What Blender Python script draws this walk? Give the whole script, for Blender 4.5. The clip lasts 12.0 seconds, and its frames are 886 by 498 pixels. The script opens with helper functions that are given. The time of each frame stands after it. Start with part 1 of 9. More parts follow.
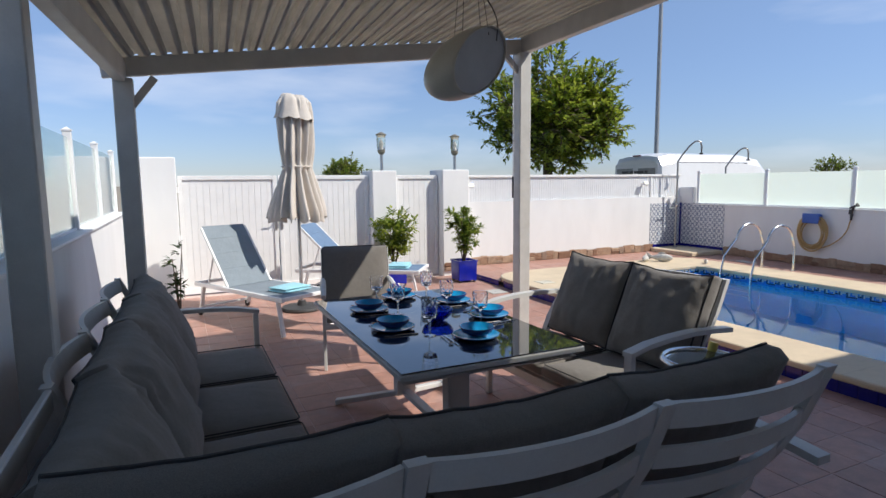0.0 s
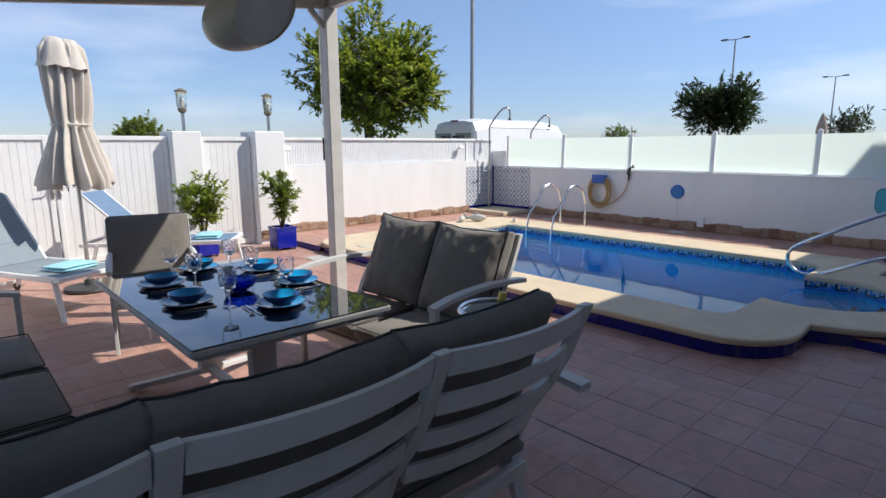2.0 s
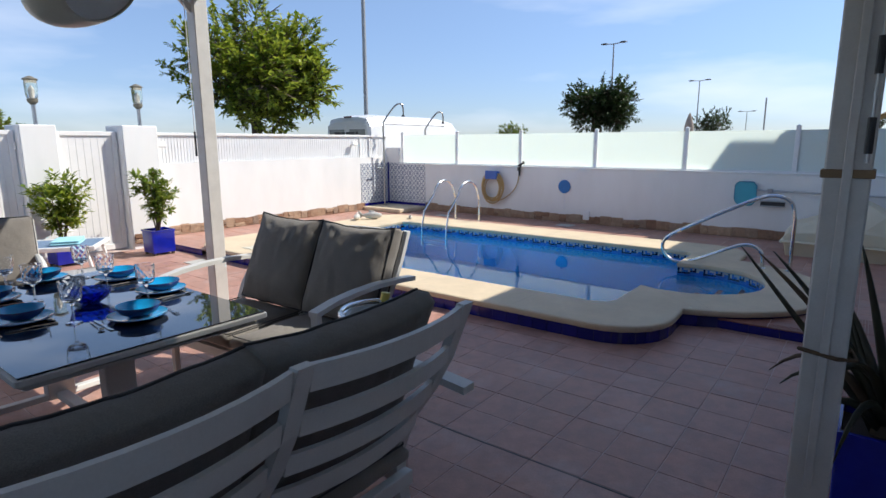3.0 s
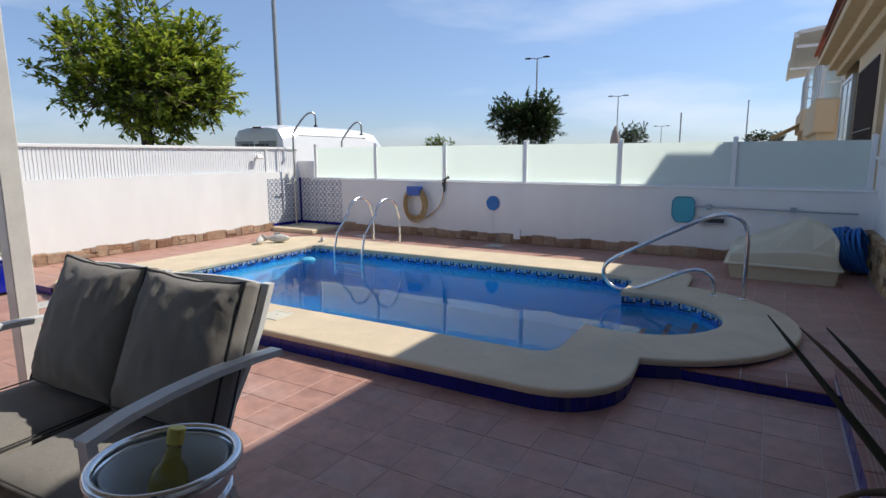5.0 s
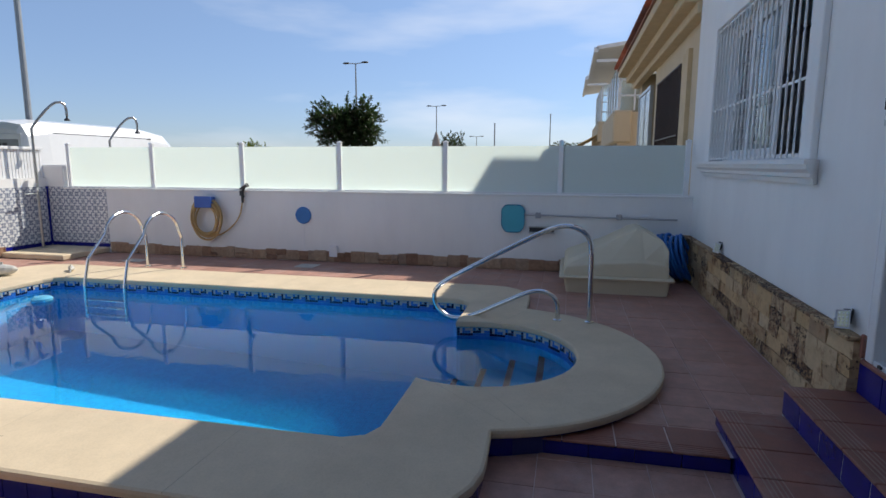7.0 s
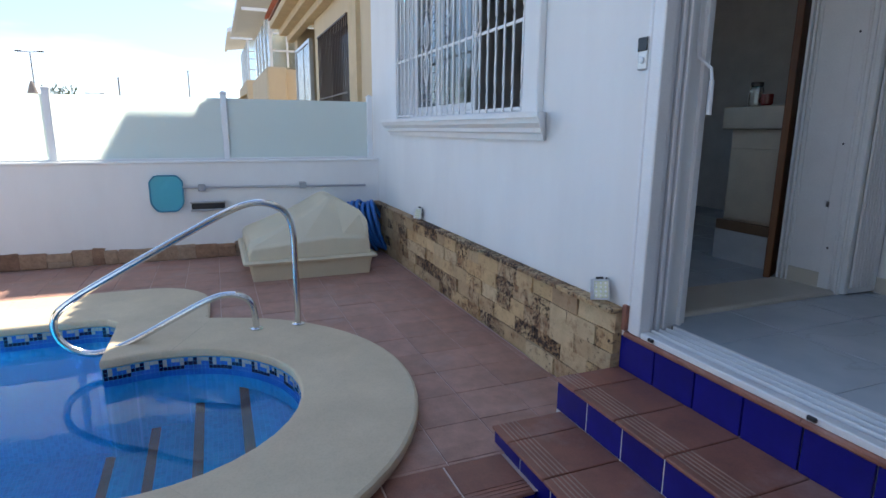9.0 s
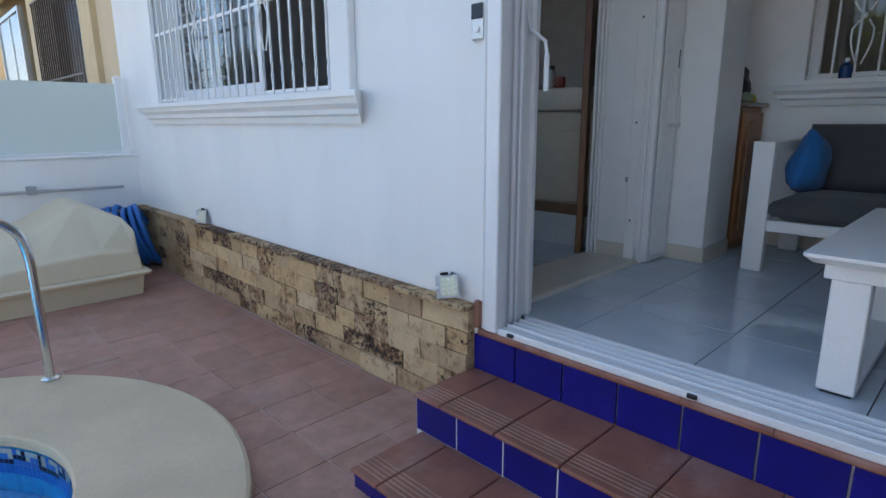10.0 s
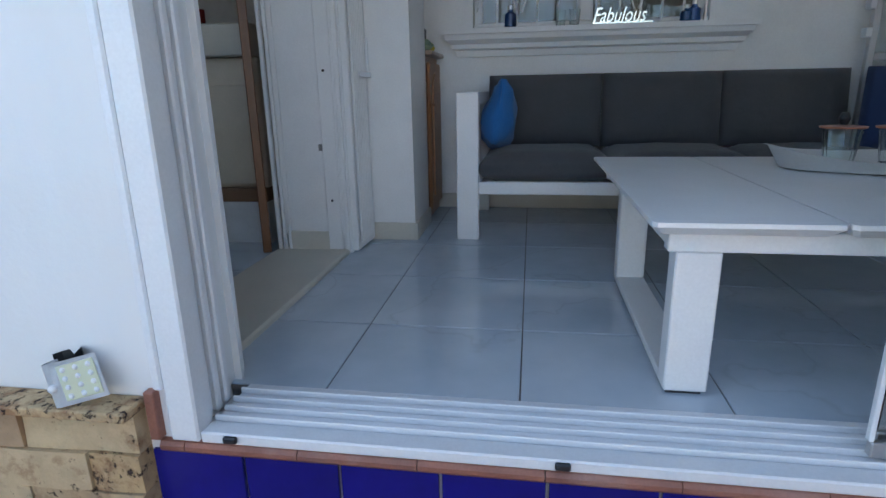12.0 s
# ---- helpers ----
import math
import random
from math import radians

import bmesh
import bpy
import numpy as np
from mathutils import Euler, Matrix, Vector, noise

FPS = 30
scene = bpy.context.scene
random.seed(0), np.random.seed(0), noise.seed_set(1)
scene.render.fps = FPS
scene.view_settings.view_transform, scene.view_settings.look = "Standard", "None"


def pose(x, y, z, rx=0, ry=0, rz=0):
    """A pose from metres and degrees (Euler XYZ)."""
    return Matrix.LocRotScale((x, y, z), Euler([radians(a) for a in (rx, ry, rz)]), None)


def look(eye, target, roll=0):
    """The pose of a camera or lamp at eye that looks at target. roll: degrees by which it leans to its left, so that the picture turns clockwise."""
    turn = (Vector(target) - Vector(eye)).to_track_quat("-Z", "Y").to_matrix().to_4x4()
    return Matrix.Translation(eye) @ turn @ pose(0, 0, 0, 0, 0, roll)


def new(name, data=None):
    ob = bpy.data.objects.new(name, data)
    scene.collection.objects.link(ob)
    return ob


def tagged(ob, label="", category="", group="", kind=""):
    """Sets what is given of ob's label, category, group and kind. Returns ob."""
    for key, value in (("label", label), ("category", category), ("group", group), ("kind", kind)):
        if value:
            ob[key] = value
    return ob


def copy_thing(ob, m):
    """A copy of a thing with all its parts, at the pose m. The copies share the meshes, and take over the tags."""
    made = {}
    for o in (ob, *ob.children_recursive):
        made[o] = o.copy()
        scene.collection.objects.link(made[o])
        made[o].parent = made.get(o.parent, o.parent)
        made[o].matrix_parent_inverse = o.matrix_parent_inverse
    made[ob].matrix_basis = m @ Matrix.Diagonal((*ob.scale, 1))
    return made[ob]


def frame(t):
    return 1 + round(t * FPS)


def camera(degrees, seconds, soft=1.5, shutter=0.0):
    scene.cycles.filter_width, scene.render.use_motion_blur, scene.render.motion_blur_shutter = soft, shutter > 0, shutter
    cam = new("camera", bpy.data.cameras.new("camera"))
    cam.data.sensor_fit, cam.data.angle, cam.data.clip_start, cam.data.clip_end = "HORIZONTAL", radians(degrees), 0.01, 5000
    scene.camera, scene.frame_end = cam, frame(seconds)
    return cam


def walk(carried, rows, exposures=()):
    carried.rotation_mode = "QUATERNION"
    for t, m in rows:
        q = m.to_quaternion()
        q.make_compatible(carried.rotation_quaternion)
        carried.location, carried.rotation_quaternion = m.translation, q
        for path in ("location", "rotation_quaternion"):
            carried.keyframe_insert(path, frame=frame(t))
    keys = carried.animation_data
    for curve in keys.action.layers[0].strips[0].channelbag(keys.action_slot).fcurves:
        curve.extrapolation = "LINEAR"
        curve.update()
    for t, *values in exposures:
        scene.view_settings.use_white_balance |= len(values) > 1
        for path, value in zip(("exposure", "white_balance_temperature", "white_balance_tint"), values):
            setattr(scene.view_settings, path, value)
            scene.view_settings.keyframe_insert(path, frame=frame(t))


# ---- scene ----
cam = camera(76.7, 12.0)
PATH = [
    (0, (-5.774, 0.697, 1.569), (-4.933, 2.496, 1.334), -0.6),
    (0.5, (-5.712, 0.71, 1.545), (-4.773, 2.452, 1.255), -0.2),
    (1, (-5.686, 0.693, 1.543), (-4.632, 2.362, 1.221), -0.3),
    (1.5, (-5.659, 0.675, 1.545), (-4.485, 2.257, 1.196), -0.4),
    (2, (-5.629, 0.656, 1.543), (-4.303, 2.108, 1.181), -0.3),
    (2.5, (-5.594, 0.663, 1.539), (-4.128, 1.973, 1.173), -0.2),
    (3, (-5.466, 0.677, 1.521), (-3.905, 1.87, 1.149), -0.2),
    (4.8, (-4.614, 1.11, 1.534), (-2.935, 2.141, 1.188), 0.0),
    (5, (-4.461, 1.153, 1.515), (-2.757, 2.147, 1.187), -0.2),
    (5.5, (-4.14, 1.244, 1.51), (-2.402, 2.183, 1.203), -0.0),
    (6, (-3.828, 1.364, 1.488), (-2.044, 2.216, 1.187), 0.0),
    (6.5, (-3.535, 1.442, 1.481), (-1.661, 2.073, 1.182), 0.2),
    (7, (-3.194, 1.512, 1.454), (-1.264, 1.942, 1.154), 0.2),
    (9, (-2.028, 1.731, 1.39), (-0.213, 1.002, 0.974), 0.4),
    (9.5, (-1.773, 1.738, 1.363), (-0.1, 0.732, 0.934), 0.3),
    (10, (-1.549, 1.71, 1.342), (-0.159, 0.342, 0.898), -0.3),
    (10.5, (-1.31, 1.529, 1.284), (-0.196, -0.062, 0.805), -0.6),
    (11, (-1.137, 1.37, 1.225), (-0.33, -0.391, 0.727), -1.0),
    (11.5, (-0.988, 1.201, 1.22), (-0.445, -0.65, 0.691), -1.4),
    (12, (-0.864, 1.02, 1.236), (-0.564, -0.881, 0.691), -1.1),
]
EXPOSURES = [(0.0, 0.15, 6500, 10), (1.5, 0.2, 6500, 10), (3.0, 0.4, 6550, 9), (5.0, 0.2, 6600, 9), (7.0, 0.15, 6700, 9), (9.0, 1.2, 7000, 8), (9.5, 1.35, 7100, 7), (10.5, 1.55, 7200, 6), (11.3, 1.72, 7250, 5), (12.0, 1.87, 7250, 5)]
walk(cam, [(t, look(eye, target, roll)) for t, eye, target, roll in PATH], EXPOSURES)

# ---- world, sun ----
TO_SUN = Vector((0.75, -0.61, 1.0)).normalized()
world = bpy.data.worlds.new("world")
scene.world = world
world.use_nodes = True
wn = world.node_tree
wn.nodes.clear()
w_out = wn.nodes.new("ShaderNodeOutputWorld")
w_bg = wn.nodes.new("ShaderNodeBackground")
w_sky = wn.nodes.new("ShaderNodeTexSky")
w_sky.sky_type = "NISHITA"
w_sky.sun_disc = False
w_sky.sun_elevation = math.asin(TO_SUN.z)
w_sky.sun_rotation = math.atan2(TO_SUN.x, TO_SUN.y)
w_sky.altitude = 0
w_sky.air_density = 1.0
w_sky.dust_density = 0.0
w_sky.ozone_density = 2.0
w_bg.inputs["Strength"].default_value = 0.14
# thin high clouds low over the sea
w_tc = wn.nodes.new("ShaderNodeTexCoord")
w_map = wn.nodes.new("ShaderNodeMapping")
w_map.inputs["Scale"].default_value = (1.0, 1.0, 4.5)
w_noise = wn.nodes.new("ShaderNodeTexNoise")
w_noise.inputs["Scale"].default_value = 2.3
w_noise.inputs["Detail"].default_value = 5.0
w_noise.inputs["Roughness"].default_value = 0.5
w_ramp = wn.nodes.new("ShaderNodeValToRGB")
w_ramp.color_ramp.elements[0].position = 0.50
w_ramp.color_ramp.elements[0].color = (0, 0, 0, 1)
w_ramp.color_ramp.elements[1].position = 0.78
w_ramp.color_ramp.elements[1].color = (0.55, 0.55, 0.55, 1)
w_mix = wn.nodes.new("ShaderNodeMixRGB")
w_mix.inputs["Color2"].default_value = (6.0, 6.3, 7.0, 1)
wn.links.new(w_tc.outputs["Generated"], w_map.inputs["Vector"])
wn.links.new(w_map.outputs["Vector"], w_noise.inputs["Vector"])
wn.links.new(w_noise.outputs["Fac"], w_ramp.inputs["Fac"])
wn.links.new(w_ramp.outputs["Color"], w_mix.inputs["Fac"])
# sea haze: bluer and clearer towards the horizon
w_sep = wn.nodes.new("ShaderNodeSeparateXYZ")
w_haze = wn.nodes.new("ShaderNodeValToRGB")
w_haze.color_ramp.elements[0].position = 0.0
w_haze.color_ramp.elements[0].color = (0.40, 0.475, 0.71, 1)
w_haze.color_ramp.elements[1].position = 0.38
w_haze.color_ramp.elements[1].color = (1.0, 0.95, 0.96, 1)
w_mul = wn.nodes.new("ShaderNodeMixRGB")
w_mul.blend_type = "MULTIPLY"
w_mul.inputs["Fac"].default_value = 1.0
wn.links.new(w_tc.outputs["Generated"], w_sep.inputs["Vector"])
wn.links.new(w_sep.outputs["Z"], w_haze.inputs["Fac"])
wn.links.new(w_sky.outputs["Color"], w_mul.inputs["Color1"])
wn.links.new(w_haze.outputs["Color"], w_mul.inputs["Color2"])
wn.links.new(w_mul.outputs["Color"], w_mix.inputs["Color1"])
wn.links.new(w_mix.outputs["Color"], w_bg.inputs["Color"])
wn.links.new(w_bg.outputs["Background"], w_out.inputs["Surface"])

sun_data = bpy.data.lights.new("sun", "SUN")
sun_data.energy = 4.5
sun_data.angle = radians(0.55)
sun_data.color = (1.0, 0.95, 0.87)
sun = new("sun", sun_data)
sun.matrix_world = Matrix.Translation((0, 0, 20)) @ TO_SUN.to_track_quat("Z", "Y").to_matrix().to_4x4()

# ---- levels and plan ----
LOW, UP, COP, TREAD_A, TREAD_B, PORCH = -0.04, 0.045, 0.115, 0.126, 0.285, 0.49
WEST, EAST, NORTH = -6.45, 4.30, 9.75


# ---- building helpers ----
def link(name, bm, material, parent=None, label="", smooth=False):
    me = bpy.data.meshes.new(name)
    bm.to_mesh(me)
    bm.free()
    if smooth:
        me.polygons.foreach_set("use_smooth", [True] * len(me.polygons))
    mats = material if isinstance(material, (list, tuple)) else [material]
    for m in mats:
        me.materials.append(m)
    ob = new(name, me)
    if parent is not None:
        ob.parent = parent
    if label:
        ob["label"] = label
    return ob


part = link


def thing(name, label, category, group="", at=(0, 0, 0), rz=0.0):
    ob = new(name)
    ob.matrix_world = pose(*at, 0, 0, rz)
    return tagged(ob, label, category, group)


def structure(ob, label=""):
    return tagged(ob, label, "", "", "structure")


def box(bm, x0, x1, y0, y1, z0, z1, bevel=0.0, seg=1, m=None):
    c = ((x0 + x1) / 2, (y0 + y1) / 2, (z0 + z1) / 2)
    s = (abs(x1 - x0), abs(y1 - y0), abs(z1 - z0))
    r = bmesh.ops.create_cube(bm, size=1.0, matrix=Matrix.Translation(c) @ Matrix.Diagonal((*s, 1)))
    vs = r["verts"]
    if bevel > 0:
        es = list({e for v in vs for e in v.link_edges})
        b = bmesh.ops.bevel(bm, geom=vs + es, offset=min(bevel, min(s) * 0.45), segments=seg, affect="EDGES", profile=0.5)
        vs = list({v for f in b["faces"] for v in f.verts} | {v for v in vs if v.is_valid})
    if m is not None:
        bmesh.ops.transform(bm, matrix=m, verts=vs)
    return vs


def boxes(*rows, bevel=0.0, seg=1):
    bm = bmesh.new()
    for r in rows:
        box(bm, *r, bevel=bevel, seg=seg)
    return bm


def beam(bm, a, b, w, h, bevel=0.0, up=(0, 0, 1)):
    """A bar of section w x h from a to b."""
    a, b = Vector(a), Vector(b)
    d = b - a
    z = Vector(up)
    if abs(d.normalized().dot(z)) > 0.99:
        z = Vector((0, 1, 0))
    x = d.cross(z).normalized()
    y = x.cross(d).normalized()
    m = Matrix.Translation((a + b) / 2) @ Matrix((x, d.normalized(), y)).transposed().to_4x4()
    box(bm, -w / 2, w / 2, -d.length / 2, d.length / 2, -h / 2, h / 2, bevel, 1, m)
    return bm


def sweep(bm, points, radius, sides=8, cap=True, closed=False):
    """A round tube along points; radius is a number or one for each point."""
    pts = [Vector(p) for p in points]
    n = len(pts)
    rad = [radius] * n if isinstance(radius, (int, float)) else list(radius)
    rings = []
    ref = None
    for i, p in enumerate(pts):
        if closed:
            t = (pts[(i + 1) % n] - pts[i - 1]).normalized()
        else:
            t = (pts[min(i + 1, n - 1)] - pts[max(i - 1, 0)]).normalized()
        if ref is None:
            ref = Vector((0, 0, 1)) if abs(t.z) < 0.9 else Vector((1, 0, 0))
        u = (ref - t * ref.dot(t)).normalized()
        ref = u
        v = t.cross(u)
        rings.append([bm.verts.new(p + rad[i] * (math.cos(a) * u + math.sin(a) * v)) for a in (2 * math.pi * k / sides for k in range(sides))])
    for i in range(n if closed else n - 1):
        a, b = rings[i], rings[(i + 1) % n]
        for k in range(sides):
            bm.faces.new((a[k], a[(k + 1) % sides], b[(k + 1) % sides], b[k]))
    if cap and not closed:
        bm.faces.new(rings[0][::-1])
        bm.faces.new(rings[-1])
    return bm


def spin(bm, profile, at=(0, 0, 0), sides=24, cap=False):
    """A body of revolution about z: profile is rows of (radius, height)."""
    rings = []
    for r, z in profile:
        rings.append([bm.verts.new((at[0] + r * math.cos(2 * math.pi * k / sides), at[1] + r * math.sin(2 * math.pi * k / sides), at[2] + z)) for k in range(sides)])
    for a, b in zip(rings, rings[1:]):
        for k in range(sides):
            bm.faces.new((a[k], a[(k + 1) % sides], b[(k + 1) % sides], b[k]))
    if cap:
        bm.faces.new(rings[0][::-1])
        bm.faces.new(rings[-1])
    return bm


def prism(bm, outline, z0, z1, hole=None):
    """An upright body over an outline (x, y), with an optional hole of the same number of points."""
    def ring(line, z):
        return [bm.verts.new((x, y, z)) for x, y in line]
    n = len(outline)
    lo, hi = ring(outline, z0), ring(outline, z1)
    for k in range(n):
        bm.faces.new((lo[k], lo[(k + 1) % n], hi[(k + 1) % n], hi[k]))
    if hole is None:
        bm.faces.new(lo[::-1])
        bm.faces.new(hi)
    else:
        li, hi2 = ring(hole, z0), ring(hole, z1)
        for k in range(n):
            j = (k + 1) % n
            bm.faces.new((li[j], li[k], hi2[k], hi2[j]))
            bm.faces.new((hi[k], hi[j], hi2[j], hi2[k]))
            bm.faces.new((lo[j], lo[k], li[k], li[j]))
    return bm


def arc(cx, cy, r, a0, a1, n):
    return [(cx + r * math.cos(radians(a0 + (a1 - a0) * k / n)), cy + r * math.sin(radians(a0 + (a1 - a0) * k / n))) for k in range(n + 1)]


def resample(line, n, start=0):
    """n points evenly along a closed line."""
    pts = [Vector((*p, 0)) for p in line]
    pts.append(pts[0])
    lens = [0.0]
    for a, b in zip(pts, pts[1:]):
        lens.append(lens[-1] + (b - a).length)
    out = []
    j = 0
    for k in range(n):
        s = lens[-1] * k / n
        while lens[j + 1] < s:
            j += 1
        f = (s - lens[j]) / max(lens[j + 1] - lens[j], 1e-9)
        p = pts[j].lerp(pts[j + 1], f)
        out.append((p.x, p.y))
    return out


# ---- materials ----
class Nodes:
    def __init__(self, name):
        self.m = bpy.data.materials.new(name)
        self.m.use_nodes = True
        self.t = self.m.node_tree
        self.b = self.t.nodes["Principled BSDF"]
        self.coord = None

    def add(self, kind, **inputs):
        n = self.t.nodes.new(kind)
        for k, v in inputs.items():
            n.inputs[k.replace("_", " ")].default_value = v
        return n

    def link(self, a, b):
        self.t.links.new(a, b)

    def place(self):
        if self.coord is None:
            self.coord = self.add("ShaderNodeTexCoord").outputs["Object"]
        return self.coord

    def noise(self, scale, detail=4.0, rough=0.55, stretch=None):
        n = self.add("ShaderNodeTexNoise", Scale=scale, Detail=detail, Roughness=rough)
        src = self.place()
        if stretch:
            mp = self.add("ShaderNodeMapping", Scale=stretch)
            self.link(src, mp.inputs["Vector"])
            src = mp.outputs["Vector"]
        self.link(src, n.inputs["Vector"])
        return n.outputs["Fac"]

    def ramp(self, fac, *stops):
        r = self.add("ShaderNodeValToRGB")
        el = r.color_ramp.elements
        while len(el) < len(stops):
            el.new(0.5)
        for e, (p, c) in zip(el, stops):
            e.position = p
            e.color = (*c, 1) if len(c) == 3 else c
        self.link(fac, r.inputs["Fac"])
        return r.outputs["Color"]

    def mix(self, fac, a, b, how="MIX"):
        n = self.t.nodes.new("ShaderNodeMixRGB")
        n.blend_type = how
        for v, s in ((fac, "Fac"), (a, "Color1"), (b, "Color2")):
            if hasattr(v, "links"):
                self.link(v, n.inputs[s])
            else:
                n.inputs[s].default_value = v if isinstance(v, (int, float)) else (*v, 1)
        return n.outputs["Color"]

    def bump(self, height, strength=0.3, distance=0.01, after=None):
        n = self.add("ShaderNodeBump", Strength=strength, Distance=distance)
        self.link(height, n.inputs["Height"])
        if after is not None:
            self.link(after, n.inputs["Normal"])
        self.link(n.outputs["Normal"], self.b.inputs["Normal"])
        return n.outputs["Normal"]

    def set(self, **inputs):
        for k, v in inputs.items():
            s = self.b.inputs[k.replace("_", " ")]
            if hasattr(v, "links"):
                self.link(v, s)
            elif isinstance(v, tuple) and len(v) == 3:
                s.default_value = (*v, 1)
            else:
                s.default_value = v
        return self.m


def scaled(c, k):
    return tuple(min(1.0, x * k) for x in c)


def plain(name, color, rough=0.5, metal=0.0, vary=0.12, scale=6.0, grain=120.0, bump=0.15, spec=0.5):
    """A surface of one colour with soft stains and a fine grain."""
    n = Nodes(name)
    big = n.noise(scale, 5.0, 0.6)
    col = n.ramp(big, (0.3, scaled(color, 1 - vary)), (0.7, scaled(color, 1 + vary * 0.5)))
    fine = n.noise(grain, 3.0, 0.6)
    col = n.mix(0.12, col, n.ramp(fine, (0.3, scaled(color, 0.7)), (0.7, scaled(color, 1.2))))
    n.bump(fine, bump, 0.004)
    n.set(Base_Color=col, Roughness=rough, Metallic=metal)
    n.b.inputs["Specular IOR Level"].default_value = spec
    return n.m


def render_wall(name, color, coarse=0.5):
    """Painted rough render with faint streaks and a fine grain."""
    n = Nodes(name)
    streak = n.noise(1.6, 5.0, 0.6, (1.5, 1.5, 0.5))
    col = n.ramp(streak, (0.3, scaled(color, 0.93)), (0.65, color))
    n.set(Base_Color=col, Roughness=0.85)
    g1 = n.noise(55.0, 4.0, 0.6)
    nb = n.bump(g1, coarse * 0.4, 0.004)
    g2 = n.noise(3.0, 3.0, 0.5)
    n.bump(g2, 0.12, 0.02, nb)
    return n.m


def terracotta(name, tint=(0.44, 0.24, 0.185)):
    n = Nodes(name)
    geo = n.add("ShaderNodeNewGeometry")
    info = n.add("ShaderNodeObjectInfo")
    rnd = n.add("ShaderNodeMath")
    rnd.operation = "ADD"
    n.link(geo.outputs["Random Per Island"], rnd.inputs[0])
    n.link(info.outputs["Random"], rnd.inputs[1])
    fr = n.add("ShaderNodeMath")
    fr.operation = "FRACT"
    n.link(rnd.outputs[0], fr.inputs[0])
    base = n.ramp(fr.outputs[0], (0.0, scaled(tint, 0.9)), (0.5, tint), (1.0, (tint[0] * 1.05, tint[1] * 1.1, tint[2] * 1.14)))
    pos = n.add("ShaderNodeMapping")
    n.link(geo.outputs["Position"], pos.inputs["Vector"])
    n.coord = pos.outputs["Vector"]
    cloud = n.noise(9.0, 6.0, 0.65)
    col = n.mix(0.6, base, n.ramp(cloud, (0.35, (0.62, 0.6, 0.6)), (0.65, (1.15, 1.15, 1.15))), "MULTIPLY")
    bloom = n.noise(2.6, 5.0, 0.65)
    col = n.mix(n.ramp(bloom, (0.52, (0, 0, 0)), (0.75, (0.45, 0.45, 0.45))), col, (0.46, 0.36, 0.33))
    grit = n.noise(160.0, 2.0, 0.6)
    col = n.mix(0.2, col, n.ramp(grit, (0.35, (0.5, 0.5, 0.5)), (0.6, (1.1, 1.1, 1.1))), "MULTIPLY")
    n.bump(n.noise(40.0, 4.0, 0.6), 0.2, 0.004)
    n.set(Base_Color=col, Roughness=n.ramp(cloud, (0.3, (0.42,) * 3), (0.7, (0.62,) * 3)))
    return n.m


def fabric(name, color, weave=260.0, rough=0.95):
    n = Nodes(name)
    w1 = n.noise(weave, 2.0, 0.5, (1.0, 3.0, 1.0))
    w2 = n.noise(weave, 2.0, 0.5, (3.0, 1.0, 3.0))
    col = n.mix(0.5, n.ramp(w1, (0.3, scaled(color, 0.65)), (0.7, scaled(color, 1.3))), n.ramp(w2, (0.3, scaled(color, 0.7)), (0.7, scaled(color, 1.25))))
    dust = n.noise(5.0, 5.0, 0.6)
    col = n.mix(n.ramp(dust, (0.45, (0, 0, 0)), (0.8, (0.25,) * 3)), col, scaled(color, 1.6))
    nb = n.bump(w1, 0.35, 0.002)
    n.bump(n.noise(14.0, 3.0, 0.5), 0.35, 0.015, nb)
    n.set(Base_Color=col, Roughness=rough)
    n.b.inputs["Sheen Weight"].default_value = 0.15
    return n.m


def glass(name, tint=(1, 1, 1), rough=0.0, ior=1.5):
    n = Nodes(name)
    n.set(Base_Color=tint, Roughness=rough, IOR=ior)
    n.b.inputs["Transmission Weight"].default_value = 1.0
    return n.m


WHITE = render_wall("white_render", (0.80, 0.80, 0.79))
WHITE_SMOOTH = plain("white_paint", (0.80, 0.80, 0.79), 0.5, vary=0.05, bump=0.05)
WHITE_PLASTIC = plain("white_plastic", (0.78, 0.79, 0.80), 0.35, vary=0.04, bump=0.03)
FRAME_PAINT = plain("cream_grey_metal_paint", (0.62, 0.62, 0.60), 0.4, vary=0.07, bump=0.05)
PERGOLA_PAINT = plain("pergola_paint", (0.60, 0.59, 0.56), 0.45, vary=0.12, bump=0.08)
TERRA = terracotta("terracotta_tile")
TREAD = terracotta("step_tile", (0.31, 0.125, 0.085))
RIDGE = terracotta("worn_tile_ridge", (0.42, 0.26, 0.20))
GROUT = plain("grey_pink_grout", (0.60, 0.46, 0.41), 0.9, vary=0.2)
WHITE_GROUT = plain("white_grout", (0.70, 0.70, 0.70), 0.8)
STAINLESS = plain("stainless_steel", (0.72, 0.72, 0.72), 0.16, 1.0, vary=0.05, bump=0.02)
DARK_PLASTIC = plain("black_plastic", (0.025, 0.025, 0.028), 0.4, vary=0.1)
ALUMINIUM = plain("aluminium", (0.55, 0.55, 0.55), 0.35, 1.0, vary=0.08, bump=0.03)


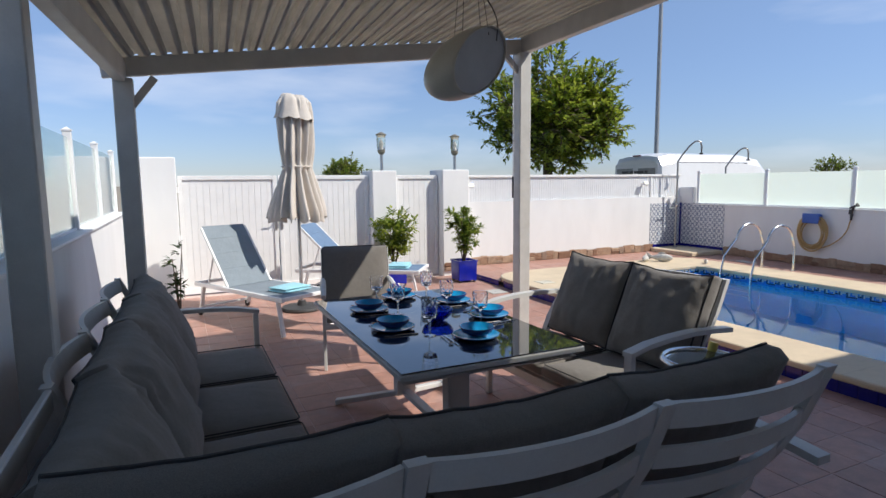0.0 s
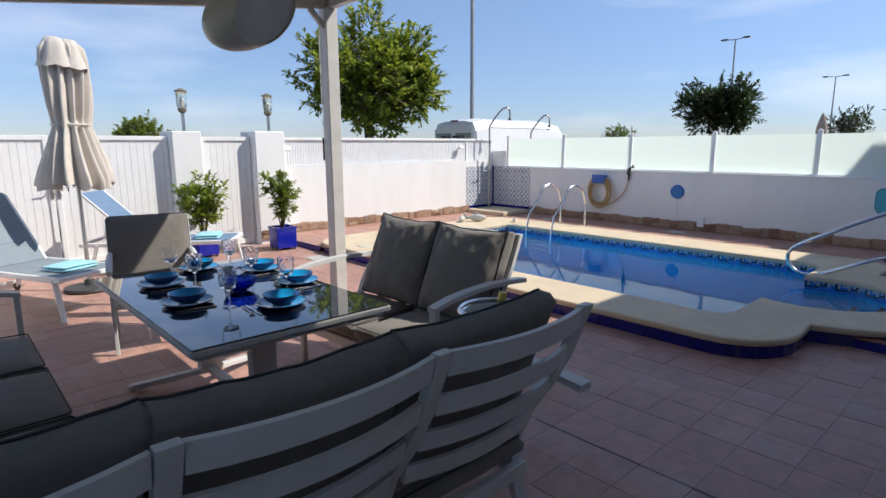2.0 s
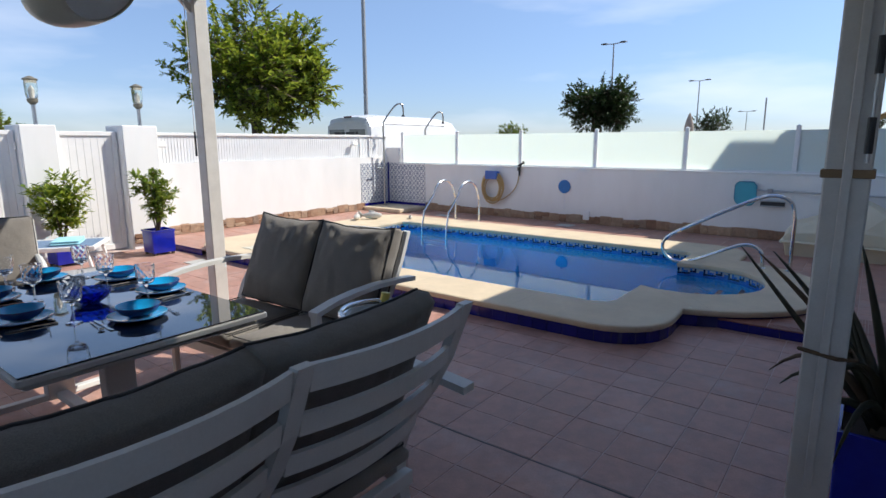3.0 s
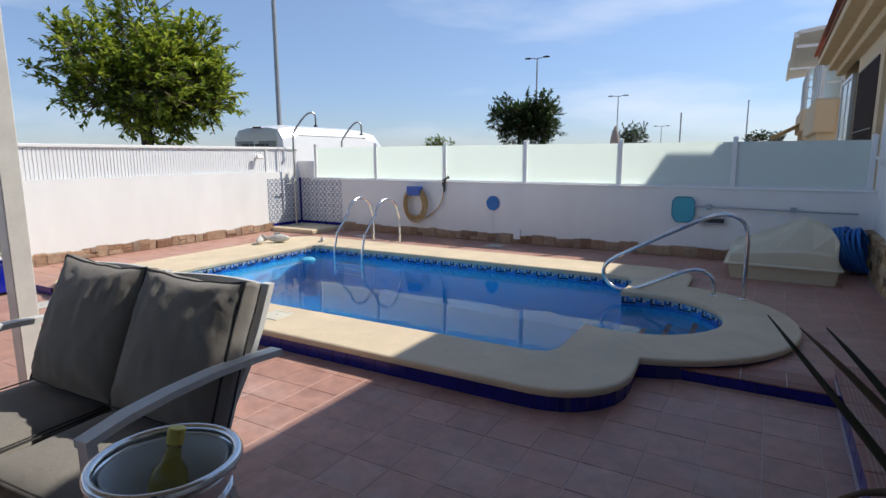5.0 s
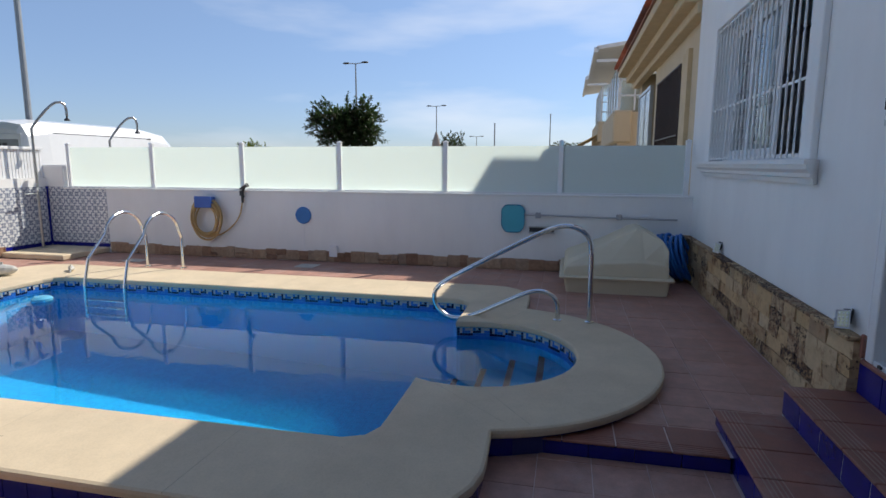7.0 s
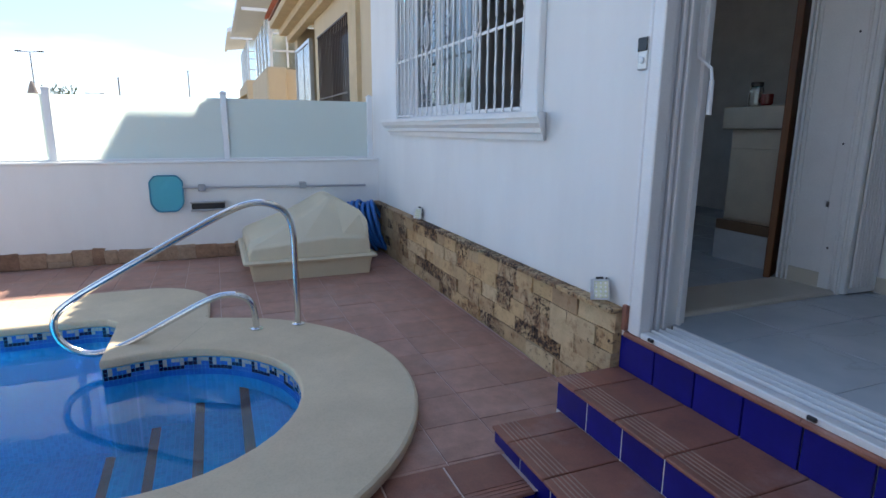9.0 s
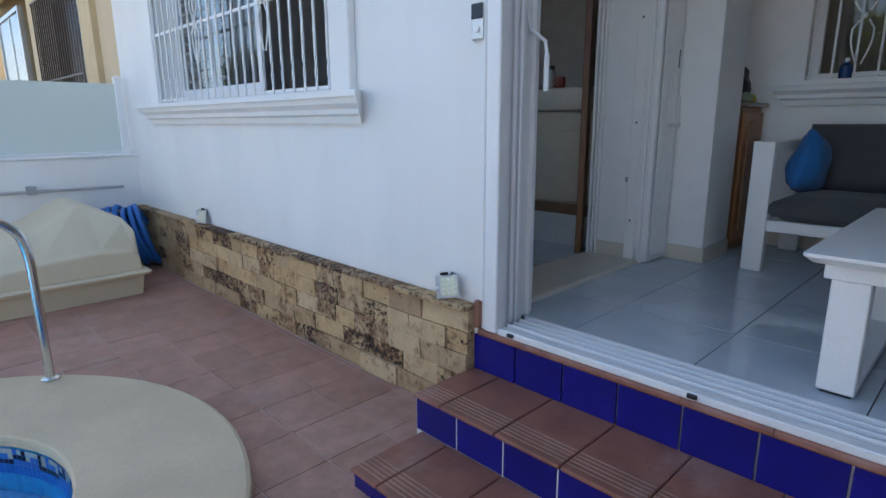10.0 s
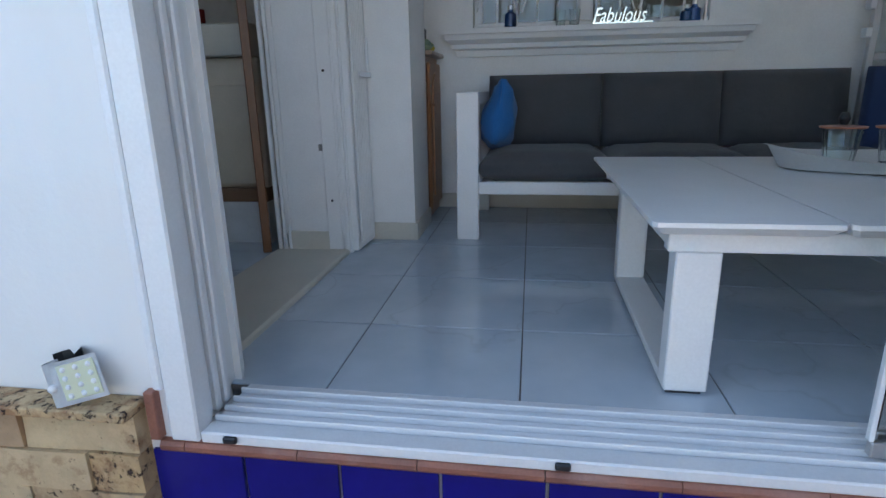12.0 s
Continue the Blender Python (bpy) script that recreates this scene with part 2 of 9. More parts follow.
def blue_glaze(name, color, rough=0.12):
    n = Nodes(name)
    cloud = n.noise(7.0, 4.0, 0.6)
    info = n.add("ShaderNodeObjectInfo")
    col = n.ramp(cloud, (0.3, scaled(color, 0.8)), (0.7, scaled(color, 1.15)))
    col = n.mix(0.5, col, n.ramp(info.outputs["Random"], (0.0, (0.75,) * 3), (1.0, (1.1,) * 3)), "MULTIPLY")
    n.bump(n.noise(18.0, 2.0, 0.5), 0.08, 0.004)
    n.set(Base_Color=col, Roughness=n.ramp(n.noise(12.0, 4.0, 0.6), (0.3, (rough,) * 3), (0.7, (rough + 0.15,) * 3)))
    return n.m


COBALT = blue_glaze("cobalt_glazed_tile", (0.006, 0.008, 0.20))


def coping_stone():
    n = Nodes("cream_coping_stone")
    c = (0.63, 0.515, 0.36)
    big = n.noise(2.2, 6.0, 0.65)
    col = n.ramp(big, (0.3, scaled(c, 0.86)), (0.7, scaled(c, 1.08)))
    spot = n.noise(90.0, 3.0, 0.6)
    col = n.mix(0.12, col, n.ramp(spot, (0.35, (0.55,) * 3), (0.55, (1.08,) * 3)), "MULTIPLY")
    pore = n.noise(26.0, 2.0, 0.5)
    col = n.mix(n.ramp(pore, (0.76, (0, 0, 0)), (0.79, (0.7,) * 3)), col, (0.12, 0.09, 0.06))
    nb = n.bump(spot, 0.15, 0.003)
    n.bump(n.noise(12.0, 4.0, 0.6), 0.2, 0.008, nb)
    n.set(Base_Color=col, Roughness=0.8)
    return n.m


COPING = coping_stone()


def water():
    n = Nodes("pool_water")
    n.set(Base_Color=(0.22, 0.88, 0.98), Roughness=0.0, IOR=1.19)
    n.b.inputs["Transmission Weight"].default_value = 1.0
    w = n.noise(2.2, 3.0, 0.5)
    nb = n.bump(w, 0.05, 0.03)
    n.bump(n.noise(9.0, 2.0, 0.5), 0.04, 0.01, nb)
    return n.m


def pool_mosaic():
    """Small pale-blue mosaic on the pool's inside."""
    n = Nodes("blue_pool_mosaic")
    geo = n.add("ShaderNodeNewGeometry")
    v = n.add("ShaderNodeTexVoronoi", Scale=38.0, Randomness=0.0)
    v.distance = "CHEBYCHEV"
    n.link(geo.outputs["Position"], v.inputs["Vector"])
    col = n.ramp(v.outputs["Color"], (0.0, (0.003, 0.24, 0.50)), (1.0, (0.006, 0.35, 0.63)))
    joint = n.ramp(v.outputs["Distance"], (0.44, (0, 0, 0)), (0.49, (1, 1, 1)))
    col = n.mix(joint, col, (0.06, 0.38, 0.72))
    n.set(Base_Color=col, Roughness=0.3)
    return n.m


POOL = pool_mosaic()
WATER = water()
SKY_BLUE = blue_glaze("light_blue_mosaic", (0.03, 0.16, 0.55))
NAVY = blue_glaze("navy_mosaic", (0.008, 0.012, 0.05))
PALE = blue_glaze("white_mosaic", (0.46, 0.50, 0.47))

# ---- ground and far country ----
GROUND_MAT = plain("dusty_ground", (0.30, 0.26, 0.20), 0.95, vary=0.25, scale=0.4, grain=30.0, bump=0.4)
bm = bmesh.new()
rng = random.Random(3)
hx0, hx1, hy0, hy1 = -0.9, 2.35, 1.3, 7.6
# one sheet with an opening for the pool
xs = [-3000, -40, hx0, hx1, 60, 3000]
ys = [-3000, -40, hy0, hy1, 60, 3000]
grid = [[bm.verts.new((x, y, -0.12)) for y in ys] for x in xs]
for i in range(5):
    for j in range(5):
        if i == 2 and j == 2:
            continue
        bm.faces.new((grid[i][j], grid[i + 1][j], grid[i + 1][j + 1], grid[i][j + 1]))
structure(link("ground", bm, GROUND_MAT), "dry beige earth around the houses")

ASPHALT = plain("asphalt", (0.055, 0.055, 0.058), 0.9, vary=0.2, scale=1.0, grain=80.0, bump=0.5)
structure(link("road", boxes((-40, 60, 12.2, 19.0, -0.2, -0.09)), ASPHALT), "grey asphalt street behind the garden wall")
structure(link("pavement", boxes((-40, 60, 9.95, 12.0, -0.2, -0.02)), plain("pavement_concrete", (0.35, 0.33, 0.30), 0.9, scale=1.5)), "pale concrete footway along the street")

# ---- pool ----
RX, RY, RI, RO = 0.73, 2.12, 0.71, 1.28
PX0, PX1, PY0, PY1 = -0.75, 2.20, 2.42, 7.45


def pool_line(grow):
    """The inside of the pool, closed, anticlockwise, set outwards by grow."""
    g = grow
    out = []
    c = 0.16 + g * 0.3
    a = math.degrees(math.asin(min(0.95, (PY0 - g - RY) / (RI + g)))) if PY0 - g > RY else -5.0
    out += arc(RX, RY, RI + g, 180 - a, 360 + a, 30)
    out += [(PX1 + g - c, PY0 - g)] + arc(PX1 + g - c, PY0 - g + c, c, -90, 0, 6)
    out += arc(PX1 + g - c, PY1 + g - c, c, 0, 90, 6)
    out += arc(PX0 - g + c, PY1 + g - c, c, 90, 180, 6)
    out += arc(PX0 - g + c, PY0 - g + c, c, 180, 270, 6)
    return out


IN_LINE = pool_line(0.0)
a_out = math.degrees(math.asin((1.85 - RY) / RO))
OUT_LINE = arc(RX, RY, RO, 180 - a_out, 360 + a_out, 36)
OUT_LINE += arc(2.45, 1.85 + 0.48, 0.48, -90, 0, 8)
OUT_LINE += arc(2.93 - 0.5, 8.45 - 0.5, 0.5, 0, 90, 8)
OUT_LINE += arc(-1.38 + 0.6, 8.45 - 0.6, 0.6, 90, 180, 8)
OUT_LINE += arc(-1.38 + 0.52, 1.83 + 0.52, 0.52, 180, 270, 10)


def ring_index(line, centre=(0.75, 4.2), n=144):
    """n points of a closed line, by angle round a point inside it."""
    pts = resample(line, 1440)
    out = []
    for k in range(n):
        a = 2 * math.pi * k / n
        d = (math.cos(a), math.sin(a))
        best = max(pts, key=lambda p: ((p[0] - centre[0]) * d[0] + (p[1] - centre[1]) * d[1]) / max(1e-6, math.hypot(p[0] - centre[0], p[1] - centre[1])))
        out.append(best)
    return out


def band(bm, line, z0, z1, flip=False):
    n = len(line)
    lo = [bm.verts.new((x, y, z0)) for x, y in line]
    hi = [bm.verts.new((x, y, z1)) for x, y in line]
    for k in range(n):
        q = (lo[k], lo[(k + 1) % n], hi[(k + 1) % n], hi[k])
        bm.faces.new(q[::-1] if flip else q)


def cover(bm, outer, inner, z):
    """A flat ring between two closed lines."""
    vo = [bm.verts.new((x, y, z)) for x, y in outer]
    vi = [bm.verts.new((x, y, z)) for x, y in inner]
    es = [bm.edges.new((v[k], v[(k + 1) % len(v)])) for v in (vo, vi) for k in range(len(v))]
    r = bmesh.ops.triangle_fill(bm, use_beauty=True, use_dissolve=False, edges=es)
    for g in r["geom"]:
        if isinstance(g, bmesh.types.BMFace) and g.normal.z < 0:
            g.normal_flip()


def offset(line, d):
    n = len(line)
    out = []
    for k in range(n):
        a, b = Vector(line[k - 1]), Vector(line[(k + 1) % n])
        t = (b - a).normalized()
        out.append((line[k][0] + t.y * d, line[k][1] - t.x * d))
    return out


IN_R, OUT_R = resample(IN_LINE, 150), resample(OUT_LINE, 170)
bm = bmesh.new()
cover(bm, offset(OUT_R, -0.018), offset(IN_R, 0.012), COP)
for line, sgn in ((OUT_R, 1), (IN_R, -1)):
    steps = ((-0.018 * sgn, COP), (-0.004 * sgn, COP - 0.007), (0.0, COP - 0.022), (-0.002 * sgn, COP - 0.045), (-0.015 * sgn, COP - 0.055), (-0.06 * sgn, COP - 0.055))
    rings = []
    for o, z in steps:
        rings.append([bm.verts.new((x, y, z)) for x, y in offset(line, o * (1 if sgn > 0 else 0.7))])
    for a, b in zip(rings, rings[1:]):
        n = len(a)
        for k in range(n):
            q = (a[k], b[k], b[(k + 1) % n], a[(k + 1) % n])
            bm.faces.new(q if sgn > 0 else q[::-1])
bmesh.ops.remove_doubles(bm, verts=bm.verts, dist=0.0005)
bmesh.ops.recalc_face_normals(bm, faces=bm.faces)
coping = structure(link("pool_coping", bm, COPING), "cream sandstone coping with a rounded lip round the pool")

# fine joints between the coping slabs
JOINT = plain("pale_coping_joint", (0.52, 0.43, 0.31), 0.9)
for a, b in (((0.02, 2.28), (-0.42, 1.80)), ((-0.76, 3.1), (-1.37, 3.1)), ((-0.76, 4.3), (-1.37, 4.3)), ((-0.76, 5.5), (-1.37, 5.5)), ((-0.76, 6.7), (-1.37, 6.7)), ((0.02, 1.98), (-0.42, 1.66)), ((1.44, 2.05), (1.93, 1.84)), ((2.21, 3.2), (2.92, 3.2)), ((2.21, 4.6), (2.92, 4.6)), ((2.21, 6.0), (2.92, 6.0)), ((0.2, 7.46), (0.2, 8.44)), ((1.4, 7.46), (1.4, 8.44))):
    part("joint", beam(bmesh.new(), (*a, COP - 0.0035), (*b, COP - 0.0035), 0.0035, 0.008), JOINT, coping)

# body under the coping and the basin
bm = bmesh.new()
band(bm, offset(OUT_R, -0.03), -0.2, COP - 0.05)
structure(link("coping_plinth", bm, plain("blue_grout", (0.03, 0.035, 0.16), 0.7)), "dark blue grouted plinth under the coping")
WATER_Z = -0.018
bm = bmesh.new()
wall_line = offset(IN_R, 0.01)
band(bm, wall_line, -1.5, COP - 0.05, True)
vs = [bm.verts.new((x, y, -1.5)) for x, y in wall_line]
f = bm.faces.new(vs)
bm.normal_update()
if f.normal.z < 0:
    f.normal_flip()
structure(link("pool_basin", bm, POOL), "blue mosaic pool basin")
bm = bmesh.new()
f = bm.faces.new([bm.verts.new((x, y, WATER_Z)) for x, y in offset(IN_R, 0.008)])
bm.normal_update()
if f.normal.z < 0:
    f.normal_flip()
surface = tagged(link("water", bm, WATER), "calm clear blue pool water", "", "", "structure")
surface.visible_shadow = False

# steps under water in the round end, each with a brown tile edge
UNDER_STEPS = structure(thing("pool_steps", "blue mosaic steps with brown tile edges under water", "pool steps"))
BROWN_EDGE = blue_glaze("brown_edge_tile", (0.62, 0.13, 0.10), 0.3)
for y0, y1, z, xa, xb in ((1.32, 1.70, -0.22, 0.08, 1.38), (1.70, 1.95, -0.42, 0.03, 1.43), (1.95, 2.20, -0.62, 0.02, 1.44), (2.20, 2.45, -0.82, 0.03, 1.43)):
    part("step", boxes((xa, xb, y0, y1 - 0.05, -1.5, z)), POOL, UNDER_STEPS)
    part("edge_band", boxes((xa + 0.01, xb - 0.01, y1 - 0.05, y1, -1.5, z + 0.002)), BROWN_EDGE, UNDER_STEPS)

# ---- terraces ----
T = 0.27
structure(link("terrace", boxes((WEST, -1.25, 0.0, 9.7, -0.2, LOW - 0.0028), (-1.25, -0.4, 0.0, 1.98, -0.2, LOW - 0.0028)), GROUT), "grouted bed of the lower terrace")
bm = bmesh.new()
deck_out = [(-0.40, 0.70), (-0.40, 0.05), (EAST, 0.05), (EAST, NORTH), (-1.33, NORTH), (-1.33, 2.6), (-0.40, 2.4)]
cover(bm, resample(deck_out, 120), offset(OUT_R, -0.10), UP - 0.0035)
structure(link("pool_deck", bm, GROUT), "grouted bed of the upper pool terrace")

# ---- garden walls ----
structure(link("wall_east", boxes((EAST, EAST + 0.2, 0.0, 9.42, -0.2, 1.04)), WHITE), "white rendered garden wall")
structure(link("wall_east_cap", boxes((EAST - 0.02, EAST + 0.22, 0.0, 9.42, 1.04, 1.065), bevel=0.006), WHITE_SMOOTH), "white wall capping")
structure(link("corner_pier", boxes((EAST, EAST + 0.25, 9.42, 9.95, -0.2, 1.42), bevel=0.01), WHITE), "white corner pier")
structure(link("wall_north", boxes((-1.19, EAST, NORTH, NORTH + 0.2, -0.2, 1.21)), WHITE), "white rendered street wall")
bm = bmesh.new()
box(bm, -1.19, EAST, NORTH + 0.06, NORTH + 0.10, 1.21, 1.66)
x = -1.15
while x < EAST - 0.03:
    box(bm, x, x + 0.040, NORTH + 0.050, NORTH + 0.062, 1.215, 1.655)
    x += 0.052
box(bm, -1.19, EAST, NORTH + 0.0585, NORTH + 0.070, 1.215, 1.655)
structure(link("wall_north_panel", bm, WHITE_PLASTIC), "white ribbed screen panel on the street wall")
structure(link("wall_north_rail", boxes((-1.19, EAST, NORTH + 0.02, NORTH + 0.13, 1.655, 1.70), (3.42, 3.46, NORTH + 0.03, NORTH + 0.12, 1.21, 1.655), bevel=0.005), WHITE_SMOOTH), "white top rail of the screen")
structure(link("wall_west", boxes((WEST - 0.2, WEST, -3.0, 9.4, -0.2, 1.20)), WHITE), "white rendered side wall")
structure(link("wall_west_cap", boxes((WEST - 0.22, WEST + 0.02, -3.0, 9.4, 1.20, 1.225), bevel=0.006), WHITE_SMOOTH), "white wall capping")


def pillar(x0, x1, z, name="gate_pillar"):
    return structure(link(name, boxes((x0, x1, 9.40, 9.95, -0.2, z), bevel=0.012), WHITE), "white rendered gate pillar")


pillar(-1.70, -1.19, 1.79)
pillar(-2.95, -2.53, 1.775)
pillar(-6.45, -5.80, 1.96)


def gate(name, x0, x1, z1, label, lock_left):
    """A ribbed metal gate leaf with its frame, handle and hinges."""
    g = tagged(new(name), label, "gate")
    g.matrix_world = pose((x0 + x1) / 2, 9.6, LOW)
    w, h = (x1 - x0) / 2, z1 - LOW
    part("gate_frame", boxes((-w, -w + 0.06, -0.03, 0.03, 0.02, h), (w - 0.06, w, -0.03, 0.03, 0.02, h), (-w + 0.06, w - 0.06, -0.03, 0.03, h - 0.06, h), (-w + 0.06, w - 0.06, -0.03, 0.03, 0.02, 0.10), bevel=0.004), WHITE_SMOOTH, g)
    n = int((2 * w - 0.12) / 0.085)
    s = (2 * w - 0.12) / n
    for k in range(n):
        a = -w + 0.06 + k * s
        bm = boxes((a + 0.002, a + s - 0.002, -0.008, 0.01, 0.10, h - 0.06), bevel=0.002)
        part("board", bm, WHITE_SMOOTH, g)
    part("backing", boxes((-w + 0.06, w - 0.06, -0.002, 0.016, 0.10, h - 0.06)), WHITE_SMOOTH, g)
    hx = -w + 0.03 if lock_left else w - 0.03
    d = 1 if lock_left else -1
    bm = bmesh.new()
    box(bm, hx - 0.02, hx + 0.02, -0.042, -0.03, 0.92, 1.12, bevel=0.003)
    sweep(bm, [(hx, -0.035, 1.07), (hx, -0.08, 1.07), (hx + d * 0.02, -0.09, 1.07), (hx + d * 0.12, -0.09, 1.065)], 0.009, 8)
    part("handle", bm, ALUMINIUM, g, "brushed metal lever handle")
    for z in (0.25, 0.85, h - 0.2):
        bm = bmesh.new()
        bmesh.ops.create_cone(bm, cap_ends=True, segments=10, radius1=0.014, radius2=0.014, depth=0.09, matrix=Matrix.Translation((-hx / abs(hx) * (w + 0.002), -0.036, z)))
        part("hinge", bm, WHITE_SMOOTH, g)
    return g


gate("gate_leaf", -5.79, -4.42, 1.705, "white ribbed metal driveway gate leaf, closed", False)
gate("gate_leaf", -4.40, -2.97, 1.705, "white ribbed metal driveway gate leaf beside the pillar, closed", True)
gate("garden_door", -2.50, -1.72, 1.70, "white ribbed metal garden door, closed", True)

# ---- glass screens on the side walls ----
FROST = Nodes("frosted_glass")
FROST.set(Base_Color=(0.78, 0.83, 0.81), Roughness=0.45, IOR=1.45)
FROST_IN = FROST.add("ShaderNodeBsdfTranslucent", Color=(0.74, 0.81, 0.78, 1))
FROST_MIX = FROST.add("ShaderNodeMixShader", Fac=0.5)
FROST.link(FROST.b.outputs[0], FROST_MIX.inputs[1])
FROST.link(FROST_IN.outputs[0], FROST_MIX.inputs[2])
FROST.link(FROST_MIX.outputs[0], [q for q in FROST.t.nodes if q.bl_idname == "ShaderNodeOutputMaterial"][0].inputs["Surface"])
FROST = FROST.m
CLEAR_GREEN = glass("tinted_screen_glass", (0.72, 0.86, 0.84), 0.08)


def screen(name, x, y0, y1, z0, z1, mat, label, face):
    s = thing(name, label, "glass screen", at=(x, (y0 + y1) / 2, z0))
    h, w = z1 - z0, (y1 - y0) / 2
    pane = part("pane", boxes((-0.005, 0.005, -w + 0.03, w - 0.03, 0.02, h - 0.04)), mat, s)
    pane.visible_shadow = False
    part("bottom_rail", boxes((-0.018, 0.018, -w + 0.03, w - 0.03, 0.0, 0.022), bevel=0.003), WHITE_PLASTIC, s)
    return s


def screen_post(x, y, z0, z1, label="white square metal fence post with a pyramid cap"):
    s = thing("screen_post", label, "fence post", "posts of the glass screens", at=(x, y, z0))
    part("shaft", boxes((-0.03, 0.03, -0.03, 0.03, 0.006, z1 - z0), bevel=0.004), WHITE_PLASTIC, s)
    bm = bmesh.new()
    box(bm, -0.034, 0.034, -0.034, 0.034, z1 - z0, z1 - z0 + 0.012)
    bmesh.ops.create_cone(bm, cap_ends=True, segments=4, radius1=0.046, radius2=0.004, depth=0.02, matrix=Matrix.Translation((0, 0, z1 - z0 + 0.022)) @ Matrix.Rotation(radians(45), 4, "Z"))
    part("cap", bm, WHITE_PLASTIC, s)
    part("foot_plate", boxes((-0.05, 0.05, -0.05, 0.05, 0, 0.006), bevel=0.002), WHITE_PLASTIC, s)
    return s


for k in range(7):
    screen_post(EAST + 0.09, 0.073 + 1.548 * k, 1.065, 1.74)
for k in range(6):
    screen("glass_screen", EAST + 0.09, 0.073 + 1.548 * k, 0.073 + 1.548 * (k + 1), 1.065, 1.735, FROST, "frosted white glass screen between posts on the pool wall", 1)
for k in range(4):
    screen_post(WEST - 0.09, 4.4 + 1.56 * k, 1.225, 2.0)
screen_post(WEST - 0.09, 2.84, 1.225, 2.0)
screen_post(WEST - 0.09, 1.28, 1.225, 2.0)
for k in range(5):
    screen("glass_screen", WEST - 0.09, 1.28 + 1.56 * k, 2.84 + 1.56 * k, 1.225, 1.99, CLEAR_GREEN, "greenish tinted glass screen on the side wall", 1)

# ---- the house ----
WX0, WX1, WZ0, WZ1 = 0.95, 3.45, 1.49, 2.85
OX0, OX1 = -3.30, -0.085
HTOP = 5.10
bm = boxes(
    (OX1, WX0, -0.25, 0.0, -0.2, 3.2), (WX0, WX1, -0.25, 0.0, -0.2, WZ0), (WX0, WX1, -0.25, 0.0, WZ1, 3.2), (WX1, 4.52, -0.25, 0.0, -0.2, 3.2),
    (WEST, OX0, -0.25, 0.0, -0.2, 3.2), (OX0, OX1, -0.25, 0.0, 2.75, 3.2), (WEST, 4.52, -0.25, 0.0, 3.2, HTOP - 0.2))
structure(link("wall_house", bm, WHITE), "white rendered house front")
structure(link("house_cornice", boxes((WEST - 0.1, 4.52, -0.25, 0.18, HTOP - 0.45, HTOP - 0.2), (WEST - 0.1, 4.52, -0.25, 0.35, HTOP - 0.2, HTOP), bevel=0.02), WHITE_SMOOTH), "white moulded cornice")
structure(link("roof_house", boxes((WEST - 0.1, 4.52, -8.0, -0.25, HTOP - 0.2, HTOP)), WHITE), "flat roof of the house")
structure(link("wall_house_back", boxes((WEST - 0.2, 4.52, -8.2, -8.0, -0.2, HTOP - 0.2), (WEST - 0.4, WEST - 0.2, -8.2, -3.0, -0.2, HTOP - 0.2)), WHITE), "plain rear walls of the house")

# ---- pool edge tiles and mosaic ----
def side_tiles(line, parent, z0, z1, width, keep, thick=0.01, gap=0.004, out=1.0):
    """Glazed tiles set upright along a line."""
    pts = resample(line, 2000)
    total = sum((Vector(pts[k]) - Vector(pts[k - 1])).length for k in range(2000))
    n = int(total / width)
    me = None
    for k in range(n):
        a, b = pts[int(2000 * k / n)], pts[int(2000 * (k + 1) / n) % 2000]
        c = ((a[0] + b[0]) / 2, (a[1] + b[1]) / 2)
        if not keep(*c):
            continue
        if me is None:
            bm = boxes((-width / 2 + gap / 2, width / 2 - gap / 2, -thick / 2, thick / 2, z0, z1), bevel=0.0015)
            ob = link("tile", bm, COBALT)
            me = ob.data
        else:
            ob = new("tile", me)
        ob.matrix_world = pose(c[0], c[1], 0, 0, 0, math.degrees(math.atan2(b[1] - a[1], b[0] - a[0])))
        ob.parent = parent


plinth = thing("plinth_tiling", "cobalt blue glazed tiles round the coping plinth", "wall tiles")
plinth["kind"] = "structure"
side_tiles(offset(OUT_R, -0.028), plinth, LOW, COP - 0.055, 0.135, lambda x, y: (x < -0.42 and y < 8.2) and not (x > -0.5 and y < 1.75))

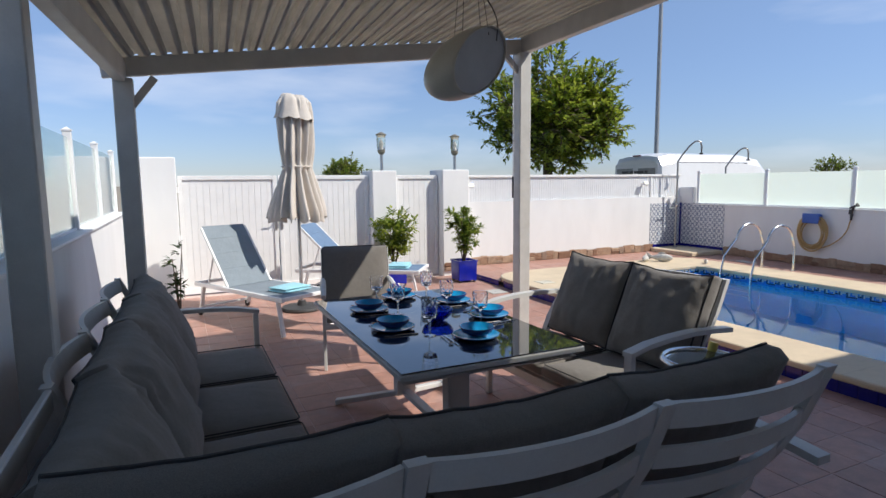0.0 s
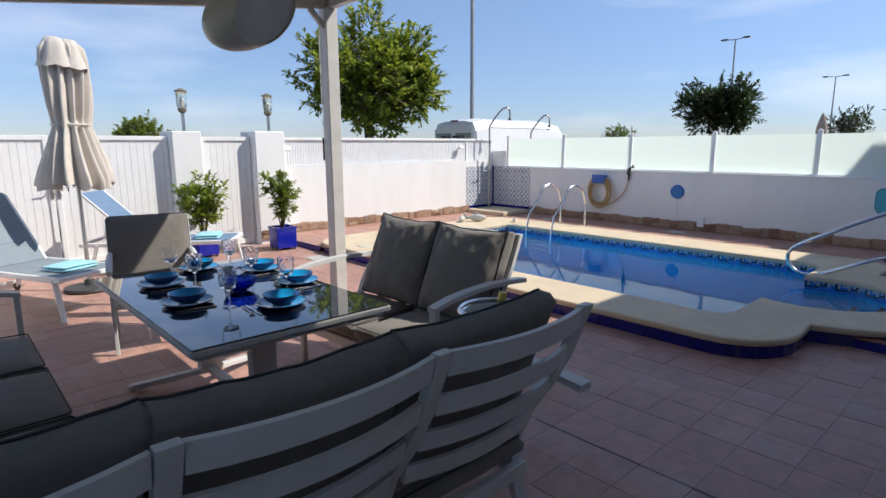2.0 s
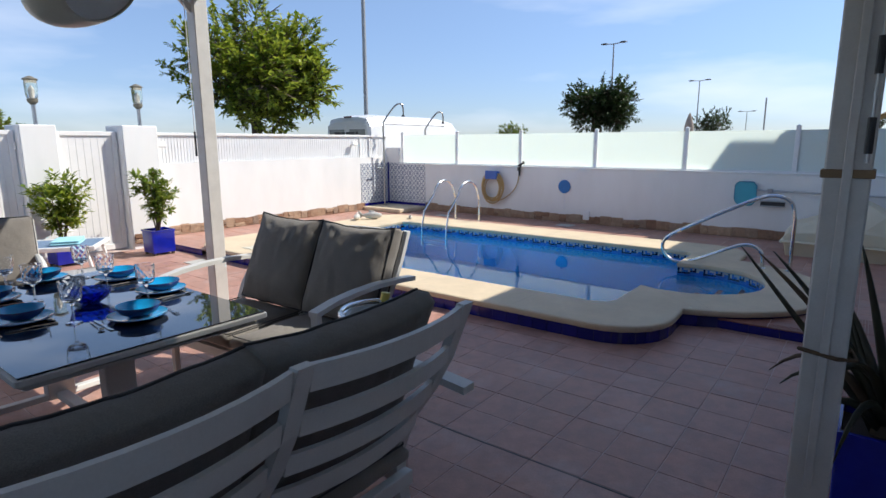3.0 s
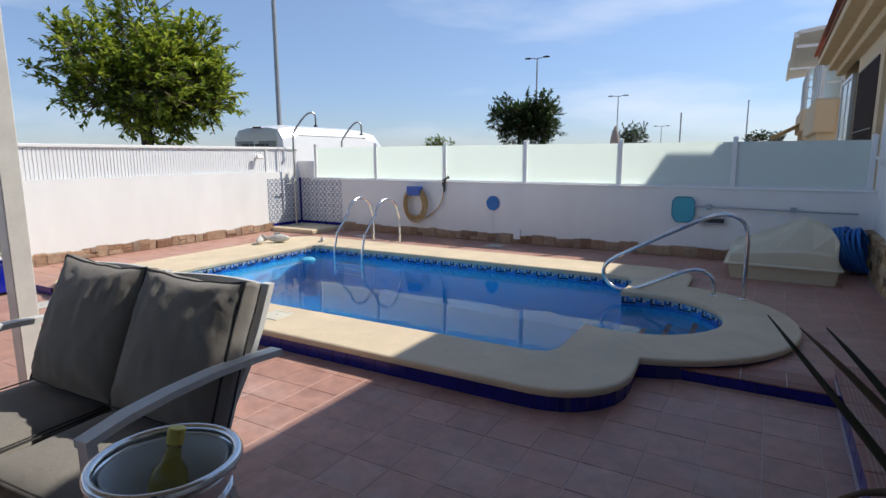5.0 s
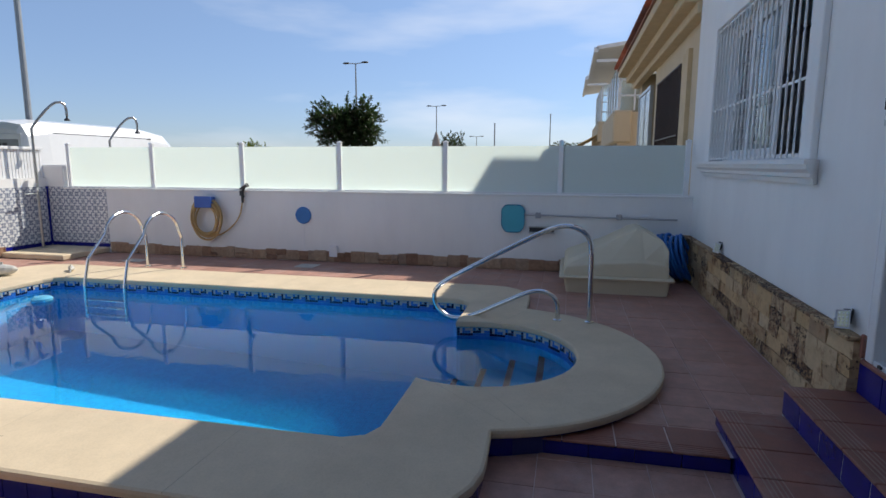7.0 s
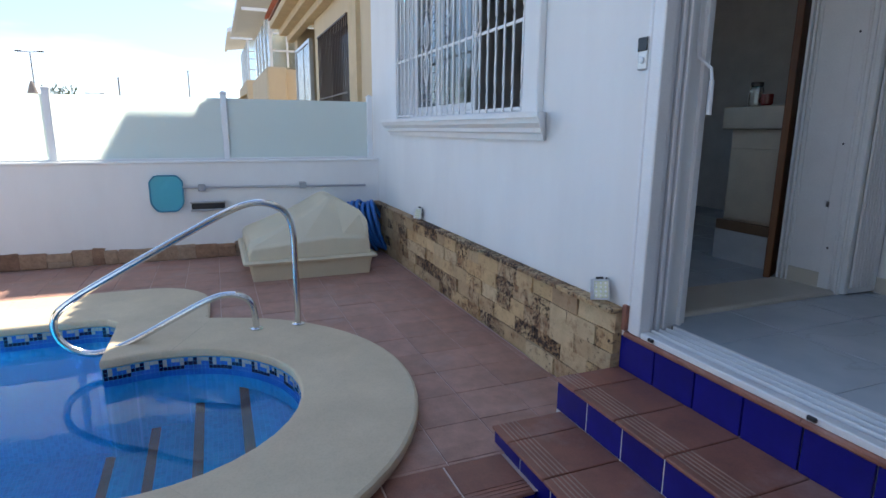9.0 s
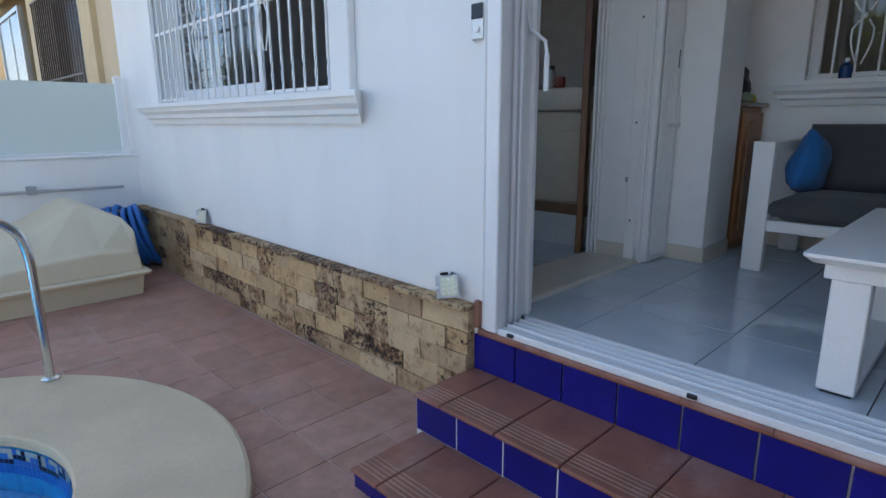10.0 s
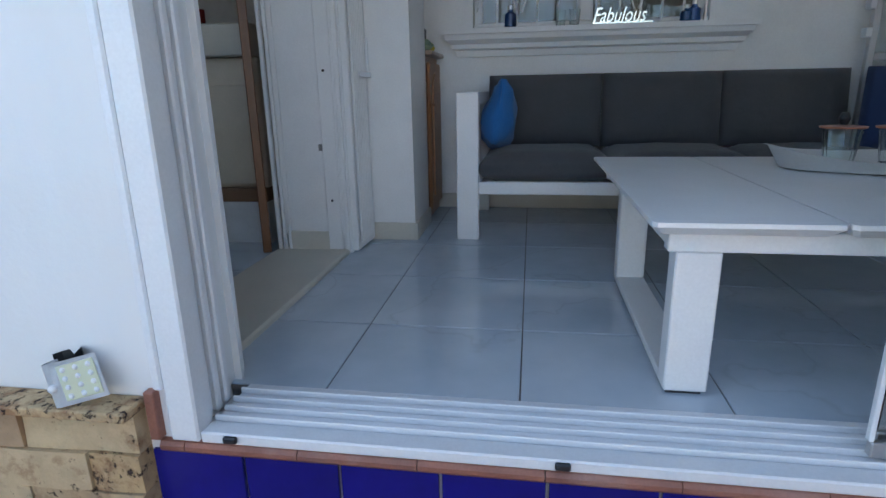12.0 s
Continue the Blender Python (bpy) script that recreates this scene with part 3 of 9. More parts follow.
# mosaic band at the waterline: a running key in navy and white on light blue
def key_band():
    fine = resample(offset(IN_R, 0.006), 3000)
    lens = sum((Vector(fine[k]) - Vector(fine[k - 1])).length for k in range(3000))
    cell = 0.0235
    n = int(lens / cell)
    n -= n % 12
    pattern = ("NWWWNWBWWWBW", "NBBWNNNWBBBW", "NBBBBBBNNNNN")
    bms = {"light": bmesh.new(), "navy": bmesh.new(), "white": bmesh.new()}
    for k in range(n):
        a, b = fine[int(3000 * k / n)], fine[int(3000 * (k + 1) / n) % 3000]
        d = Vector((b[0] - a[0], b[1] - a[1], 0))
        if d.length < 1e-6:
            continue
        t = d.normalized()
        nrm = Vector((-t.y, t.x, 0))
        for r in range(6):
            z1 = COP - 0.056 - r * cell
            kind = {"N": "navy", "W": "white", "B": "light"}[pattern[r][k % 12]] if r < 3 else "light"
            bm = bms[kind]
            p0 = Vector((a[0], a[1], 0)) + t * 0.001 + nrm * 0.004
            p1 = Vector((b[0], b[1], 0)) - t * 0.001 + nrm * 0.004
            q = [bm.verts.new((p.x, p.y, z)) for p, z in ((p0, z1 - cell + 0.001), (p1, z1 - cell + 0.001), (p1, z1 - 0.001), (p0, z1 - 0.001))]
            bm.faces.new(q)
    for kind, mat, name in (("light", SKY_BLUE, "light_mosaic_band"), ("navy", NAVY, "navy_mosaic_key"), ("white", PALE, "white_mosaic_field")):
        tagged(link(name, bms[kind], mat), "glazed glass mosaic pieces at the waterline", "", "", "stuff")


key_band()

# ---- steps up to the house ----
SX0, SXA, SXB = -2.35, -0.03, 0.0
steps = structure(link("steps", boxes((SX0, SXA, 0.33, 0.675, -0.2, TREAD_A - 0.018), (SX0, SXB, 0.0, 0.34, -0.2, TREAD_B - 0.018), (SX0 - 1.0, OX1 + 0.06, -0.25, -0.01, -0.2, PORCH - 0.04)), WHITE_GROUT), "white grouted core of the entrance steps")


def tread(x0, x1, y0, y1, z):
    bm = boxes((x0 + 0.002, x1 - 0.002, y0, y1 + 0.012, z - 0.016, z), bevel=0.006, seg=2)
    part("tile", bm, TREAD, steps)
    part("worn_ridges", boxes(*[(x0 + 0.006, x1 - 0.006, y1 - 0.024 - g * 0.020, y1 - 0.019 - g * 0.020, z - 0.001, z + 0.0016) for g in range(5)]), RIDGE, steps, "five worn paler ridges")


for front, back, z, xe in ((0.675, 0.34, TREAD_A, SXA), (0.34, 0.0, TREAD_B, SXB)):
    x = xe
    first = True
    while x > SX0 + 0.05:
        w = 0.15 if first else T
        tread(max(x - w, SX0), x, back, front + 0.006, z)
        x -= w
        first = False
for y, z0, z1, xe, pitch in ((0.675, LOW, TREAD_A - 0.02, SXA, 0.225), (0.34, TREAD_A, TREAD_B - 0.02, SXB, 0.225), (0.006, TREAD_B, PORCH - 0.045, -0.008, 0.227)):
    x = xe
    me = None
    while x > SX0 + 0.02:
        if me is None:
            ob = link("tile", boxes((-pitch / 2 + 0.0035, pitch / 2 - 0.0035, -0.006, 0.006, z0, z1), bevel=0.0015), COBALT, steps)
            me = ob.data
        else:
            ob = new("tile", me)
            ob.parent = steps
        ob.location = (x - pitch / 2, y - 0.003, 0)
        x -= pitch
part("tile", boxes((SXA - 0.002, SXA + 0.006, 0.35, 0.67, UP, TREAD_A - 0.02), bevel=0.001), COBALT, steps)
part("tile", boxes((SXB - 0.002, SXB + 0.006, 0.06, 0.335, UP, TREAD_B - 0.02), bevel=0.001), COBALT, steps)
# rounded terracotta nosing under the door track
x = -0.038
while x > -3.2:
    bm = bmesh.new()
    w = T if x < -0.05 else 0.062
    sweep(bm, [(x - 0.001, 0.004, PORCH - 0.030), (x - w + 0.001, 0.004, PORCH - 0.030)], 0.016, 10)
    box(bm, x - w + 0.001, x - 0.001, -0.05, 0.004, PORCH - 0.046, PORCH - 0.014)
    part("nosing", bm, TREAD, steps)
    x -= w

# ---- step between the two terraces ----
edge = structure(thing("terrace_edge", "ridged terracotta edge over cobalt riser tiles", "step"))
y = 0.69
while y < 1.80:
    y1 = min(y + T, 1.86)
    bm = boxes((-0.395 - 0.01, -0.395 + T, y + 0.002, y1 - 0.002, UP - 0.014, UP), bevel=0.005)
    for g in range(4):
        box(bm, -0.385 + g * 0.020, -0.376 + g * 0.020, y + 0.005, y1 - 0.005, UP - 0.001, UP + 0.002)
    part("tile", bm, TREAD, edge)
    y = y1
for k in range(5):
    part("tile", boxes((-0.402, -0.392, 0.69 + 0.225 * k, 0.69 + 0.225 * k + 0.221, LOW, UP - 0.015), bevel=0.0015), COBALT, edge)
for k in range(5):
    part("tile", boxes((-1.338, -1.328, 8.15 + 0.32 * k, 8.15 + 0.32 * k + 0.316, LOW, UP - 0.004), bevel=0.0015), COBALT, edge)

# ---- stone facing on the house foot ----
TRAVERTINE = Nodes("pitted_travertine")
c = (0.50, 0.41, 0.27)
ti = TRAVERTINE.add("ShaderNodeObjectInfo")
tg = TRAVERTINE.add("ShaderNodeNewGeometry")
tm = TRAVERTINE.add("ShaderNodeMapping")
TRAVERTINE.link(tg.outputs["Position"], tm.inputs["Vector"])
TRAVERTINE.coord = tm.outputs["Vector"]
tcol = TRAVERTINE.ramp(ti.outputs["Random"], (0.0, (0.52, 0.34, 0.17)), (0.3, (0.62, 0.44, 0.24)), (0.55, (0.44, 0.30, 0.17)), (0.8, (0.66, 0.50, 0.30)), (1.0, (0.40, 0.26, 0.15)))
tcol = TRAVERTINE.mix(0.5, tcol, TRAVERTINE.ramp(TRAVERTINE.noise(11.0, 6.0, 0.7), (0.3, (0.62,) * 3), (0.65, (1.14,) * 3)), "MULTIPLY")


def t_math(op, a, b):
    m = TRAVERTINE.add("ShaderNodeMath")
    m.operation = op
    for k, v in enumerate((a, b)):
        if hasattr(v, "links"):
            TRAVERTINE.link(v, m.inputs[k])
        else:
            m.inputs[k].default_value = v
    return m.outputs[0]


# some stones are riddled with dark pits, their neighbours nearly clean
t_own = t_math("FRACT", t_math("MULTIPLY", ti.outputs["Random"], 7.31), 0.0)
t_own = t_math("MULTIPLY", t_math("POWER", t_own, 2.0), 0.17)
t_near = t_math("ADD", t_own, t_math("MULTIPLY", TRAVERTINE.noise(7.0, 3.0, 0.5), 0.25))
t_pit = t_math("ADD", TRAVERTINE.noise(38.0, 6.0, 0.78), t_near)
hole = TRAVERTINE.ramp(t_pit, (0.75, (0, 0, 0)), (0.80, (1, 1, 1)))
stain = TRAVERTINE.ramp(t_math("ADD", TRAVERTINE.noise(12.0, 6.0, 0.7), t_near), (0.67, (0, 0, 0)), (0.82, (0.8,) * 3))
tcol = TRAVERTINE.mix(stain, tcol, (0.24, 0.11, 0.05))
tcol = TRAVERTINE.mix(hole, tcol, (0.055, 0.032, 0.024))
tb = TRAVERTINE.bump(TRAVERTINE.mix(1.0, (1, 1, 1), hole, "SUBTRACT"), 0.8, 0.008)
TRAVERTINE.bump(TRAVERTINE.noise(60.0, 5.0, 0.7), 0.5, 0.006, tb)
TRAVERTINE.set(Base_Color=tcol, Roughness=0.85)
STONE = TRAVERTINE.m

facing = structure(link("stone_facing", boxes((-0.003, EAST, 0.0, 0.035, UP - 0.05, 0.555)), plain("sand_mortar", (0.48, 0.36, 0.22), 0.95)), "sand-coloured mortar bed of the stone facing")
rng = random.Random(11)
rows = 5
rh = (0.555 - UP) / rows
for r in range(rows):
    x = -0.006 - (0.10 if r % 2 else 0.0)
    while x < EAST:
        w = rng.uniform(0.16, 0.30)
        a, b = max(x, -0.006), min(x + w, EAST)
        x += w
        if b - a < 0.03:
            continue
        d = rng.uniform(0.044, 0.060)
        z0, z1 = UP + r * rh, UP + (r + 1) * rh
        bm = boxes((a + 0.001, b - 0.001, 0.0, d, z0 + 0.001, z1 - 0.001))
        bmesh.ops.subdivide_edges(bm, edges=[e for e in bm.edges if abs(e.verts[0].co.x - e.verts[1].co.x) > 0.02], cuts=2)
        for v in bm.verts:
            if v.co.y > 0.02:
                v.co.y += rng.uniform(-0.004, 0.004)
                v.co.z += rng.uniform(-0.002, 0.002)
        part("stone", bm, STONE, facing)
x = -0.016
while x < EAST:
    b = min(x + 0.46, EAST)
    part("cap_stone", boxes((x + 0.001, b - 0.001, 0.0, 0.082 + rng.uniform(-0.002, 0.002), 0.556, 0.580), bevel=0.004), STONE, facing)
    x = b
part("corner_tile", boxes((-0.046, -0.020, -0.02, 0.022, PORCH - 0.012, 0.60), bevel=0.003), TREAD, facing, "narrow terracotta corner tile")

# ---- low band of rough stone at the foot of the garden walls ----
SLATE = Nodes("rough_brown_stone")
si = SLATE.add("ShaderNodeObjectInfo")
sg = SLATE.add("ShaderNodeNewGeometry")
sm = SLATE.add("ShaderNodeMapping")
SLATE.link(sg.outputs["Position"], sm.inputs["Vector"])
SLATE.coord = sm.outputs["Vector"]
sc = SLATE.ramp(si.outputs["Random"], (0.0, (0.24, 0.13, 0.08)), (0.4, (0.36, 0.22, 0.14)), (0.8, (0.44, 0.31, 0.21)), (1.0, (0.28, 0.2, 0.15)))
sc = SLATE.mix(0.7, sc, SLATE.ramp(SLATE.noise(20.0, 6.0, 0.7), (0.3, (0.5,) * 3), (0.7, (1.2,) * 3)), "MULTIPLY")
SLATE.bump(SLATE.noise(35.0, 6.0, 0.7), 0.9, 0.015)
SLATE.set(Base_Color=sc, Roughness=0.9)
SLATE = SLATE.m
band_e = structure(thing("stone_skirting", "rough brown stone band at the wall foot", "skirting"))
band_n = structure(thing("stone_skirting", "rough brown stone band at the wall foot in sunlight", "skirting"))


def rubble(parent, along, a, b, fixed, sign):
    x = a
    while x < b:
        w = rng.uniform(0.09, 0.22)
        e = min(x + w, b)
        h = 0.148 + 0.012 * math.sin(e * 9) + rng.uniform(-0.012, 0.012)
        two = rng.random() < 0.3
        for z0, z1 in (((UP, UP + h * 0.45), (UP + h * 0.47, UP + h)) if two else ((UP, UP + h),)):
            d = rng.uniform(0.02, 0.04)
            bm = boxes((-(e - x) / 2 - 0.004, (e - x) / 2 + 0.004, -d, 0.0, z0, z1), bevel=0.016, seg=2)
            for v in bm.verts:
                v.co += Vector((rng.uniform(-0.008, 0.008), rng.uniform(-0.005, 0.005) if v.co.y < -0.01 else 0, rng.uniform(-0.009, 0.009) if v.co.z > UP + 0.01 else 0))
            ob = part("stone", bm, SLATE, parent)
            c = (x + e) / 2
            ob.matrix_world = pose(c, fixed, 0) if along == "x" else pose(fixed, c, 0, 0, 0, -90)
        x = e + 0.002


rubble(band_e, "y", 0.1, 8.60, EAST, 1)
rubble(band_n, "x", -1.18, 3.48, NORTH, 1)
rubble(band_n, "x", -1.68, -1.2, 9.40, 1)

# ---- shower corner with patterned tiles ----
def azulejo():
    n = Nodes("patterned_wall_tile")
    sep = n.add("ShaderNodeSeparateXYZ")
    n.link(n.place(), sep.inputs["Vector"])

    def math_node(op, a, b=None):
        m = n.add("ShaderNodeMath")
        m.operation = op
        for k, v in enumerate((a, b)):
            if v is None:
                continue
            if hasattr(v, "links"):
                n.link(v, m.inputs[k])
            else:
                m.inputs[k].default_value = v
        return m.outputs[0]

    u = math_node("DIVIDE", math_node("ABSOLUTE", sep.outputs["X"]), 0.11)
    v = math_node("DIVIDE", math_node("ABSOLUTE", sep.outputs["Z"]), 0.11)
    diamond = math_node("ADD", u, math_node("MULTIPLY", v, 0.75))
    wave = math_node("MULTIPLY", math_node("SINE", math_node("MULTIPLY", math_node("SUBTRACT", u, v), 11.0)), 0.09)
    diamond = math_node("ADD", diamond, wave)
    lines = math_node("SINE", math_node("MULTIPLY", diamond, 9.5))
    petal = math_node("MULTIPLY", math_node("SINE", math_node("MULTIPLY", u, 8.0)), math_node("SINE", math_node("MULTIPLY", v, 8.0)))
    both = math_node("MAXIMUM", lines, math_node("MULTIPLY", petal, 1.25))
    ink = n.ramp(both, (0.45, (0, 0, 0)), (0.60, (1, 1, 1)))
    col = n.mix(ink, (0.66, 0.68, 0.69), (0.22, 0.25, 0.33))
    n.set(Base_Color=col, Roughness=0.18)
    return n.m


AZULEJO = azulejo()
tiling = structure(thing("shower_tiling", "white tiles with grey-blue ornament over a cobalt border", "wall tiles"))
TW = 0.222
for wall in ("n", "e"):
    cols = 4 if wall == "n" else 5
    for i in range(cols):
        for j in range(4):
            ob = link("tile", boxes((-TW / 2 + 0.001, TW / 2 - 0.001, -0.006, 0.0, -TW / 2 + 0.001, TW / 2 - 0.001), bevel=0.001), AZULEJO, tiling) if (i, j, wall) == (0, 0, "n") else None
            if ob is None:
                ob = new("tile", azul)
                ob.parent = tiling
            else:
                azul = ob.data
            z = 0.215 + TW * (j + 0.5) - 0.03
            if wall == "n":
                ob.matrix_world = pose(EAST - 0.012 - TW * (i + 0.5), NORTH, z)
            else:
                ob.matrix_world = pose(EAST, NORTH - 0.012 - TW * (i + 0.5), z, 0, 0, -90)
    length = cols * TW
    for k in range(cols):
        if wall == "n":
            part("tile", boxes((EAST - 0.012 - TW * (k + 1) + 0.001, EAST - 0.012 - TW * k - 0.001, NORTH - 0.008, NORTH, 0.125, 0.183), bevel=0.001), COBALT, tiling)
        else:
            part("tile", boxes((EAST - 0.008, EAST, NORTH - 0.012 - TW * (k + 1) + 0.001, NORTH - 0.012 - TW * k - 0.001, 0.125, 0.183), bevel=0.001), COBALT, tiling)
part("corner_strip", boxes((EAST - 0.03, EAST, NORTH - 0.03, NORTH, 0.15, 1.08)), COBALT, tiling, "cobalt corner strip")
structure(link("shower_tray", boxes((3.42, EAST, 8.64, NORTH, UP, 0.125), bevel=0.012), COPING), "low stone shower tray")


def curve_pts(p, q, n=8, bulge=(0, 0, 0)):
    out = []
    for k in range(n + 1):
        f = k / n
        v = Vector(p).lerp(Vector(q), f) + Vector(bulge) * (4 * f * (1 - f))
        out.append(tuple(v))
    return out


SHOWER_STEEL = plain("weathered_shower_steel", (0.40, 0.39, 0.38), 0.3, 0.9, vary=0.15)


def shower(x, y, z1, dx, dy, label, z0=0.125):
    s = thing("garden_shower", label, "outdoor shower", at=(x, y, z0))
    h = z1 - z0
    pts = [(0, 0, 0.0), (0, 0, h - 0.45)] + [(dx * r, dy * r, h - 0.45 + z) for r, z in ((0.10, 0.15), (0.22, 0.30), (0.30, 0.38), (0.36, 0.42), (0.43, 0.43), (0.48, 0.40), (0.50, 0.33), (0.50, 0.22))]
    part("pole", sweep(bmesh.new(), pts, 0.019, 10), SHOWER_STEEL, s)
    part("shower_head", spin(bmesh.new(), [(0.012, 0.0), (0.016, -0.03), (0.040, -0.055), (0.042, -0.075), (0.0, -0.075)], (dx * 0.5, dy * 0.5, h - 0.45 + 0.22), 14), DARK_PLASTIC, s)
    part("foot_plate", spin(bmesh.new(), [(0.05, 0.0), (0.05, 0.008), (0.016, 0.012)], (0, 0, 0), 14, True), STAINLESS, s)
    bm = bmesh.new()
    sweep(bm, [(0, 0, 0.85), (-0.10, 0, 0.85), (-0.22, 0, 0.85)], 0.012, 8)
    spin(bm, [(0.02, -0.03), (0.024, 0.0), (0.02, 0.03)], (-0.02, -0.03, 0.92), 10, True)
    part("valve", bm, STAINLESS, s)
    return s


shower(3.98, 9.58, 2.42, 0.9, -0.42, "stainless steel garden shower with a curved head in the tiled corner")
shower(5.5, 9.6, 2.30, 0.9, -0.42, "stainless steel shower standing in the neighbouring garden", -0.12)

# ---- pool ladder and handrail ----
lad = thing("pool_ladder", "polished steel pool ladder hooked over the coping", "pool ladder")
for y in (6.33, 6.86):
    pts = [(3.02, y, COP)] + [(3.02, y, COP + 0.40)] + [(2.98 - 0.31 * (1 - math.cos(radians(a))), y, COP + 0.44 + 0.30 * math.sin(radians(a))) for a in range(10, 175, 12)]
    pts += [(2.10, y, COP + 0.25), (2.02, y, COP - 0.05), (2.02, y, -0.9)]
    part("rail", sweep(bmesh.new(), pts, 0.019, 10), STAINLESS, lad)
    part("flange", spin(bmesh.new(), [(0.045, 0), (0.045, 0.008), (0.02, 0.014)], (3.02, y, COP), 14, True), STAINLESS, lad)
for z in (-0.25, -0.5, -0.75):
    part("tread", boxes((1.98, 2.06, 6.35, 6.84, z - 0.012, z + 0.012), bevel=0.005), STAINLESS, lad)

hr = thing("handrail", "polished steel handrail beside the pool steps", "handrail")
ctrl = [(1.30, 0.115), (1.30, 0.60), (1.305, 0.78), (1.34, 0.87), (1.42, 0.925), (1.53, 0.945), (1.68, 0.90), (2.00, 0.73), (2.35, 0.54), (2.58, 0.41), (2.66, 0.33), (2.67, 0.24), (2.63, 0.15), (2.54, 0.085), (2.44, 0.075), (2.30, 0.115), (2.05, 0.24), (1.86, 0.335), (1.76, 0.365), (1.67, 0.36), (1.60, 0.32), (1.57, 0.25), (1.565, 0.115)]


def smooth(points, times=2):
    for _ in range(times):
        out = [points[0]]
        for a, b in zip(points, points[1:]):
            out.append(tuple(0.75 * p + 0.25 * q for p, q in zip(a, b)))
            out.append(tuple(0.25 * p + 0.75 * q for p, q in zip(a, b)))
        out.append(points[-1])
        points = out
    return points


part("rail", sweep(bmesh.new(), [(1.63, y, z) for y, z in smooth(ctrl)], 0.021, 12), STAINLESS, hr)
for y in (1.30, 1.565):
    part("flange", spin(bmesh.new(), [(0.042, 0), (0.042, 0.008), (0.024, 0.014)], (1.63, y, COP), 16, True), STAINLESS, hr)

# ---- things on the pool wall ----
HOSE = plain("tan_garden_hose", (0.50, 0.34, 0.14), 0.5, vary=0.12)
BLUE_PL = plain("blue_plastic", (0.02, 0.10, 0.42), 0.4, vary=0.1)
reel = thing("hose_reel", "blue wall bracket holding a coiled tan garden hose", "hose reel", at=(EAST, 6.80, 0.63))
bm = bmesh.new()
rng = random.Random(5)
for k in range(9):
    r, ox, oz = 0.25 + rng.uniform(-0.045, 0.035), rng.uniform(-0.02, 0.02), rng.uniform(-0.04, 0.03)
    ph = rng.uniform(0, 6)
    part("hose_loop", sweep(bmesh.new(), [(-0.06 - 0.09 * (k / 9) + 0.01 * math.sin(3 * a + ph), ox + r * math.cos(a) * (0.92 + 0.04 * math.sin(2 * a + ph)), oz + r * 1.08 * math.sin(a)) for a in (2 * math.pi * j / 32 for j in range(32))], 0.0115, 8, closed=True), HOSE, reel, smooth=True)
part("bracket", boxes((-0.16, 0.0, -0.12, 0.12, 0.20, 0.33), (-0.17, -0.15, -0.14, 0.14, 0.17, 0.34), bevel=0.03, seg=2), BLUE_PL, reel)
bm = bmesh.new()
sweep(bm, smooth([(-0.08, -0.05, -0.26), (-0.06, -0.22, -0.24), (-0.05, -0.42, -0.1), (-0.045, -0.54, 0.06), (-0.045, -0.57, 0.20), (-0.045, -0.58, 0.25)]), 0.0105, 8)
part("loose_hose", bm, HOSE, reel)
spray = thing("spray_gun", "black hose spray gun hung on the wall top", "spray gun", at=(EAST - 0.045, 6.21, 0.98))
bm = bmesh.new()
sweep(bm, [(0, 0, -0.10), (0, 0.0, 0.06), (0, -0.03, 0.115)], [0.018, 0.022, 0.018], 10)
sweep(bm, [(0, 0.03, 0.10), (0, -0.06, 0.145), (0, -0.09, 0.16)], [0.016, 0.02, 0.036], 10)
part("body", bm, DARK_PLASTIC, spray)
part("trigger", boxes((-0.006, 0.006, 0.02, 0.045, 0.0, 0.08), bevel=0.003), DARK_PLASTIC, spray)
part("hook", boxes((-0.01, 0.045, -0.012, 0.012, -0.02, 0.0), bevel=0.003), DARK_PLASTIC, spray)

disc = thing("wall_skimmer_net", "round blue net disc hung on the wall with a thin cord", "pool accessory", at=(EAST - 0.015, 5.26, 0.71))
bm = bmesh.new()
spin(bm, [(0.0, -0.012), (0.118, -0.012), (0.125, 0.0), (0.118, 0.012), (0.0, 0.012)], sides=28)
bmesh.ops.transform(bm, matrix=Matrix.Rotation(radians(90), 4, "Y"), verts=bm.verts)
part("disc", bm, plain("bright_blue_mesh", (0.02, 0.16, 0.45), 0.5), disc)
part("cord", boxes((0.006, 0.015, -0.005, 0.005, -0.52, -0.118)), WHITE_PLASTIC, disc)

GREYCLIP = plain("grey_clip_plastic", (0.35, 0.36, 0.38), 0.5)
net = thing("pool_net", "turquoise leaf net on a long white pole clipped to the wall", "pool net", at=(EAST - 0.05, 2.22, 0.74))
bm = bmesh.new()
outline = [(0.16 * math.cos(a) * (1 - 0.10 * (math.sin(a) < -0.5)), 0.19 * math.sin(a)) for a in (2 * math.pi * k / 32 for k in range(32))]
outline = [(max(-0.15, min(0.15, x * 1.15)), max(-0.18, min(0.18, z * 1.1))) for x, z in outline]
f = bm.faces.new([bm.verts.new((0.012 * math.cos(8 * x), x, z)) for x, z in outline])
NET = Nodes("turquoise_net")
NET.set(Base_Color=(0.05, 0.42, 0.55), Roughness=0.7, Alpha=0.85)
part("mesh", bm, NET.m, net)
part("rim", sweep(bmesh.new(), [(0, x, z) for x, z in outline], 0.008, 8, closed=True), plain("teal_plastic", (0.01, 0.22, 0.35), 0.4), net)
part("pole", sweep(bmesh.new(), [(0, -0.15, 0.06), (0, -0.30, 0.055), (0, -1.2, 0.04), (0, -2.05, 0.03)], 0.013, 8), plain("grey_pole_paint", (0.42, 0.43, 0.45), 0.35, 0.3), net)
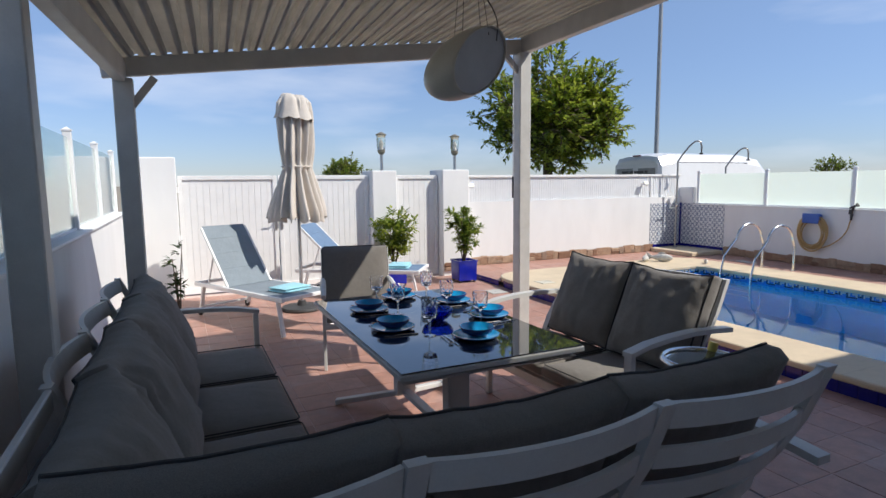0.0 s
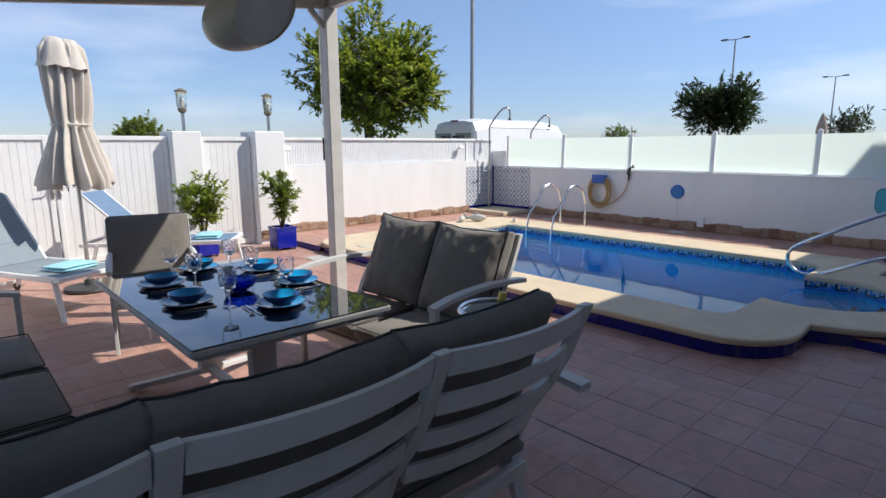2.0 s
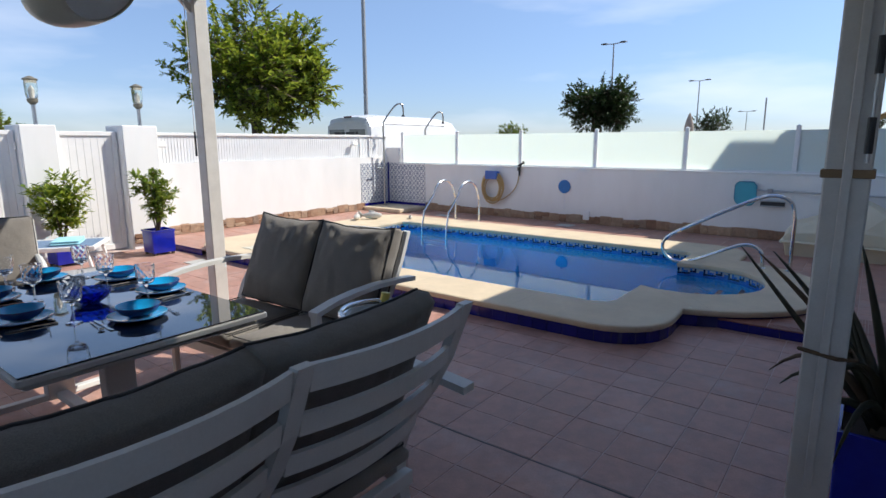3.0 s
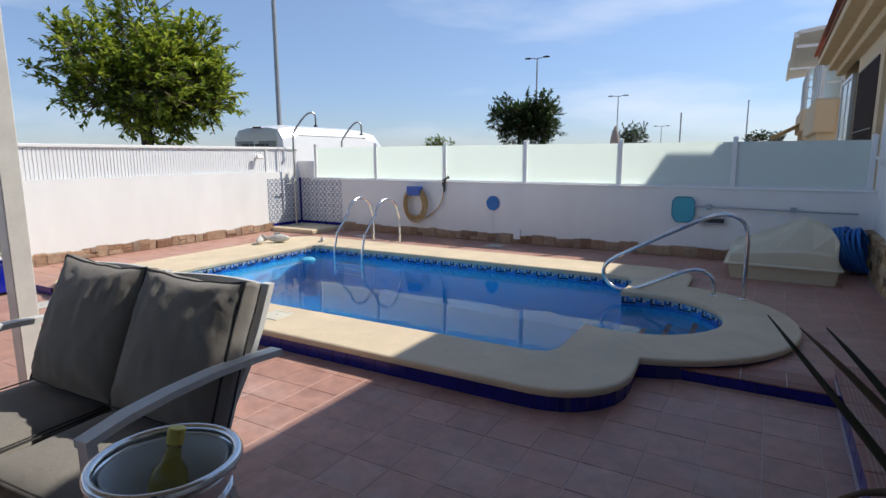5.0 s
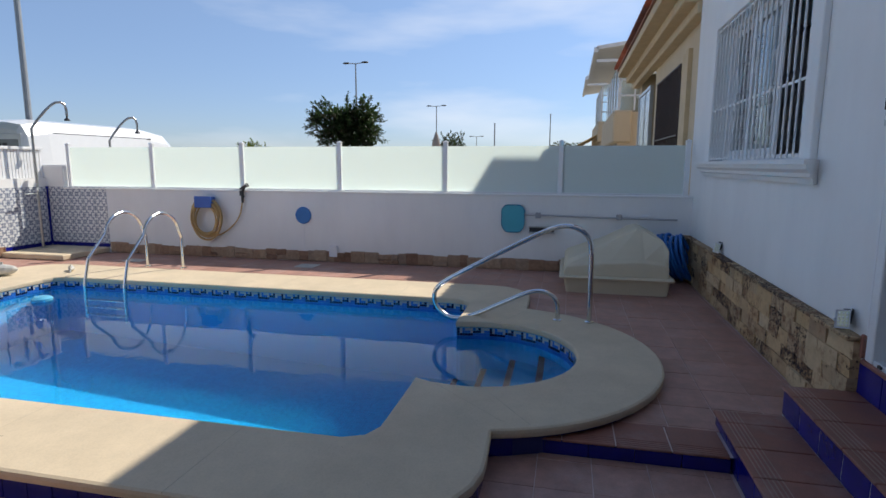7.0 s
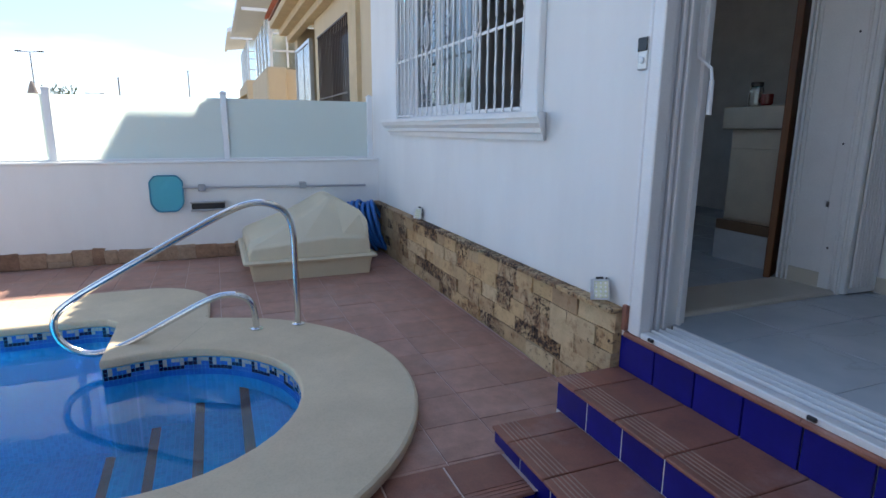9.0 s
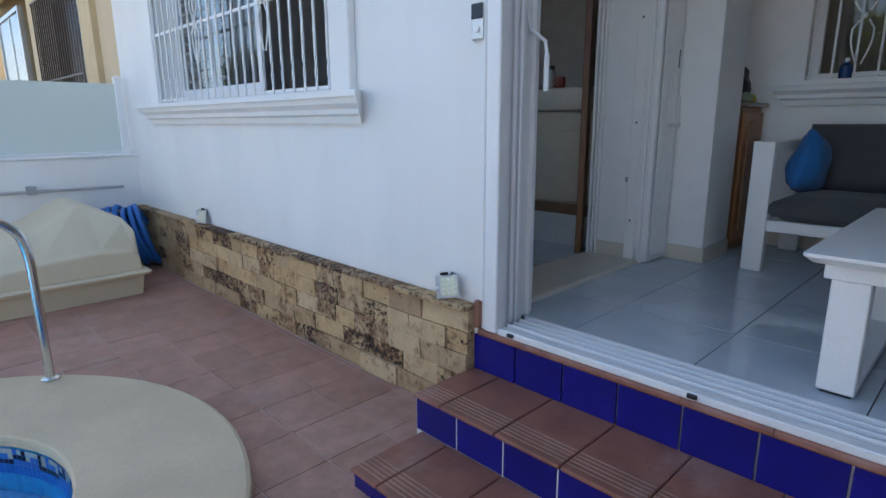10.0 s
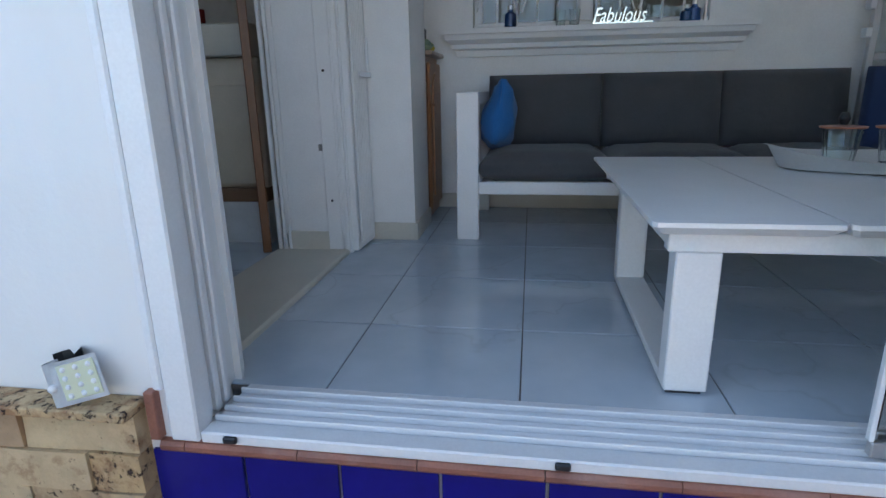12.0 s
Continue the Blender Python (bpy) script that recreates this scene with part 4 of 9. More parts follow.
for y in (-0.33, -1.35):
    part("clip", boxes((-0.018, 0.05, y - 0.035, y + 0.035, 0.015, 0.085), bevel=0.006), GREYCLIP, net)
brush = thing("pool_brush", "grey metal pool brush head clipped to the wall", "pool brush", at=(EAST - 0.05, 1.84, 0.60))
part("bar", boxes((-0.02, 0.02, -0.17, 0.17, 0.03, 0.05), (-0.02, 0.02, -0.17, 0.17, -0.05, -0.03), bevel=0.005), ALUMINIUM, brush)
part("bristles", boxes((-0.015, 0.05, -0.16, 0.16, -0.028, 0.028)), DARK_PLASTIC, brush)

# ---- beige pump box, blue hose ----
BEIGE = plain("beige_moulded_plastic", (0.62, 0.55, 0.40), 0.45, vary=0.07, scale=3.0, bump=0.06)
pump = thing("pump_box", "beige moulded plastic pump housing on the deck by the wall", "pump housing", at=(3.58, 0.95, UP))


def hull(bm, rings):
    """A body through rings of equal count, from bottom to top."""
    vr = [[bm.verts.new(p) for p in r] for r in rings]
    for a, b in zip(vr, vr[1:]):
        n = len(a)
        for k in range(n):
            bm.faces.new((a[k], a[(k + 1) % n], b[(k + 1) % n], b[k]))
    bm.faces.new(vr[0][::-1])
    bm.faces.new(vr[-1])
    return bm


def rect(x0, x1, y0, y1, z, r=0.03, n=3):
    out = []
    for cx, cy, a in ((x1 - r, y1 - r, 0), (x0 + r, y1 - r, 90), (x0 + r, y0 + r, 180), (x1 - r, y0 + r, 270)):
        out += [(cx + r * math.cos(radians(a + 90 * k / n)), cy + r * math.sin(radians(a + 90 * k / n)), z) for k in range(n + 1)]
    return out


part("base", hull(bmesh.new(), [rect(-0.50, 0.62, -0.52, 0.55, 0.0), rect(-0.53, 0.65, -0.54, 0.58, 0.17)]), BEIGE, pump)
part("rim", hull(bmesh.new(), [rect(-0.57, 0.68, -0.57, 0.62, 0.165), rect(-0.58, 0.69, -0.58, 0.63, 0.185), rect(-0.56, 0.67, -0.56, 0.61, 0.20)]), BEIGE, pump)
# the hood rises from its low garden end to a ridge, then drops to a blunt end by the house
lid = bmesh.new()
sections = []
for y, west, east, low, high in ((0.58, 0.06, 0.06, 0.27, 0.31), (0.55, 0.10, 0.08, 0.31, 0.35), (0.10, 0.24, 0.16, 0.36, 0.53), (-0.20, 0.34, 0.22, 0.38, 0.70), (-0.26, 0.34, 0.22, 0.38, 0.70), (-0.47, 0.16, 0.14, 0.36, 0.585), (-0.52, 0.09, 0.09, 0.32, 0.50)):
    x0, x1 = -0.53, 0.64
    sections.append([(x0, y, 0.195), (x0 + 0.02, y, low - 0.02), (x0 + 0.05, y, low), (x0 + west, y, high - 0.02), (x0 + west + 0.04, y, high), (x1 - east - 0.04, y, high), (x1 - east, y, high - 0.02), (x1 - 0.04, y, low), (x1 - 0.01, y, low - 0.02), (x1, y, 0.195)])
hull(lid, sections)
bmesh.ops.recalc_face_normals(lid, faces=lid.faces[:])
bmesh.ops.bevel(lid, geom=lid.verts[:] + lid.edges[:], offset=0.012, segments=2, affect="EDGES", profile=0.5)
part("lid", lid, BEIGE, pump)

BLUE_HOSE = plain("blue_ribbed_hose", (0.02, 0.16, 0.50), 0.35, vary=0.1)
coil = thing("vacuum_hose", "coiled blue pool vacuum hose leaning in the corner", "pool hose", at=(4.00, 0.22, UP), rz=-26)
for k in range(6):
    part("coil", sweep(bmesh.new(), [(0.17 * math.cos(a), 0.050 * k - 0.15 + 0.10 * math.sin(a) + 0.014 * math.sin(2 * a + k), 0.30 + (0.27 - 0.014 * (k % 3)) * math.sin(a)) for a in (2 * math.pi * j / 28 for j in range(28))], 0.022, 8, closed=True), BLUE_HOSE, coil, smooth=True)

# ---- covers, ornaments ----
GREYPL = plain("grey_plastic_cover", (0.48, 0.47, 0.44), 0.5, vary=0.1)


def cover_plate(x, y, z, w, d, label, mat=GREYPL, rz=0.0):
    c = thing("access_cover", label, "access cover", at=(x, y, z), rz=rz)
    part("frame", boxes((-w / 2, w / 2, -d / 2, -d / 2 + 0.02, 0, 0.006), (-w / 2, w / 2, d / 2 - 0.02, d / 2, 0, 0.006), (-w / 2, -w / 2 + 0.02, -d / 2 + 0.02, d / 2 - 0.02, 0, 0.006), (w / 2 - 0.02, w / 2, -d / 2 + 0.02, d / 2 - 0.02, 0, 0.006)), mat, c)
    part("lid", boxes((-w / 2 + 0.023, w / 2 - 0.023, -d / 2 + 0.023, d / 2 - 0.023, 0, 0.005), bevel=0.001), mat, c)
    part("finger_hole", boxes((-0.012, 0.012, -0.006, 0.006, 0.0045, 0.0056)), DARK_PLASTIC, c)
    return c


CREAM = plain("cream_plastic_cover", (0.62, 0.58, 0.47), 0.5)
cover_plate(-1.03, 4.88, COP, 0.24, 0.24, "cream skimmer cover let into the coping", CREAM)
cover_plate(-1.03, 7.35, COP, 0.22, 0.22, "cream cover let into the far coping", CREAM)
cover_plate(3.88, 5.02, UP + 0.001, 0.26, 0.28, "grey square drain cover on the deck")
cover_plate(-1.62, 7.75, LOW + 0.001, 0.26, 0.28, "pale grey drain cover on the lower terrace")
cover_plate(3.70, 7.65, UP + 0.001, 0.2, 0.3, "grey drain grate on the deck near the ladder")

FISH = plain("weathered_white_stone", (0.55, 0.54, 0.50), 0.85, vary=0.2, scale=20.0, bump=0.4)


def fish(x, y, z, s, rz):
    f = thing("fish_ornament", "weathered white stone fish ornament on the coping", "garden ornament", "fish ornaments", at=(x, y, z), rz=rz)
    prof = ((-0.20, 0.012), (-0.15, 0.028), (-0.08, 0.055), (0.0, 0.072), (0.08, 0.065), (0.15, 0.045), (0.19, 0.012))
    bm = bmesh.new()
    sweep(bm, [(a * s, 0.01 * math.sin(9 * a), 0.072 * s) for a, r in prof], [r * s for a, r in prof], 12)
    part("body", bm, FISH, f)
    bm = bmesh.new()
    hull(bm, [[(-0.28 * s, -0.006, 0.16 * s), (-0.28 * s, 0.006, 0.16 * s), (-0.24 * s, 0.006, 0.08 * s), (-0.24 * s, -0.006, 0.08 * s)], [(-0.17 * s, -0.008, 0.09 * s), (-0.17 * s, 0.008, 0.09 * s), (-0.17 * s, 0.008, 0.05 * s), (-0.17 * s, -0.008, 0.05 * s)]])
    hull(bm, [[(-0.28 * s, -0.006, 0.01 * s), (-0.28 * s, 0.006, 0.01 * s), (-0.24 * s, 0.006, 0.08 * s), (-0.24 * s, -0.006, 0.08 * s)], [(-0.17 * s, -0.008, 0.05 * s), (-0.17 * s, 0.008, 0.05 * s), (-0.17 * s, 0.008, 0.09 * s), (-0.17 * s, -0.008, 0.09 * s)]])
    part("tail", bm, FISH, f)
    part("fin", boxes((-0.06 * s, 0.05 * s, -0.005, 0.005, 0.12 * s, 0.17 * s), bevel=0.004), FISH, f)
    return f


fish(2.05, 8.10, COP, 1.0, -60)
fish(1.82, 8.26, COP, 0.8, -150)
fish(2.52, 7.55, COP, 0.5, 40)
fl = thing("chlorine_float", "light blue floating chlorine dispenser on the water", "pool float", at=(1.62, 7.02, WATER_Z))
part("float", spin(bmesh.new(), [(0.0, -0.03), (0.07, -0.03), (0.10, 0.0), (0.10, 0.025), (0.07, 0.045), (0.0, 0.05)], sides=22), plain("pale_blue_plastic", (0.10, 0.42, 0.62), 0.4), fl)
eb = thing("outlet_box", "small white outlet box on the pool wall", "outlet box", at=(EAST, 4.80, 0.12))
part("cover", boxes((-0.045, 0.0, -0.06, 0.06, 0.0, 0.16), bevel=0.006), WHITE_PLASTIC, eb)

# ---- window of the house with its grille ----
sill = structure(thing("window_sill", "white moulded window sill", "window sill"))
bm = bmesh.new()
prof = [(0.0, WZ0 - 0.155), (0.03, WZ0 - 0.155), (0.04, WZ0 - 0.12), (0.065, WZ0 - 0.11), (0.07, WZ0 - 0.085), (0.10, WZ0 - 0.06), (0.105, WZ0 - 0.03), (0.125, WZ0 - 0.03), (0.125, WZ0 - 0.0), (0.0, WZ0 - 0.0)]


def extrude_profile(bm, profile, x0, x1, taper=0.0):
    """A moulding along x: profile is rows of (out, z); the ends draw in with the moulding."""
    most = max(p[0] for p in profile)
    a = [bm.verts.new((x0 + (most - p[0]) * taper, p[0], p[1])) for p in profile]
    b = [bm.verts.new((x1 - (most - p[0]) * taper, p[0], p[1])) for p in profile]
    n = len(profile)
    for k in range(n):
        bm.faces.new((a[k], b[k], b[(k + 1) % n], a[(k + 1) % n]))
    bm.faces.new(a[::-1])
    bm.faces.new(b)
    return bm


extrude_profile(bm, prof, 0.635, 3.80, 0.9)
bmesh.ops.recalc_face_normals(bm, faces=bm.faces)
part("moulding", bm, WHITE_SMOOTH, sill)
structure(link("window_surround", boxes((0.78, WX0, 0.0, 0.045, WZ0, 3.0), (WX1, WX1 + 0.17, 0.0, 0.045, WZ0, 3.0), (WX0, WX1, 0.0, 0.045, WZ1, 3.0), bevel=0.006), WHITE), "flat white band round the window")
win = structure(thing("window_1", "white sliding window with dark room and blinds behind it", "window"))
WM = (WX0 + WX1) / 2 - 0.15
DARK_GLASS = Nodes("window_glass")
DARK_GLASS.set(Base_Color=(0.9, 0.95, 0.95), Roughness=0.02, IOR=1.5)
DARK_GLASS.b.inputs["Transmission Weight"].default_value = 1.0
DARK_GLASS = DARK_GLASS.m
part("window_frame", boxes((WX0, WX1, -0.16, -0.10, WZ0, WZ0 + 0.05), (WX0, WX1, -0.16, -0.10, WZ1 - 0.05, WZ1), (WX0, WX0 + 0.05, -0.16, -0.10, WZ0 + 0.05, WZ1 - 0.05), (WX1 - 0.05, WX1, -0.16, -0.10, WZ0 + 0.05, WZ1 - 0.05), bevel=0.004), WHITE_PLASTIC, win)
for a, b, y in ((WX0 + 1.0, WX0 + 1.8, -0.135), (WX0 + 1.7, WX1 - 0.05, -0.155)):
    part("sash", boxes((a, a + 0.06, y, y + 0.02, WZ0 + 0.05, WZ1 - 0.05), (b - 0.06, b, y, y + 0.02, WZ0 + 0.05, WZ1 - 0.05), (a + 0.06, b - 0.06, y, y + 0.02, WZ0 + 0.05, WZ0 + 0.11), (a + 0.06, b - 0.06, y, y + 0.02, WZ1 - 0.11, WZ1 - 0.05), bevel=0.003), WHITE_PLASTIC, win)
    part("pane", boxes((a + 0.06, b - 0.06, y + 0.008, y + 0.012, WZ0 + 0.11, WZ1 - 0.11)), DARK_GLASS, win)
for k in range(16):
    part("blind_slat", boxes((WX0 + 1.75, WX0 + 2.45, -0.22, -0.20, WZ0 + 0.12 + 0.075 * k, WZ0 + 0.17 + 0.075 * k)), plain("grey_blind", (0.13, 0.14, 0.15), 0.6) if k == 0 else bpy.data.materials["grey_blind"], win)

GRILLE = plain("white_enamelled_iron", (0.78, 0.78, 0.77), 0.35, vary=0.05)


def grille(x0, x1, z0, z1, y, pitch, label, scrolls, rail_z):
    """A grille of twisted bars; facing +y."""
    g = thing("window_grille", label, "window grille", at=(x0, y, z0))
    w, h = x1 - x0, z1 - z0
    n = round(w / pitch)
    tw = bmesh.new()
    rings = []
    m = 36
    for i in range(m + 1):
        z = h * i / m
        twist = 0.0 if (abs(z - h / 2) < 0.08) else 5.5 * math.sin(z * 9) + z * 14
        rings.append([tw.verts.new((0.0085 * math.cos(twist + a), 0.0085 * math.sin(twist + a), z)) for a in (0.785, 2.356, 3.927, 5.498)])
    for a, b in zip(rings, rings[1:]):
        for k in range(4):
            tw.faces.new((a[k], a[(k + 1) % 4], b[(k + 1) % 4], b[k]))
    first = part("bar", tw, GRILLE, g)
    for k in range(1, n + 1):
        ob = new("bar", first.data)
        ob.parent = g
        ob.location = (w * k / n, 0, 0)
    for z in [0.012, h - 0.012] + [z - z0 for z in rail_z]:
        part("cross_bar", boxes((-0.02, w + 0.02, -0.014, -0.004, z - 0.010, z + 0.010), bevel=0.002), GRILLE, g)
    for cx, cz in scrolls:
        bm = bmesh.new()
        for sx in (-1, 1):
            for sz in (-1, 1):
                pts = [(sx * (0.012 + 0.036 * math.sin(min(t, 1.0) * 2.6) * (1 + 0.3 * t)) * (1 if t < 1 else 1.0) + sx * (0.012 * math.cos(t * 9) if t > 0.75 else 0), 0, sz * (0.02 + 0.26 * (1 - t) + (0.012 * math.sin(t * 9) if t > 0.75 else 0))) for t in (j / 16 for j in range(17))]
                sweep(bm, [(cx - x0 + p[0], 0.004, cz - z0 + p[2]) for p in pts], 0.0055, 6)
        spin(bm, [(0.0, -0.02), (0.016, -0.008), (0.016, 0.008), (0.0, 0.02)], (cx - x0, 0.004, cz - z0), 10)
        part("scroll", bm, GRILLE, g)
    return g


grille(WX0 + 0.03, WX1 - 0.03, WZ0 + 0.015, WZ1 - 0.01, 0.03, 0.118, "white iron grille with twisted bars and scrolls before the window", ((1.62, 2.03), (2.6, 2.03), (2.1, 2.5)), (2.02,))

# ---- door bell ----
bell = thing("door_bell", "silver and black video door bell on the white wall", "door bell", at=(-0.025, 0.0, 1.645))
part("body", boxes((-0.03, 0.03, 0.0, 0.022, 0.0, 0.135), bevel=0.006, seg=2), ALUMINIUM, bell)
part("camera_window", boxes((-0.029, 0.029, 0.0205, 0.026, 0.077, 0.133), bevel=0.005), plain("gloss_black", (0.01, 0.01, 0.012), 0.08), bell)
bm = spin(bmesh.new(), [(0.014, 0.0), (0.014, 0.004), (0.010, 0.005), (0.0, 0.005)], sides=18)
bmesh.ops.transform(bm, matrix=Matrix.Translation((0, 0.022, 0.04)) @ Matrix.Rotation(radians(-90), 4, "X"), verts=bm.verts)
part("button", bm, WHITE_PLASTIC, bell)

# ---- solar lamps on the stone ledge ----
LED = Nodes("led_panel")
LED.set(Base_Color=(0.62, 0.64, 0.46), Roughness=0.3)
LED = LED.m


def solar_lamp(x, rz, tilt):
    s = thing("solar_lamp", "white solar lamp with an LED panel leaning on the stone ledge", "solar lamp", "solar lamps", at=(x, 0.028, 0.581), rz=rz)
    lean = Matrix.Translation((0, 0, 0.004)) @ Matrix.Rotation(radians(tilt), 4, "Y") @ Matrix.Rotation(radians(9), 4, "X")

    def put(name_, bm_, mat_, smooth_=False, label_=""):
        bmesh.ops.transform(bm_, matrix=lean, verts=bm_.verts)
        return part(name_, bm_, mat_, s, label_, smooth_)

    # a bent white shell: flat LED face, rounded sensor edge, short return to the solar panel behind
    line = [(-0.078, 0.045), (0.028, 0.045), (0.040, 0.042), (0.048, 0.034), (0.050, 0.022), (0.046, 0.008), (0.034, -0.002)]
    bm = bmesh.new()
    lo = [bm.verts.new((x_, y_, 0.0)) for x_, y_ in line]
    hi = [bm.verts.new((x_, y_, 0.100)) for x_, y_ in line]
    for k in range(len(line) - 1):
        bm.faces.new((lo[k], lo[k + 1], hi[k + 1], hi[k]))
    bmesh.ops.solidify(bm, geom=bm.faces[:], thickness=0.004)
    put("housing", bm, WHITE_PLASTIC)
    put("led_panel", boxes((-0.070, 0.012, 0.0455, 0.0475, 0.010, 0.091), bevel=0.0008), LED)
    for r in range(4):
        for c_ in range(3):
            bm = spin(bmesh.new(), [(0.0065, 0.0), (0.0045, 0.003), (0.0, 0.004)], sides=8)
            bmesh.ops.transform(bm, matrix=Matrix.Translation((-0.057 + 0.028 * c_, 0.0475, 0.020 + 0.020 * r)) @ Matrix.Rotation(radians(-90), 4, "X"), verts=bm.verts)
            put("led", bm, WHITE_PLASTIC)
    bm = spin(bmesh.new(), [(0.010, 0.0), (0.009, 0.005), (0.005, 0.009), (0.0, 0.010)], sides=14)
    bmesh.ops.transform(bm, matrix=Matrix.Translation((0.033, 0.045, 0.045)) @ Matrix.Rotation(radians(-90), 4, "X"), verts=bm.verts)
    put("sensor", bm, WHITE_PLASTIC)
    bm = bmesh.new()
    line = [(0.044, -0.006), (0.030, -0.018), (0.008, -0.022), (-0.016, -0.014), (-0.030, 0.004)]
    lo = [bm.verts.new((x_, y_ + 0.006, 0.030)) for x_, y_ in line]
    hi = [bm.verts.new((x_, y_, 0.112)) for x_, y_ in line]
    for k in range(len(line) - 1):
        bm.faces.new((lo[k], lo[k + 1], hi[k + 1], hi[k]))
    bmesh.ops.solidify(bm, geom=bm.faces[:], thickness=0.003)
    put("solar_panel", bm, DARK_PLASTIC)
    return s


solar_lamp(0.115, 14, 13)
solar_lamp(2.80, 18, 0)

# ---- entrance: sliding door frame, tracks, porch ----
door_fr = structure(thing("door_frame", "white sliding door frame with aluminium tracks", "door frame"))
part("jamb", boxes((OX1 - 0.055, OX1 + 0.015, -0.045, 0.018, PORCH - 0.012, 2.75), bevel=0.005), WHITE_PLASTIC, door_fr)
for k in range(3):
    part("jamb_channel", boxes((OX1 - 0.040, OX1 - 0.015, -0.075 - 0.040 * k, -0.052 - 0.040 * k, PORCH, 2.75), bevel=0.004), WHITE_PLASTIC, door_fr)
part("wall_batten", boxes((OX1 + 0.02, OX1 + 0.045, 0.0, 0.014, 0.60, 2.75), bevel=0.005), WHITE_PLASTIC, door_fr)
part("threshold", boxes((OX0, OX1 - 0.055, -0.035, 0.012, PORCH - 0.016, PORCH + 0.012), bevel=0.004), WHITE_PLASTIC, door_fr)
part("threshold_bed", boxes((OX0, OX1 - 0.055, -0.225, -0.035, PORCH - 0.03, PORCH + 0.002)), WHITE_PLASTIC, door_fr)
for k in range(4):
    part("track", boxes((OX0, OX1 - 0.055, -0.058 - 0.042 * k, -0.050 - 0.042 * k, PORCH + 0.002, PORCH + 0.018), bevel=0.002), WHITE_PLASTIC, door_fr)
for x in (-0.215, -0.945, -1.68):
    part("drain_cap", boxes((x - 0.016, x + 0.016, 0.012, 0.024, PORCH - 0.006, PORCH + 0.010), bevel=0.003), DARK_PLASTIC, door_fr)
part("lintel", boxes((OX0, OX1, -0.24, 0.018, 2.70, 2.75), bevel=0.005), WHITE_PLASTIC, door_fr)

CLEAR = glass("clear_glass", (0.93, 0.97, 0.96), 0.0)
slider = thing("sliding_glass_door", "frameless sliding glass door pushed to the side", "sliding door", at=(0.045, 0, PORCH + 0.02))
for k in range(2):
    part("pane", boxes((-2.45 - 0.05 * k, -1.60 - 0.03 * k, -0.075 - 0.042 * k, -0.069 - 0.042 * k, 0.03, 2.15)), CLEAR, slider)
    part("pane_rail", boxes((-2.45 - 0.05 * k, -1.595 - 0.03 * k, -0.082 - 0.042 * k, -0.062 - 0.042 * k, 0.0, 0.035), bevel=0.003), ALUMINIUM, slider)
part("edge_profile", boxes((-1.60, -1.59, -0.08, -0.064, 0.035, 2.15), bevel=0.002), WHITE_PLASTIC, slider)


def marble():
    n = Nodes("pale_marble_floor_tile")
    geo = n.add("ShaderNodeNewGeometry")
    mp = n.add("ShaderNodeMapping")
    n.link(geo.outputs["Position"], mp.inputs["Vector"])
    n.coord = mp.outputs["Vector"]
    veil = n.ramp(n.noise(2.2, 6.0, 0.6), (0.3, (0.43, 0.50, 0.56)), (0.7, (0.58, 0.64, 0.69)))
    w = n.noise(1.1, 5.0, 0.5)
    vein = n.ramp(w, (0.494, (0, 0, 0)), (0.5, (0.22,) * 3), (0.506, (0, 0, 0)))
    col = n.mix(vein, veil, (0.28, 0.29, 0.31))
    n.set(Base_Color=col, Roughness=0.08)
    return n.m


MARBLE = marble()
PY = -2.62
structure(link("porch_floor", boxes((OX0 - 0.2, 3.0, PY, -0.225, 0.2, PORCH - 0.004)), plain("dark_grout", (0.16, 0.15, 0.14), 0.9)), "grouted porch floor")
# porch walls; the east one has the kitchen doorway
KD0, KD1 = -1.48, -0.26
structure(link("porch_wall_east", boxes((0.0, 0.28, -0.25, -0.26, PORCH - 0.1, 2.9), (0.0, 0.28, -1.75, KD0, PORCH - 0.1, 2.9), (0.0, 0.28, KD0, KD1, 2.45, 2.9), (-0.285, 0.28, -2.15, -1.75, PORCH - 0.1, 2.9), (-0.02, 0.28, PY, -2.15, PORCH - 0.1, 2.9)), WHITE_SMOOTH), "white porch wall with the kitchen doorway")
structure(link("porch_pier", boxes((OX1 - 0.02, 0.28, -0.26, -0.25 + 0.002, PORCH - 0.01, 2.75), (OX1 + 0.0, 0.28, -0.30, -0.26, PORCH - 0.01, 2.75)), WHITE), "white pier by the doorway")
BW0, BW1, BZ = -1.86, -0.50, 1.585
structure(link("porch_wall_back", boxes((BW1, 0.0, PY - 0.25, PY, 0.2, 2.9), (OX0 - 0.2, BW0, PY - 0.25, PY, 0.2, 2.9), (BW0, BW1, PY - 0.25, PY, 0.2, BZ), (BW0, BW1, PY - 0.25, PY, 2.6, 2.9)), WHITE_SMOOTH), "white back wall of the porch")
structure(link("porch_wall_west", boxes((OX0 - 0.2, OX0, PY, -0.25, 0.2, 2.9)), WHITE_SMOOTH), "white side wall of the porch")
structure(link("ceiling_porch", boxes((OX0 - 0.2, 4.3, -3.8, -0.25, 2.9, 3.0)), WHITE_SMOOTH), "white ceiling over porch and rooms")
BASEB = plain("beige_tile_baseboard", (0.60, 0.56, 0.48), 0.3, vary=0.06)
structure(link("baseboard", boxes((-0.299, -0.285, -2.15, -1.738, PORCH, PORCH + 0.09), (-0.285, -0.02, -1.75, -1.738, PORCH, PORCH + 0.09), (OX0, -0.03, PY, PY + 0.012, PORCH, PORCH + 0.09), (-0.032, -0.02, PY + 0.012, -2.15, PORCH, PORCH + 0.09), bevel=0.002), BASEB), "beige tile baseboard")
